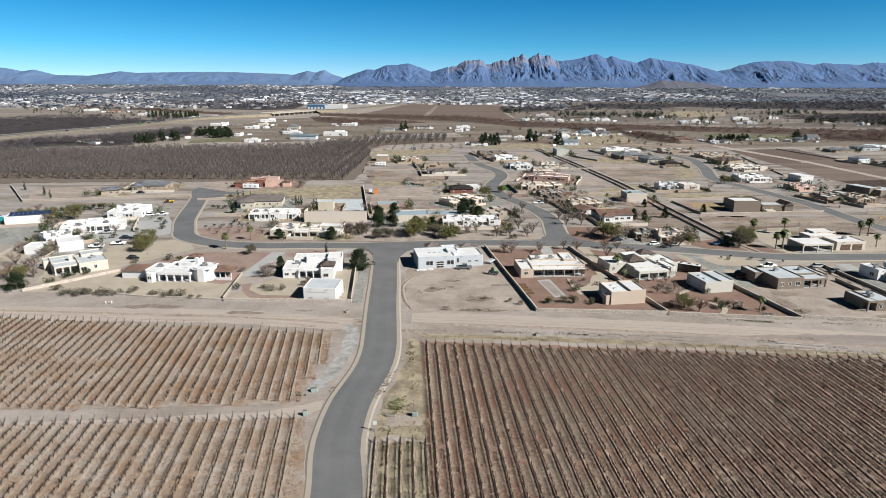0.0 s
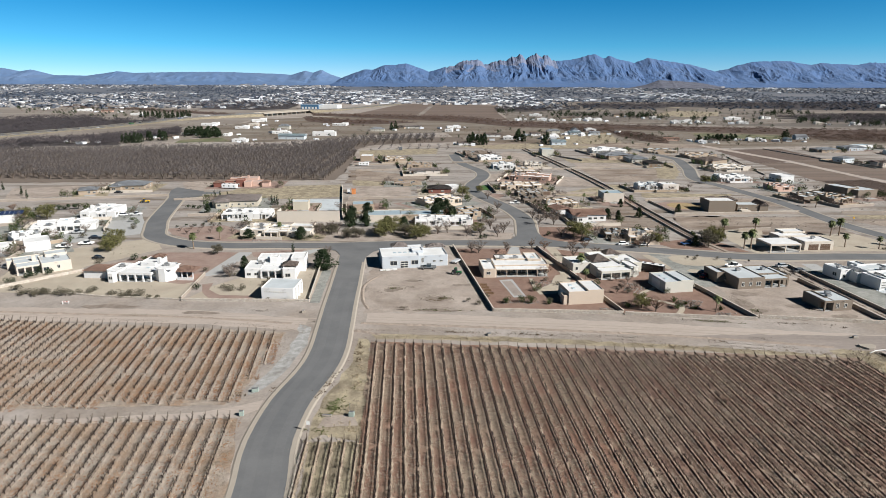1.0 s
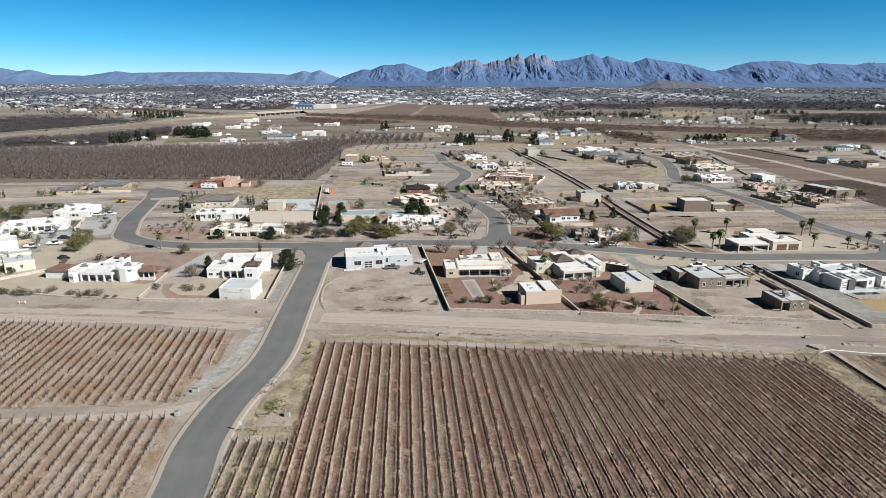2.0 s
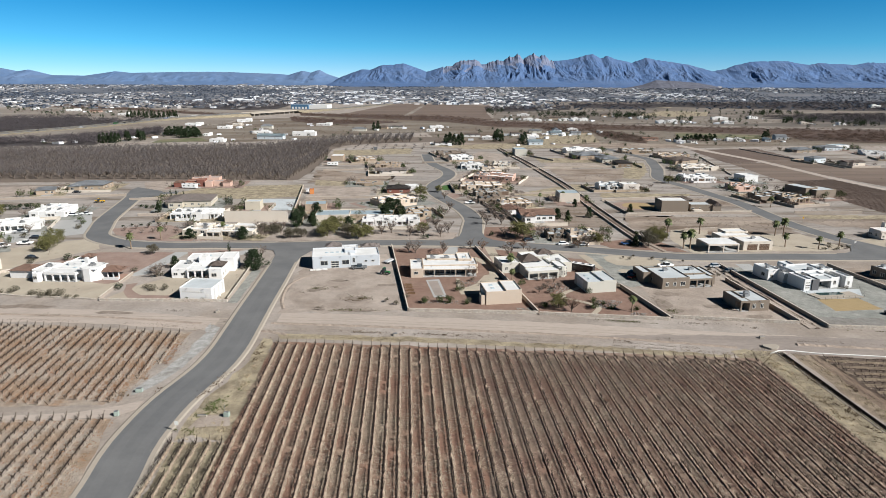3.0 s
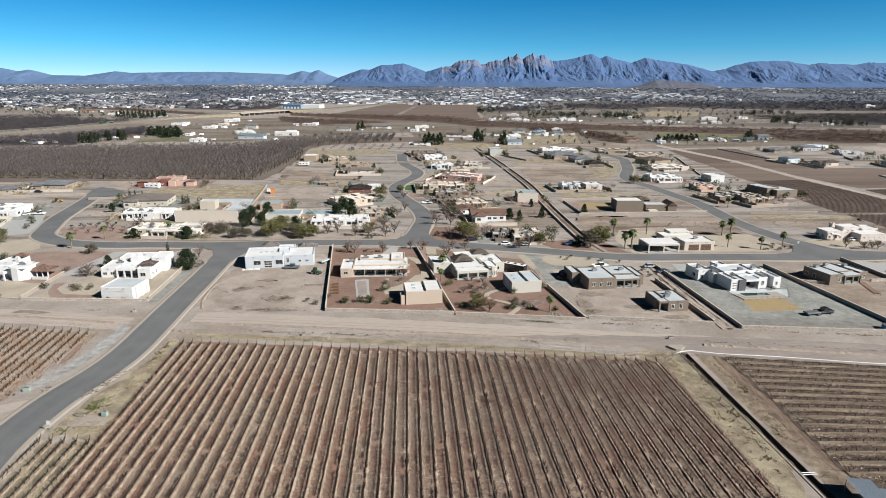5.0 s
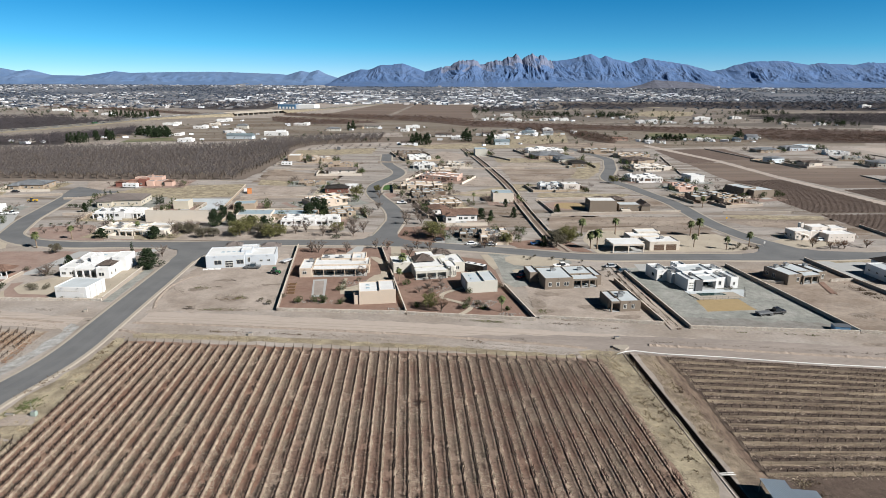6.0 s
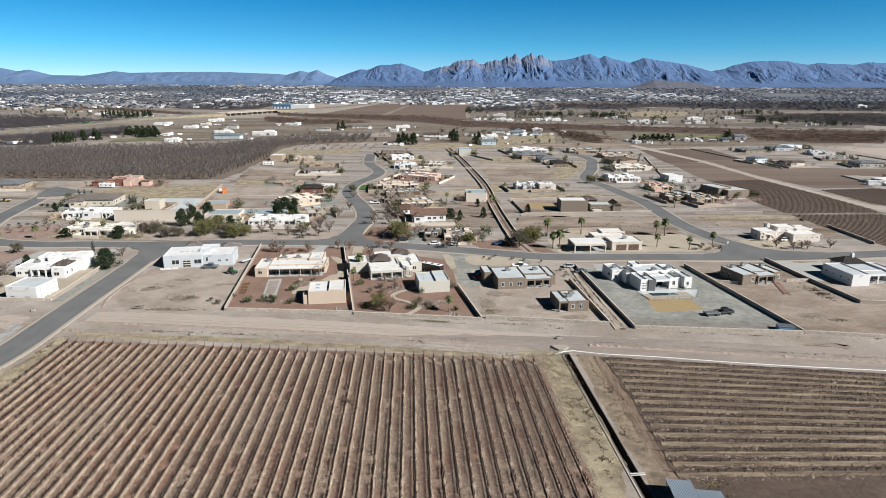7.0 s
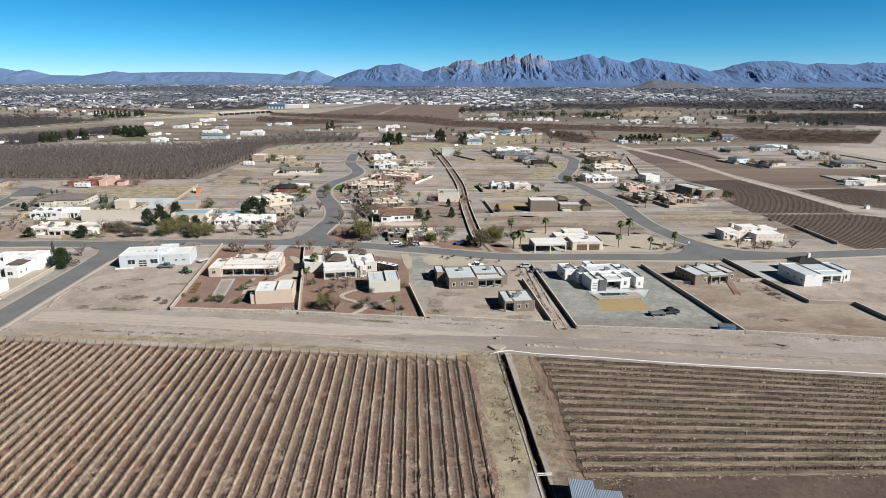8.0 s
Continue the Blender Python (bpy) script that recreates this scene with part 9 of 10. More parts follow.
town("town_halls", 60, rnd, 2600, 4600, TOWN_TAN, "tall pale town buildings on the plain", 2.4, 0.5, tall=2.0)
small = [arrays_of("clump", 20 + i, 0.22)[1] for i in range(4)]
tt = []
for _ in range(21000):
    y = 1420 + 3430 * rnd.random() ** 0.75
    x = rnd.uniform(-0.85, 0.85) * y + 60
    if -420 < x < 160 and y < 1720:
        continue
    if noise.noise((x * 0.003, y * 0.0015, 8.8)) > -0.25 + 0.4 * rnd.random() - 0.2:
        tt.append((x, y, rnd.uniform(4, 9), 1.7))
# Tree colour is pushed towards blue to include the distance haze.
TOWN_TREE_HAZE = mat("town_trees", (0.044, 0.060, 0.088), vary=0.3, scale=0.05, fine=0.5, island=0.8)
scatter("town_trees", small, tt, TOWN_TREE_HAZE, "dark trees among the town houses, tinted blue for haze", "trees", climb=True)


# farms and hamlets between the river and the neighbourhood
FARM_KINDS = {
    "w": (WHITE, ROOF_WHITE, "white flat-roofed farmhouse on the plain", "box"), "c": (CREAM, ROOF_WHITE, "cream flat-roofed farm building on the plain", "box"),
    "v": (WHITE, ROOF_BROWN, "white farmhouse under a brown gable roof", "gable"), "b": (PALE_GREY, ROOF_SLATE, "blue-grey farm building with a slate roof", "gable"),
    "t": (TAN, ROOF_BROWN, "tan farmhouse under a brown hip roof", "hip"), "r": (ROSE, ROOF_TILE, "low rose farm building with a red roof", "gable"),
    "s": (SAGE, ROOF_SLATE, "pale farmhouse under a slate-grey hip roof", "hip"), "p": (PALE_BLUE, METAL_PALE, "pale blue shed with a metal roof", "gable"),
    "g": (SAGE, ROOF_PALE, "pale sage barn with a pale roof", "gable")}
clutter_white, clutter_dark = [], []


def farms(rows):
    for x, y, w, kind, h in rows:
        wall, roof, lab, st = FARM_KINDS[kind]
        ob = thing("farmhouse", x, y, 0, rnd.uniform(-8, 8), lab, "farmhouse")
        vol = (0, 0, w, rnd.uniform(8, 12), h * 0.8)
        if st == "box":
            volume(ob, vol, wall, roof, canales=False)
            wing = (w * rnd.uniform(0.3, 0.6), vol[3] - 1.5, w * 0.4, rnd.uniform(5, 8), h)
            volume(ob, wing, wall, roof, canales=False)
        else:
            walls_only(ob, vol, wall)
            hip_roof(ob, *vol[:4], h * 0.8, min(2.4, h * 0.45), roof, gable=st == "gable")
        for u in (0.3, 0.7):
            window(ob, vol, "f", w * u, 1.0, 1.4, 1.2)
        for k in range(7):
            p = (x + rnd.uniform(-14, w + 14), y + rnd.uniform(-12, 22))
            if not (-1 < p[0] - x < w + 1 and -3 < p[1] - y < 22):
                (clutter_white if k < 3 else clutter_dark).append((*p, rnd.uniform(1.2, 2.6), rnd.uniform(1.0, 1.8)))


farms([(-348, 917, 23, "w", 4), (-278, 856, 18, "w", 4), (-276, 910, 14, "c", 4), (-254, 741, 7, "w", 3.5), (-301, 762, 6, "b", 5), (-311, 712, 10, "t", 3.5), (-384, 651, 17, "c", 4), (-219, 669, 16, "w", 4), (-765, 1318, 27, "w", 5), (-691, 1277, 21, "r", 4), (-579, 1171, 18, "w", 5), (-874, 1371, 13, "w", 5), (-418, 1112, 9, "w", 4), (-446, 1092, 11, "w", 4)])
farms([(-300, 1004, 23, "w", 5), (-216, 850, 15, "s", 6), (-205, 776, 21, "w", 4), (-178, 705, 30, "p", 5), (-149, 751, 28, "w", 6), (-156, 925, 21, "w", 4), (-88, 824, 19, "s", 4), (-45, 877, 22, "g", 4), (-57, 866, 12, "t", 4), (14, 881, 20, "w", 4), (11, 821, 10, "w", 4), (26, 646, 16, "v", 3.2)])
farms([(59, 744, 19, "v", 4), (78, 713, 12, "w", 4), (117, 760, 12, "v", 4), (124, 719, 9, "w", 4), (134, 741, 14, "w", 4), (144, 807, 17, "s", 4), (168, 779, 14, "p", 4), (174, 792, 7, "b", 7), (193, 776, 12, "b", 4), (208, 794, 15, "t", 3.5), (124, 651, 15, "p", 4.5), (262, 709, 17, "r", 3), (201, 838, 14, "w", 4)])
farms([(152, 1547, 31, "w", 5), (172, 1202, 24, "w", 5), (169, 1072, 17, "w", 4), (185, 1043, 11, "w", 4), (217, 1100, 27, "t", 4), (228, 1062, 14, "w", 4), (252, 1079, 13, "w", 5), (262, 1057, 15, "w", 5), (333, 1197, 19, "t", 5), (381, 1122, 12, "w", 5), (376, 1009, 15, "w", 5), (399, 1032, 19, "w", 5), (130, 1069, 12, "w", 4)])
farms([(510, 1116, 28, "w", 5), (479, 997, 16, "w", 5), (586, 1139, 18, "w", 5), (419, 1012, 9, "w", 4), (421, 725, 12, "b", 5), (398, 703, 6, "p", 3.5), (355, 704, 10, "w", 3.5), (364, 702, 10, "w", 3.5), (306, 682, 7, "v", 3.5), (291, 685, 10, "w", 3.5), (334, 731, 8, "t", 4), (1158, 1665, 26, "w", 9), (603, 1000, 12, "c", 4), (654, 984, 13, "w", 4)])
crate = (np.array([(x, y, z) for z in (0, 1) for x, y in ((-1, -0.6), (1, -0.6), (1, 0.6), (-1, 0.6))], float), [[4, 5, 6, 7], [0, 1, 5, 4], [1, 2, 6, 5], [2, 3, 7, 6], [3, 0, 4, 7]])
scatter("farm_sheds", [crate], clutter_white, TOWN_WHITE, "small pale sheds and trailers round the farms", "sheds")
scatter("farm_bushes", blob, clutter_dark, LEAF_GREEN, "dark bushes round the farms", "shrubs")


def warehouse(x, y):
    ob = thing("warehouse", x, y, 0, -6, "long blue metal warehouse with a white hall beside it", "warehouse")
    for vol, wall, roof in (((0, 0, 42, 46, 10), WAREHOUSE_BLUE, ROOF_SLATE), ((42.3, 6, 44, 40, 9), WHITE, ROOF_WHITE)):
        volume(ob, vol, wall, roof, canales=False)
        for k in range(5):
            garage_door(ob, vol, "f", 5 + 8 * k, 4.6, 4.5, DOOR_WHITE)


WAREHOUSE_BLUE = plain("blue_metal_cladding", (0.045, 0.115, 0.20), rough=0.5)
warehouse(-330, 1480)


# ---- garden walls ----
COPING = mat("pale_wall_coping", (0.46, 0.415, 0.35), vary=0.15, scale=0.6, fine=4.0)


def garden_wall(pts, h, material, label, thick=0.25):
    """A wall along plan points with a coping; a rock wall has its stones standing proud."""
    line = [Vector((*p, 0)) for p in pts]
    ob = None
    for name, z0, z1, w, m in (("garden_wall", -0.1, h - 0.1, thick, material), ("coping", h - 0.1, h, thick + 0.1, material if material is ROCK_WALL else COPING)):
        bm = bmesh.new()
        a, b = offset_line(line, w / 2), offset_line(line, -w / 2)
        q = [[bm.verts.new((p.x, p.y, z)) for p in e] for e, z in ((a, z0), (b, z0), (b, z1), (a, z1))]
        for i in range(len(line) - 1):
            for k in range(4):
                bm.faces.new((q[k][i], q[k][i + 1], q[(k + 1) % 4][i + 1], q[(k + 1) % 4][i]))
        for e in (0, -1):
            bm.faces.new([q[k][e] for k in range(4)])
        bmesh.ops.recalc_face_normals(bm, faces=bm.faces)
        if not ob:
            ob = solo(name, bm, m, label, "wall")
        else:
            part(name, bm, m, ob)
    if material is ROCK_WALL:
        bm = bmesh.new()
        rnd = random.Random(int(line[0].x * 3 + line[0].y))
        for p, q in zip(line, line[1:]):
            d = (q - p).normalized()
            nrm = Vector((-d.y, d.x, 0))
            s = 0.0
            while s < (q - p).length - 0.3:
                n = rnd.uniform(0.22, 0.5)
                for z in (0.0, 0.26, 0.52, 0.78, h - 0.04):
                    if z > h - 0.2 and z != h - 0.04 or rnd.random() < 0.25:
                        continue
                    c = p + d * (s + n / 2)
                    out = thick / 2 + rnd.uniform(0.02, 0.06)
                    e = [c + d * u * n * 0.46 + nrm * v * out for u, v in ((-1, -1), (1, -1), (1, 1), (-1, 1))]
                    hi = z + rnd.uniform(0.18, 0.26) if z < h - 0.1 else h + rnd.uniform(0.0, 0.09)
                    lo_, hi_ = [bm.verts.new((v.x, v.y, z + 0.02)) for v in e], [bm.verts.new((v.x, v.y, hi)) for v in e]
                    bm.faces.new(hi_)
                    for k in range(4):
                        bm.faces.new((lo_[k], lo_[(k + 1) % 4], hi_[(k + 1) % 4], hi_[k]))
                s += n
        part("rough_stones", bm, ROCK_WALL, ob)
    return ob


BW, RW = "beige block garden wall beside the lot", "low pale rock wall along the dirt track"
for pts in ([(15.7, 240.1), (26.7, 168.2)], [(49.3, 239.2), (64.4, 166.9)], [(94.7, 191.4), (101.1, 162.6)], [(132.3, 198.6), (136.3, 160.4)], [(137.4, 215.0), (142.4, 157.6)], [(177.3, 216.4), (186.8, 155.3)],
            [(210.8, 225.3), (213.6, 200.3), (217.1, 179.0), (230.1, 177.9), (231.9, 164.8)], [(-32.2, 211.0), (-28.7, 175.9)], [(-70.2, 201.5), (-67.9, 176.1)], [(-273.9, 380.8), (-232.5, 329.8)], [(267.5, 281.7), (268.2, 250.1)]):
    garden_wall(pts, 1.2, BLOCK_WALL, BW)
LANE = curve_through([(88.8, 614.7), (101.4, 518.0), (109.3, 441.4), (114.0, 386.1), (115.5, 331.2), (117.6, 288.2), (120.0, 253.7), (123.7, 234.3)], 6)
bm = bmesh.new()
strip(bm, LANE, -2.2, 2.2, 0.045)
solo("lane", bm, BRUSHY, "dusty brown drainage lane between walls", "lane", kind="structure")
for pts in ([p[:2] for p in offset_line(LANE, 2.4)[:-3]], [p[:2] for p in offset_line(LANE, -2.4)[2:-2]], [(264.4, 553.2), (243.0, 441.2)], [(330.5, 621.1), (349.2, 480.2)], [(371.7, 443.4), (372.4, 408.6)], [(223.3, 563.1), (228.5, 497.7)], [(465.5, 575.5), (470.8, 516.0)]):
    garden_wall(pts, 0.85, BLOCK_WALL, "beige block wall along the drainage lane")
for pts in ([(26.9, 168.4), (64.2, 166.6)], [(64.7, 166.2), (100.8, 162.4)], [(102.4, 164.2), (136.2, 160.2)], [(142.5, 157.6), (186.5, 154.9)], [(187.0, 155.3), (222.5, 150.9)], [(-114.3, 205.0), (-134.2, 183.0)], [(180.6, 198.3), (188.0, 196.7)], [(205.2, 199.5), (213.6, 200.3)]):
    garden_wall(pts, 0.95, ROCK_WALL, RW, 0.45)
garden_wall([(-28.6, 175.4), (-67.6, 175.6)], 0.8, ROCK_WALL, RW, 0.45)
garden_wall([(-111.0, 182.3), (-94.4, 178.9), (-68.5, 176.3), (-60.5, 176.0)], 0.5, ROCK_WALL, "low tumbled rock wall along the dirt track", 0.45)
garden_wall([(-67.0, 290.9), (-67.0, 283.2), (-37.5, 284.4)], 5.4, CREAM, "tall cream stucco wall of the storage yard", 0.4)
garden_wall([(-52.6, 384.5), (-37.7, 292.5)], 1.3, TAN, "tan wall at the edge of the yard", 0.3)
for pts in ([(-41.9, 342.6), (2.9, 347.6)], [(-232.5, 329.8), (-147.4, 349.7)], [(-114.4, 295.4), (-99.2, 298.5)], [(-138.8, 336.1), (-100.1, 344.2)], [(127.3, 301.2), (195.2, 311.3)], [(125.2, 341.2), (162.0, 349.3)], [(-61.0, 486.1), (3.9, 492.3)], [(-53.9, 454.9), (3.7, 463.2)], [(69.7, 358.8), (102.7, 363.7)],
            [(93.9, 466.9), (133.8, 471.7)], [(17.8, 503.4), (86.4, 499.3)], [(101.0, 571.5), (127.7, 519.2)], [(113.4, 477.1), (172.2, 482.8)], [(216.5, 310.3), (251.0, 310.0)], [(213.7, 471.1), (263.1, 464.2)], [(145.0, 270.2), (160.5, 271.8)]):
    garden_wall(pts, 1.3, BLOCK_WALL, "low pale block wall between lots")
garden_wall([(126.4, 339.0), (129.5, 305.2), (193.4, 309.0)], 1.1, BLOCK_WALL, "low beige block wall round the riding ring")


def pool_fence(pts):
    ob = thing("pool_fence", 0, 0, 0.03, 0, "thin see-through metal fence round the pool deck", "fence")
    line = curve_through(pts, 1.6)
    for p in line:
        bm = bmesh.new()
        tube(bm, [(p.x, p.y, 0), (p.x, p.y, 1.0)], 0.03, 4)
        part("post", bm, DARK_METAL, ob)
    for z in (0.2, 0.97):
        bm = bmesh.new()
        tube(bm, [(p.x, p.y, z) for p in line], 0.014, 4)
        part("rail", bm, DARK_METAL, ob)


pool_fence([(151.8, 188.6), (152.5, 183.8), (153.4, 179.7), (161.2, 181.1), (168.4, 182.2), (172.2, 190.4)])


for k, pts in enumerate(YARD_WALLS):
    garden_wall(pts, 1.5, (BLOCK_WALL, CREAM, TAN)[k % 3], ("beige block", "cream stucco", "tan stucco")[k % 3] + " wall round a house yard")


# ---- vehicles ----
def vehicle(place, rz, kind, paint, label):
    """A parked car, pickup or trailer along local x."""
    x, y = place
    ob = thing(kind, x, y, 0.06, rz, label, "trailer" if "trailer" in kind else "vehicle")
    n, w = {"car": (4.6, 1.85), "pickup": (5.6, 2.0), "camper_trailer": (8.0, 2.5), "bus": (9.5, 2.5), "cargo_trailer": (4.5, 2.0), "loader": (5.0, 2.2), "tractor": (3.4, 1.7)}[kind]
    r = 0.36
    bm = bmesh.new()
    if kind == "car":
        box(bm, -n / 2, n / 2, -w / 2, w / 2, 0.3, 0.85)
        cab, top = (-1.5, 1.1), 1.45
    elif kind == "pickup":
        box(bm, -n / 2, n / 2, -w / 2, w / 2, 0.45, 0.85)
        box(bm, 0.6, n / 2, -w / 2, w / 2, 0.852, 1.1)
        for y0 in (-w / 2, w / 2 - 0.1):
            box(bm, -n / 2, -0.6, y0, y0 + 0.1, 0.852, 1.15)
        cab, top = (-0.8, 1.2), 1.85
    elif kind in ("loader", "tractor"):
        box(bm, -n / 2, n / 2, -w / 4, w / 4, 0.6, 1.3)
        cab, top = (-0.9, 0.1), 2.3
        r = 0.6
    else:
        box(bm, -n / 2, n / 2, -w / 2, w / 2, 0.5, 2.9 if n > 5 else 1.0)
        cab, top = None, 0
    bmesh.ops.bevel(bm, geom=bm.edges[:], offset=0.1, segments=1, affect="EDGES")
    body = part("body", bm, paint, ob)
    if cab:
        bm = bmesh.new()
        v = box(bm, *cab, -w / 2 + 0.1, w / 2 - 0.1, 0.8, top)
        for q in v[4:]:
            q.co.y *= 0.82
            q.co.x = q.co.x * 0.8 + 0.2 * sum(cab) / 2
        part("cabin", bm, GLASS, ob, "dark cabin windows")
        bm = bmesh.new()
        a, b = cab[0] * 0.8 + 0.1 * sum(cab), cab[1] * 0.8 + 0.1 * sum(cab)
        box(bm, a, b, -w / 2 * 0.74, w / 2 * 0.74, top, top + 0.06)
        part("cabin_roof", bm, paint, ob)
    else:
        for k in range(3 if n > 5 else 0):
            bm = bmesh.new()
            box(bm, -n / 3 + k * n / 3 - 0.5, -n / 3 + k * n / 3 + 0.5, -w / 2 - 0.03, -w / 2 + 0.05, 1.5, 2.1)
            part("side_window", bm, GLASS, ob)
    if kind in ("camper_trailer", "bus"):
        bm = bmesh.new()
        box(bm, -n / 2 + 0.1, n / 2 - 0.1, -w / 2 + 0.1, w / 2 - 0.1, 2.905, 2.98)
        part("trailer_roof", bm, PAINT["white"], ob)
        for k in range(3):
            bm = bmesh.new()
            box(bm, -n / 3 + k * n / 3 - 0.4, -n / 3 + k * n / 3 + 0.4, -0.4, 0.4, 2.98, 3.2)
            part("roof_vent", bm, PAINT["grey"], ob)
    for sx in (-0.32, 0.32):
        for sy in (-1, 1):
            bm = bmesh.new()
            tube(bm, [(sx * n, sy * (w / 2 - 0.24), r), (sx * n, sy * (w / 2 + 0.02), r)], r, 12)
            wheel = part("wheel", bm, TYRE, ob)
            bm = bmesh.new()
            tube(bm, [(sx * n, sy * (w / 2), r), (sx * n, sy * (w / 2 + 0.04), r)], r * 0.55, 8)
            part("rim", bm, STEEL, wheel)
    return ob


vehicle((6.6, 209.8), 5, "pickup", PAINT["grey"], "dark grey pickup parked beside the white house")
vehicle((16.6, 203.4), -20, "tractor", PAINT["green"], "small green tractor on the dirt lot")
vehicle((16.6, 217.8), 60, "cargo_trailer", PAINT["silver"], "pale trailer parked by the wall")
vehicle((-133.6, 240.8), 10, "pickup", PAINT["white"], "white pickup on the gravel drive")
vehicle((-139.9, 236.2), 8, "pickup", PAINT["white"], "white pickup beside the white house")
vehicle((-135.3, 250.0), 8, "car", PAINT["black"], "black car on the gravel drive")
vehicle((-130.6, 250.1), 12, "car", PAINT["black"], "black car under a desert tree")
vehicle((-117.2, 219.8), -15, "car", PAINT["black"], "black car on cream gravel")
vehicle((-141.0, 297.3), 5, "pickup", PAINT["white"], "white pickup by the bend of the street")
vehicle((-146.7, 295.8), 8, "car", PAINT["white"], "white car by the white house")
vehicle((-148.3, 259.6), 5, "pickup", PAINT["silver"], "silver pickup beside the carport")
vehicle((-143.1, 208.4), -10, "car", PAINT["white"], "white car among garden shrubs")
vehicle((-180.9, 357.8), 5, "car", PAINT["black"], "dark car by the slate-roofed house")
vehicle((-151.5, 329.1), 10, "loader", PAINT["yellow"], "yellow loader on bare ground")
vehicle((-209.2, 280.2), 0, "bus", PAINT["teal"], "teal truck beside the white box building")
vehicle((-121.1, 375.7), -8, "bus", PAINT["white"], "white bus beside the red house")
vehicle((-51.8, 483.1), -3, "camper_trailer", PAINT["white"], "white camper parked by the orchard")
vehicle((72.1, 250.6), 15, "car", PAINT["black"], "black car on a curved drive")
vehicle((112.7, 245.2), 12, "pickup", PAINT["blue"], "dark blue pickup in a driveway")
vehicle((93.7, 243.8), 5, "car", PAINT["white"], "white car before the garage doors")
vehicle((85.8, 244.5), 10, "car", PAINT["white"], "white car before the peach house")
vehicle((102.0, 201.5), 40, "car", PAINT["red"], "dark red car beside the taupe house")
vehicle((102.3, 204.7), 40, "car", PAINT["black"], "black car beside the taupe house")
vehicle((117.3, 213.7), 10, "pickup", PAINT["white"], "white pickup in front of the taupe house")
vehicle((85.9, 207.6), -33, "camper_trailer", PAINT["black"], "long dark camper trailer with a white roof beside the wall")
vehicle((171.5, 169.1), 12, "pickup", PAINT["black"], "black pickup on grey gravel")
vehicle((167.6, 168.1), 10, "cargo_trailer", PAINT["grey"], "loaded dark trailer behind the pickup")
vehicle((50.7, 330.7), 8, "pickup", PAINT["white"], "white pickup in a driveway")
vehicle((138.1, 208.1), 10, "car", PAINT["grey"], "dark car beside the white modern house")
vehicle((254.2, 374.2), 5, "pickup", PAINT["white"], "white pickup behind the taupe wing")
vehicle((234.0, 254.7), 5, "car", PAINT["white"], "white car before the pueblo house")
vehicle((140.1, 386.2), 10, "car", PAINT["black"], "dark car beside the white house")
vehicle((135.3, 214.1), 5, "car", PAINT["silver"], "silver car in a driveway")


def container(place, rz, dims, paint, name, label):
    x, y = place
    a, b, c = dims
    ob = thing(name, x, y, 0.05, rz, label, "container")
    bm = bmesh.new()
    box(bm, -a / 2, a / 2, -b / 2, b / 2, 0, c)
    part("body", bm, paint, ob)
    for k in range(int(a / 0.8)):
        bm = bmesh.new()
        box(bm, -a / 2 + 0.3 + 0.8 * k, -a / 2 + 0.4 + 0.8 * k, -b / 2 - 0.05, -b / 2, 0.1, c - 0.1)
        part("rib", bm, paint, ob)
    bm = bmesh.new()
    box(bm, -a / 2 - 0.1, a / 2 + 0.1, -b / 2 - 0.1, b / 2 + 0.1, c, c + 0.15)
    part("lid", bm, STEEL if c < 2.2 else paint, ob)


container((-41.8, 358.8), 10, (2.4, 2.2, 3.0), PAINT["orange"], "storage_hut", "orange storage hut on the dirt lot")
container((-45.3, 362.5), 0, (1.6, 1.6, 2.2), PAINT["white"], "storage_hut", "small white hut beside the orange one")
container((183.0, 157.4), -8, (4.0, 2.2, 1.3), FADED_BLUE, "dumpster", "blue dumpster against the rock wall")
container((-31.0, 598.3), 0, (3.0, 2.4, 2.4), PAINT["grey"], "storage_hut", "small grey hut by the orchard")
container((371.4, 404.0), -8, (12.0, 2.6, 2.8), PAINT["white"], "cargo_container", "white cargo container at the vineyard edge")
container((328.9, 325.5), 0, (2.0, 2.0, 2.0), PAINT["white"], "water_tank", "white tank on a stand at the field corner")


def path(pts, width, material, label):
    LEVEL[0] += 0.0006
    bm = bmesh.new()
    strip(bm, curve_through(pts, 0.8), -width / 2, width / 2, LEVEL[0])
    solo("garden_path", bm, material, label, "path", kind="structure")


path([(79.3, 165.2), (83.1, 171.6), (80.4, 175.8), (74.8, 180.2), (75.2, 184.4), (79.9, 188.8), (83.5, 192.9)], 1.6, GRAVEL_CREAM, "winding pale gravel path through the garden")
path([(41.8, 198.9), (41.8, 193.0), (42.4, 188.4), (46.2, 190.7), (49.5, 195.5)], 1.2, GRAVEL_CREAM, "curved pale path beside the portal")
path([(201.7, 198.8), (200.3, 192.9), (199.0, 186.8)], 2.0, GRAVEL_RED, "short brown gravel path behind the dark house")


def bed_frame(place, rz):
    x, y = place
    ob = thing("planter_frame", x, y, 0.04, rz, "low wooden raised planter frame on red gravel", "planter", "planter frames by the wall")
    for a, b, c, d in ((-1.2, 1.2, -0.6, -0.5), (-1.2, 1.2, 0.5, 0.6), (-1.2, -1.1, -0.5, 0.5), (1.1, 1.2, -0.5, 0.5)):
        bm = bmesh.new()
        box(bm, a, b, c, d, 0, 0.35)
        part("board", bm, WOOD, ob)


for p in [(25.3, 192.0), (25.7, 189.2), (26.3, 186.4), (26.8, 183.7)]:
    bed_frame(p, -5)


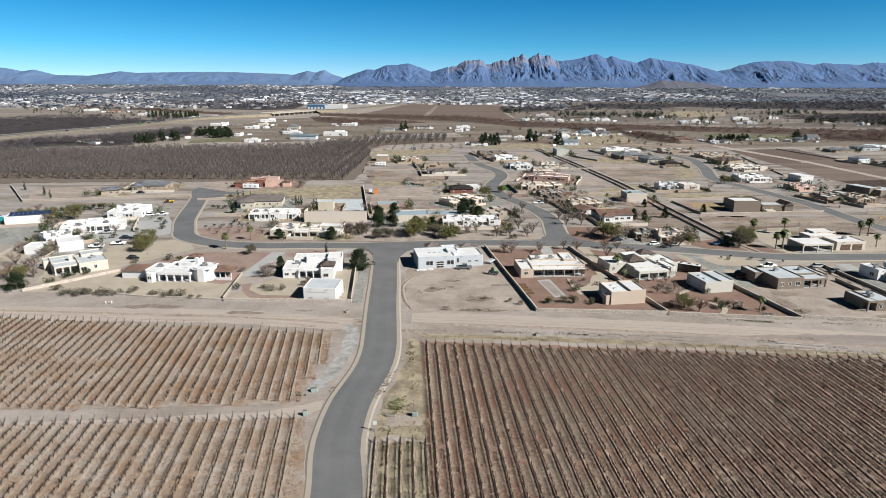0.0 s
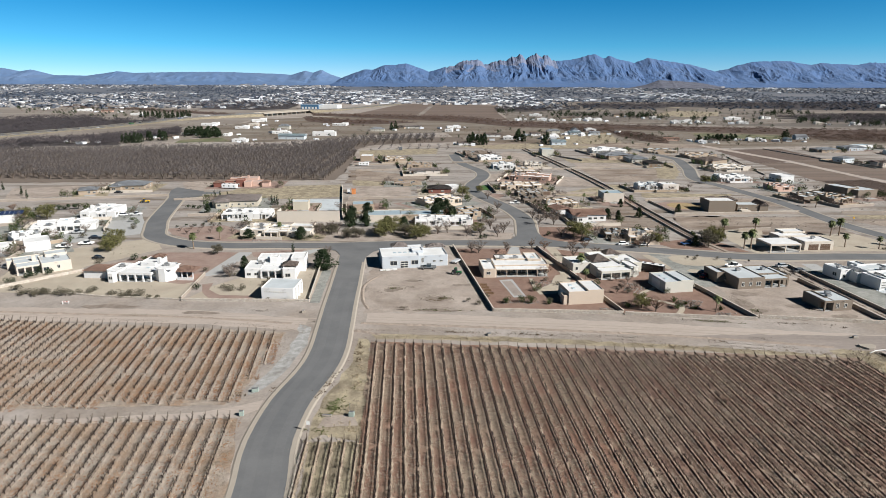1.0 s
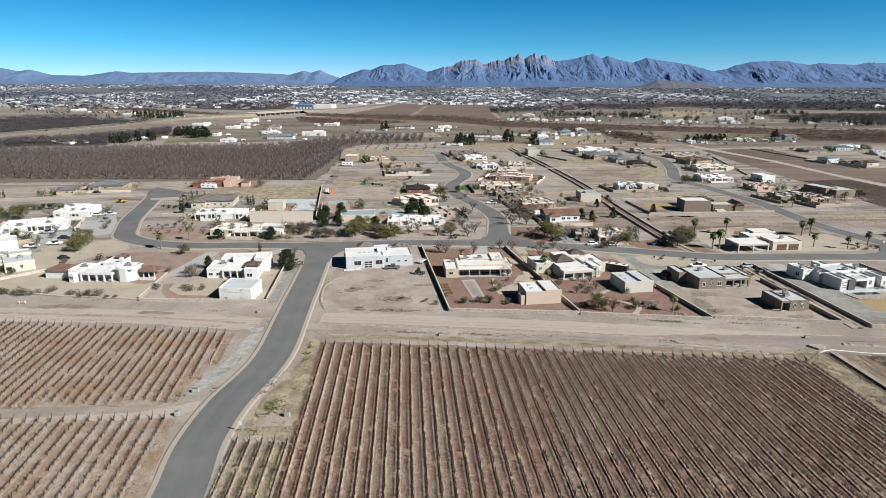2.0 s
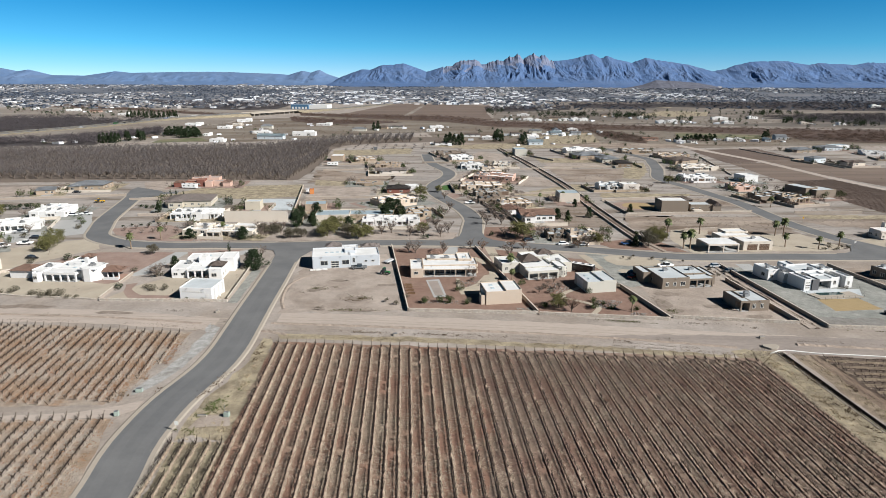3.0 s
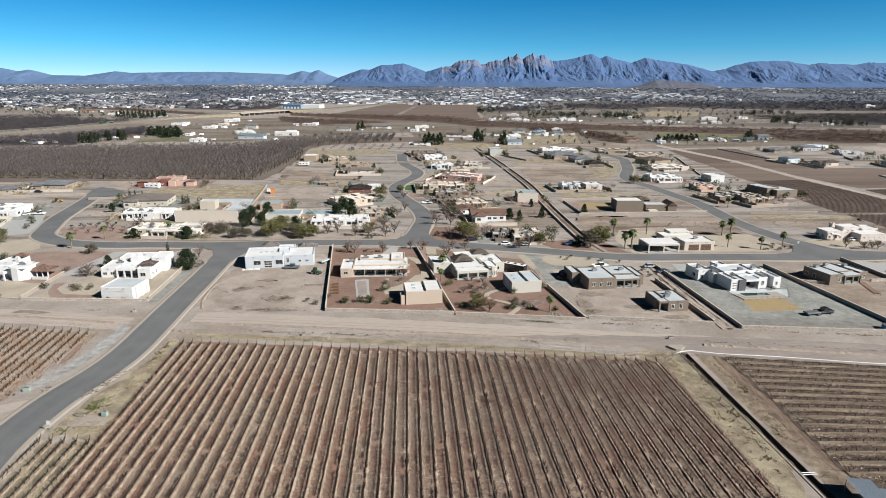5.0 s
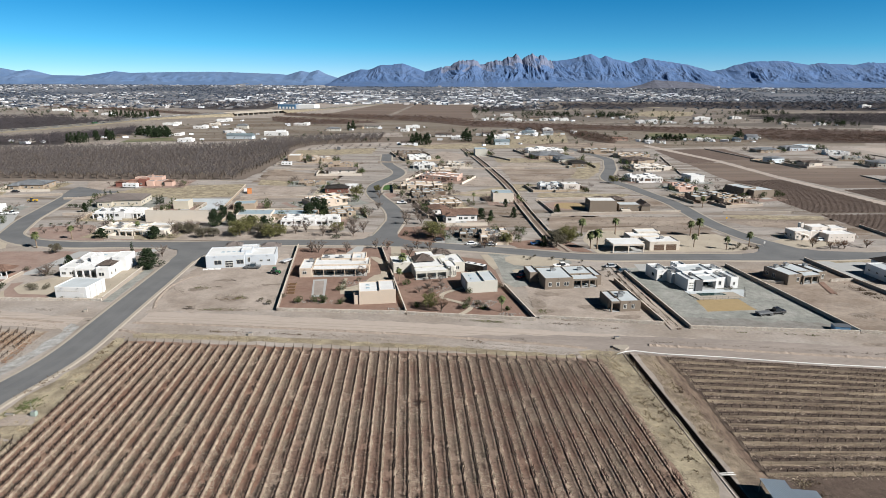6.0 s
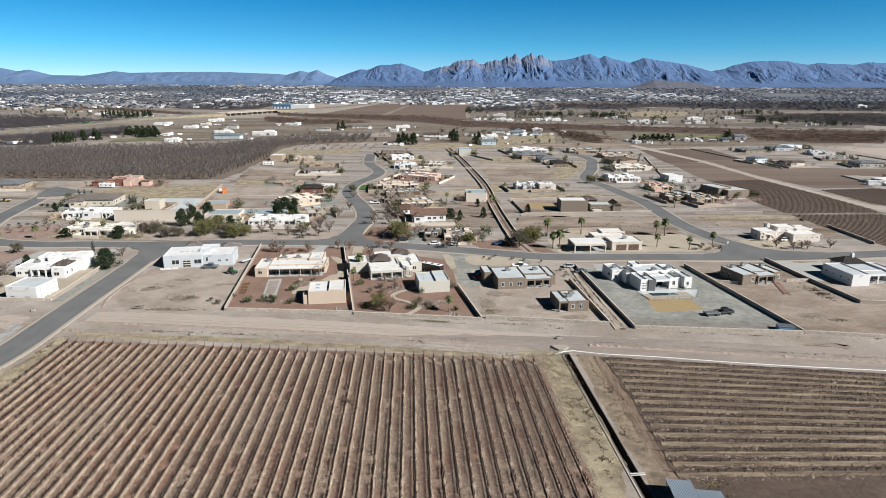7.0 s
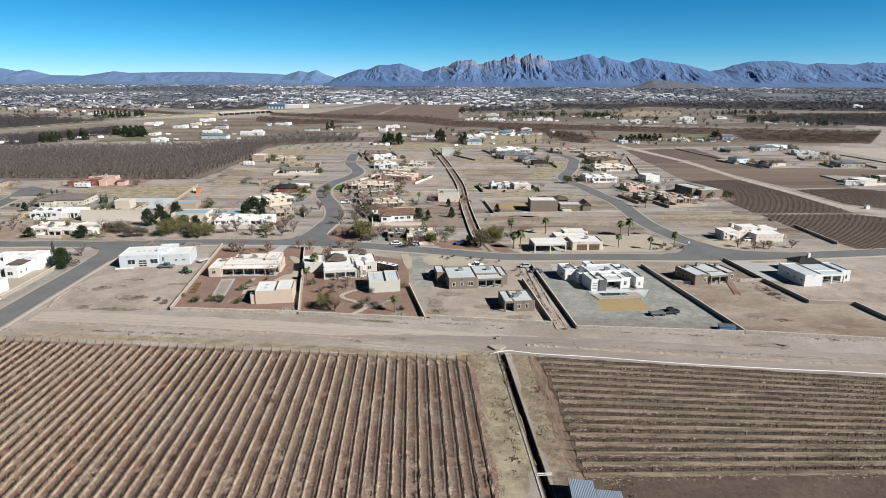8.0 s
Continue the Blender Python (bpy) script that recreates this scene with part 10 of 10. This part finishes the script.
# ---- small things near the street ----
def sign(place, h, panel=None, label="pale road sign on a thin post at the kerb"):
    x, y = place
    ob = thing("road_sign", x, y, 0.05, 0, label, "sign")
    bm = bmesh.new()
    tube(bm, [(0, 0, 0), (0, 0, h)], 0.05, 6)
    part("post", bm, STEEL, ob)
    bm = bmesh.new()
    box(bm, -0.35, 0.35, -0.06, -0.03, h - 0.85, h)
    part("sign_panel", bm, panel or DOOR_WHITE, ob, "plain sign panel")


sign((-13.4, 103.9), 2.4)
sign((204.3, 243.0), 2.6)
sign((209.1, 289.3), 2.6, PAINT["yellow"], "plain yellow diamond sign on a thin post")


def utility_box(place, rz, dims, label):
    x, y = place
    a, b, c = dims
    ob = thing("utility_box", x, y, 0.02, rz, label, "utility box")
    bm = bmesh.new()
    box(bm, -a / 2, a / 2, -b / 2, b / 2, 0, c)
    bmesh.ops.bevel(bm, geom=bm.edges[:], offset=0.05, segments=1, affect="EDGES")
    part("body", bm, BOX_GREEN if "green" in label else CONCRETE, ob)
    bm = bmesh.new()
    box(bm, -a / 2 + 0.12, a / 2 - 0.12, -b / 2 + 0.12, b / 2 - 0.12, c + 0.002, c + 0.06)
    part("lid", bm, STEEL, ob, "metal lid")


utility_box((-28.1, 109.8), 8, (0.9, 0.7, 1.0), "pale green utility pedestal beside the street")
utility_box((-28.3, 119.6), 8, (1.4, 0.8, 0.8), "pale green transformer cabinet in gravel")
utility_box((-6.0, 109.8), -5, (1.1, 0.8, 1.0), "grey-green irrigation control box on the verge")
utility_box((-10.9, 109.7), -5, (2.0, 0.5, 0.35), "low concrete slab on the verge")
utility_box((24.4, 150.7), 10, (1.2, 1.0, 0.6), "white utility box beside the dirt track")
utility_box((-28.4, 166.5), 10, (1.0, 0.8, 0.7), "white utility box beside the dirt track")
utility_box((120.7, 150.2), 0, (1.3, 0.7, 0.6), "rusty valve frame on the dirt track")
bm = bmesh.new()
q = (-6.3, 109.8)
tube(bm, [(q[0], q[1], 0), (q[0], q[1], 3.0)], 0.04, 6)
solo("mast", bm, STEEL, "thin metal mast beside the control box", "mast")


def barrier(place, rz):
    x, y = place
    ob = thing("road_barrier", x, y, 0.03, rz, "red and white striped barrier standing on the dirt track", "barrier")
    for k in range(5):
        bm = bmesh.new()
        box(bm, -1.0 + 0.4 * k, -0.6 + 0.4 * k, -0.05, 0.05, 0.55, 0.85)
        part("stripe", bm, PAINT["red" if k % 2 else "white"], ob)
    for u in (-0.8, 0.8):
        bm = bmesh.new()
        tube(bm, [(u, -0.3, 0), (u, 0, 0.9)], 0.04, 5)
        tube(bm, [(u, 0.3, 0), (u, 0, 0.9)], 0.04, 5)
        part("trestle", bm, PAINT["white"], ob)


barrier((-101.1, 172.5), 10)


def manhole(place):
    x, y = place
    bm = bmesh.new()
    tube(bm, [(x, y, 0.10), (x, y, 0.122)], 0.42, 16)
    solo("manhole_cover", bm, DARK_METAL, "round dark manhole cover in the asphalt", "manhole", "covers in the street")


for p in [(-16.7, 138.5), (-23.7, 113.7), (-21.0, 151.4)]:
    manhole(p)


def rocks(name, poly, n, size, label, seed, material=None):
    rnd = random.Random(seed)
    bm = bmesh.new()
    for x, y, h, w in spots(poly, n, rnd, size * 0.5, size):
        m = pose(x, y, h * 0.25, rnd.uniform(0, 90), rnd.uniform(0, 90), rnd.uniform(0, 90)) @ Matrix.Diagonal((h, h * rnd.uniform(0.6, 1), h * rnd.uniform(0.5, 0.8), 1))
        bmesh.ops.create_icosphere(bm, subdivisions=1, radius=0.6, matrix=m)
    solo(name, bm, material or ROCK, label, "rocks", kind="stuff")


rocks("garden_rocks", [(41.9, 195.3), (49.5, 197.3), (48.7, 191.9), (42.2, 189.5)], 102, 0.4, "pale rocks ringing a garden bed", 1)
rocks("garden_rocks", [(30.3, 177.6), (41.5, 177.3), (41.7, 174.4), (29.9, 174.6)], 102, 0.36, "pale rocks round agaves", 2)
rocks("garden_rocks", [(58.7, 171.4), (62.9, 171.5), (63.0, 166.9), (58.9, 166.8)], 119, 0.4, "grey garden rocks in a corner", 3)
rocks("garden_rocks", [(84.4, 178.7), (91.8, 177.9), (88.3, 171.1), (82.6, 171.9)], 153, 0.48, "pale rock pile among agaves", 4)
rocks("garden_rocks", [(92.3, 168.4), (97.6, 167.6), (94.1, 164.0), (89.7, 164.8)], 119, 0.48, "pale rock pile by a palm", 5)
rocks("garden_rocks", [(73.8, 196.0), (78.3, 190.3), (74.0, 183.7), (69.9, 187.3)], 119, 0.48, "pale rocks of a dry garden", 6)
rocks("garden_rocks", [(-69.1, 249.8), (-55.9, 249.2), (-55.3, 246.4), (-68.4, 247.0)], 102, 0.4, "white rocks lining a forecourt", 7)
rocks("roadside_rubble", [(-8, 151), (20, 150), (60, 146), (118, 139), (118, 140.5), (60, 148.5), (20, 152.5), (-8, 155)], 300, 0.26, "broken clods along the track edge", 8, RIDGE)
rocks("roadside_rubble", [(-42.3, 158.9), (-24.8, 157.2), (-24.7, 151.3), (-41.6, 155.6)], 90, 0.28, "broken clods at the vineyard corner", 9, RIDGE)


# ---- tumble of branches in the vineyard, drain lane in the alley ----
plants("R", [(71.7, 116.2)], 2.2, 1.5)
ridge([(136.3, 211.1), (137.6, 190.2), (138.5, 173.3), (139.7, 159.0)], 0.5, 1.2, "uneven muddy bank in the drainage lane", 5)
ridge([(135.1, 209.8), (135.7, 194.2), (136.5, 176.6), (137.8, 159.0)], 0.45, 1.0, "uneven muddy bank in the drainage lane", 6)
area("lane", [(135.0, 213.8), (137.8, 213.9), (141.6, 158.2), (137.0, 156.6)], LOT_DIRT, "brown drainage lane between garden walls", 0.4)
bm = bmesh.new()
lane = [p + Vector((0.9 * noise.noise((p.y * 0.12, 1, 0)), 0, 0)) for p in curve_through([(136.0, 212.5), (136.8, 194.2), (137.4, 175.7), (138.5, 160.2), (139.1, 156.6)], 1.2)]
strip(bm, lane, -0.6, 0.0, 0.08, 0.06)
strip(bm, lane, 0.0, 0.7, 0.06, 0.2)
solo("lane_channel", bm, SOIL_DARK, "dark muddy channel along the drainage lane", "ditch", kind="structure")


bm = bmesh.new()
lane = curve_through([(88.8, 614.7), (101.4, 518.0), (109.3, 441.4), (114.0, 386.1), (115.5, 331.2), (117.6, 288.2), (120.0, 253.7), (123.7, 234.3)], 4)
strip(bm, lane, -0.5, 0.0, 0.09, 0.07)
strip(bm, lane, 0.0, 0.5, 0.07, 0.09)
solo("lane_channel", bm, SOIL_DARK, "dark channel of the long drainage lane", "ditch", kind="structure")

# ---- highway and bridge ----
def raised_strip(bm, line, heights, d0, d1, drop0=0.0, drop1=0.0):
    """A ribbon between two offsets of a line that climbs along it."""
    rows_ = [(bm.verts.new((p.x, p.y, max(h - drop0, 0.05))), bm.verts.new((q.x, q.y, max(h - drop1, 0.05)))) for p, q, h in zip(offset_line(line, d0), offset_line(line, d1), heights)]
    for a, b in zip(rows_, rows_[1:]):
        bm.faces.new((a[0], b[0], b[1], a[1]))


def highway(pts, start, end):
    line = curve_through(pts, 12)
    n = len(line) - 1
    climb = [min(1.0, max(0.0, 2.5 * (k / n - 0.6))) if end > start else min(1.0, 2.5 * k / n) for k in range(n + 1)]
    heights = [start + (end - start) * c for c in climb]
    ob = tagged(thing("highway", 0, 0, 0, 0, "grey divided highway on a grassy bank", "road"), kind="structure")
    for a, b in ((-12, -2.5), (2.5, 12)):
        bm = bmesh.new()
        raised_strip(bm, line, heights, a, b)
        part("carriageway", bm, ASPHALT, ob)
    bm = bmesh.new()
    raised_strip(bm, line, heights, -2.5, 2.5, 0.05, 0.05)
    raised_strip(bm, line, heights, 12, 26, 0.05, 20)
    raised_strip(bm, line, heights, -26, -12, 20, 0.05)
    part("embankment", bm, DRY_GRASS, ob)
    for d in (-13.0, 13.0):
        bm = bmesh.new()
        raised_strip(bm, line, [h + 0.75 for h in heights], d, d + 0.1)
        raised_strip(bm, line, [h + 0.75 for h in heights], d, d + 0.02, 0.0, 0.35)
        part("guard_rail", bm, STEEL, ob)


highway([(-560, 640), (-534, 690), (-518, 733), (-507, 774), (-496, 811), (-480, 850), (-468, 895), (-460, 958), (-448, 1020), (-425, 1075), (-395, 1112), (-365, 1140), (-334, 1165)], 0.5, 5.5)
highway([(-280, 1284), (-255, 1370), (-225, 1480), (-190, 1600), (-130, 1813)], 5.5, 0.5)


def bridge(a, b):
    d, n = unit(a, b)
    ob = thing("bridge", a[0], a[1], 0, math.degrees(math.atan2(d.y, d.x)), "long pale concrete bridge over the dry river", "bridge")
    bm = bmesh.new()
    box(bm, -2, n + 2, -12, 12, 4.5, 5.5)
    part("deck", bm, CONCRETE, ob)
    for y in (-12.3, 12.0):
        bm = bmesh.new()
        box(bm, -2, n + 2, y, y + 0.3, 4.2, 6.5)
        part("parapet", bm, CONCRETE, ob)
    for k in range(9):
        bm = bmesh.new()
        box(bm, (k + 0.5) * n / 9 - 1, (k + 0.5) * n / 9 + 1, -11, 11, -0.2, 3.7)
        box(bm, (k + 0.5) * n / 9 - 1.4, (k + 0.5) * n / 9 + 1.4, -11.6, 11.6, 3.702, 4.5)
        part("pier", bm, CONCRETE, ob)


bridge((-334, 1165), (-280, 1284))
for u, rz, kind, col in (((-494, 807), 70, "car", "black"), ((-463, 942), 80, "bus", "green"), ((-460, 962), 80, "car", "black"), ((-436, 1053), 68, "bus", "blue"), ((-446, 1029), 72, "car", "black"), ((-472, 866), 75, "car", "white"), ((-483, 838), 70, "car", "silver"), ((-455, 985), 78, "car", "silver"), ((-416, 1088), 55, "bus", "white")):
    vehicle(u, rz, kind, PAINT[col], col + " vehicle on the distant highway")
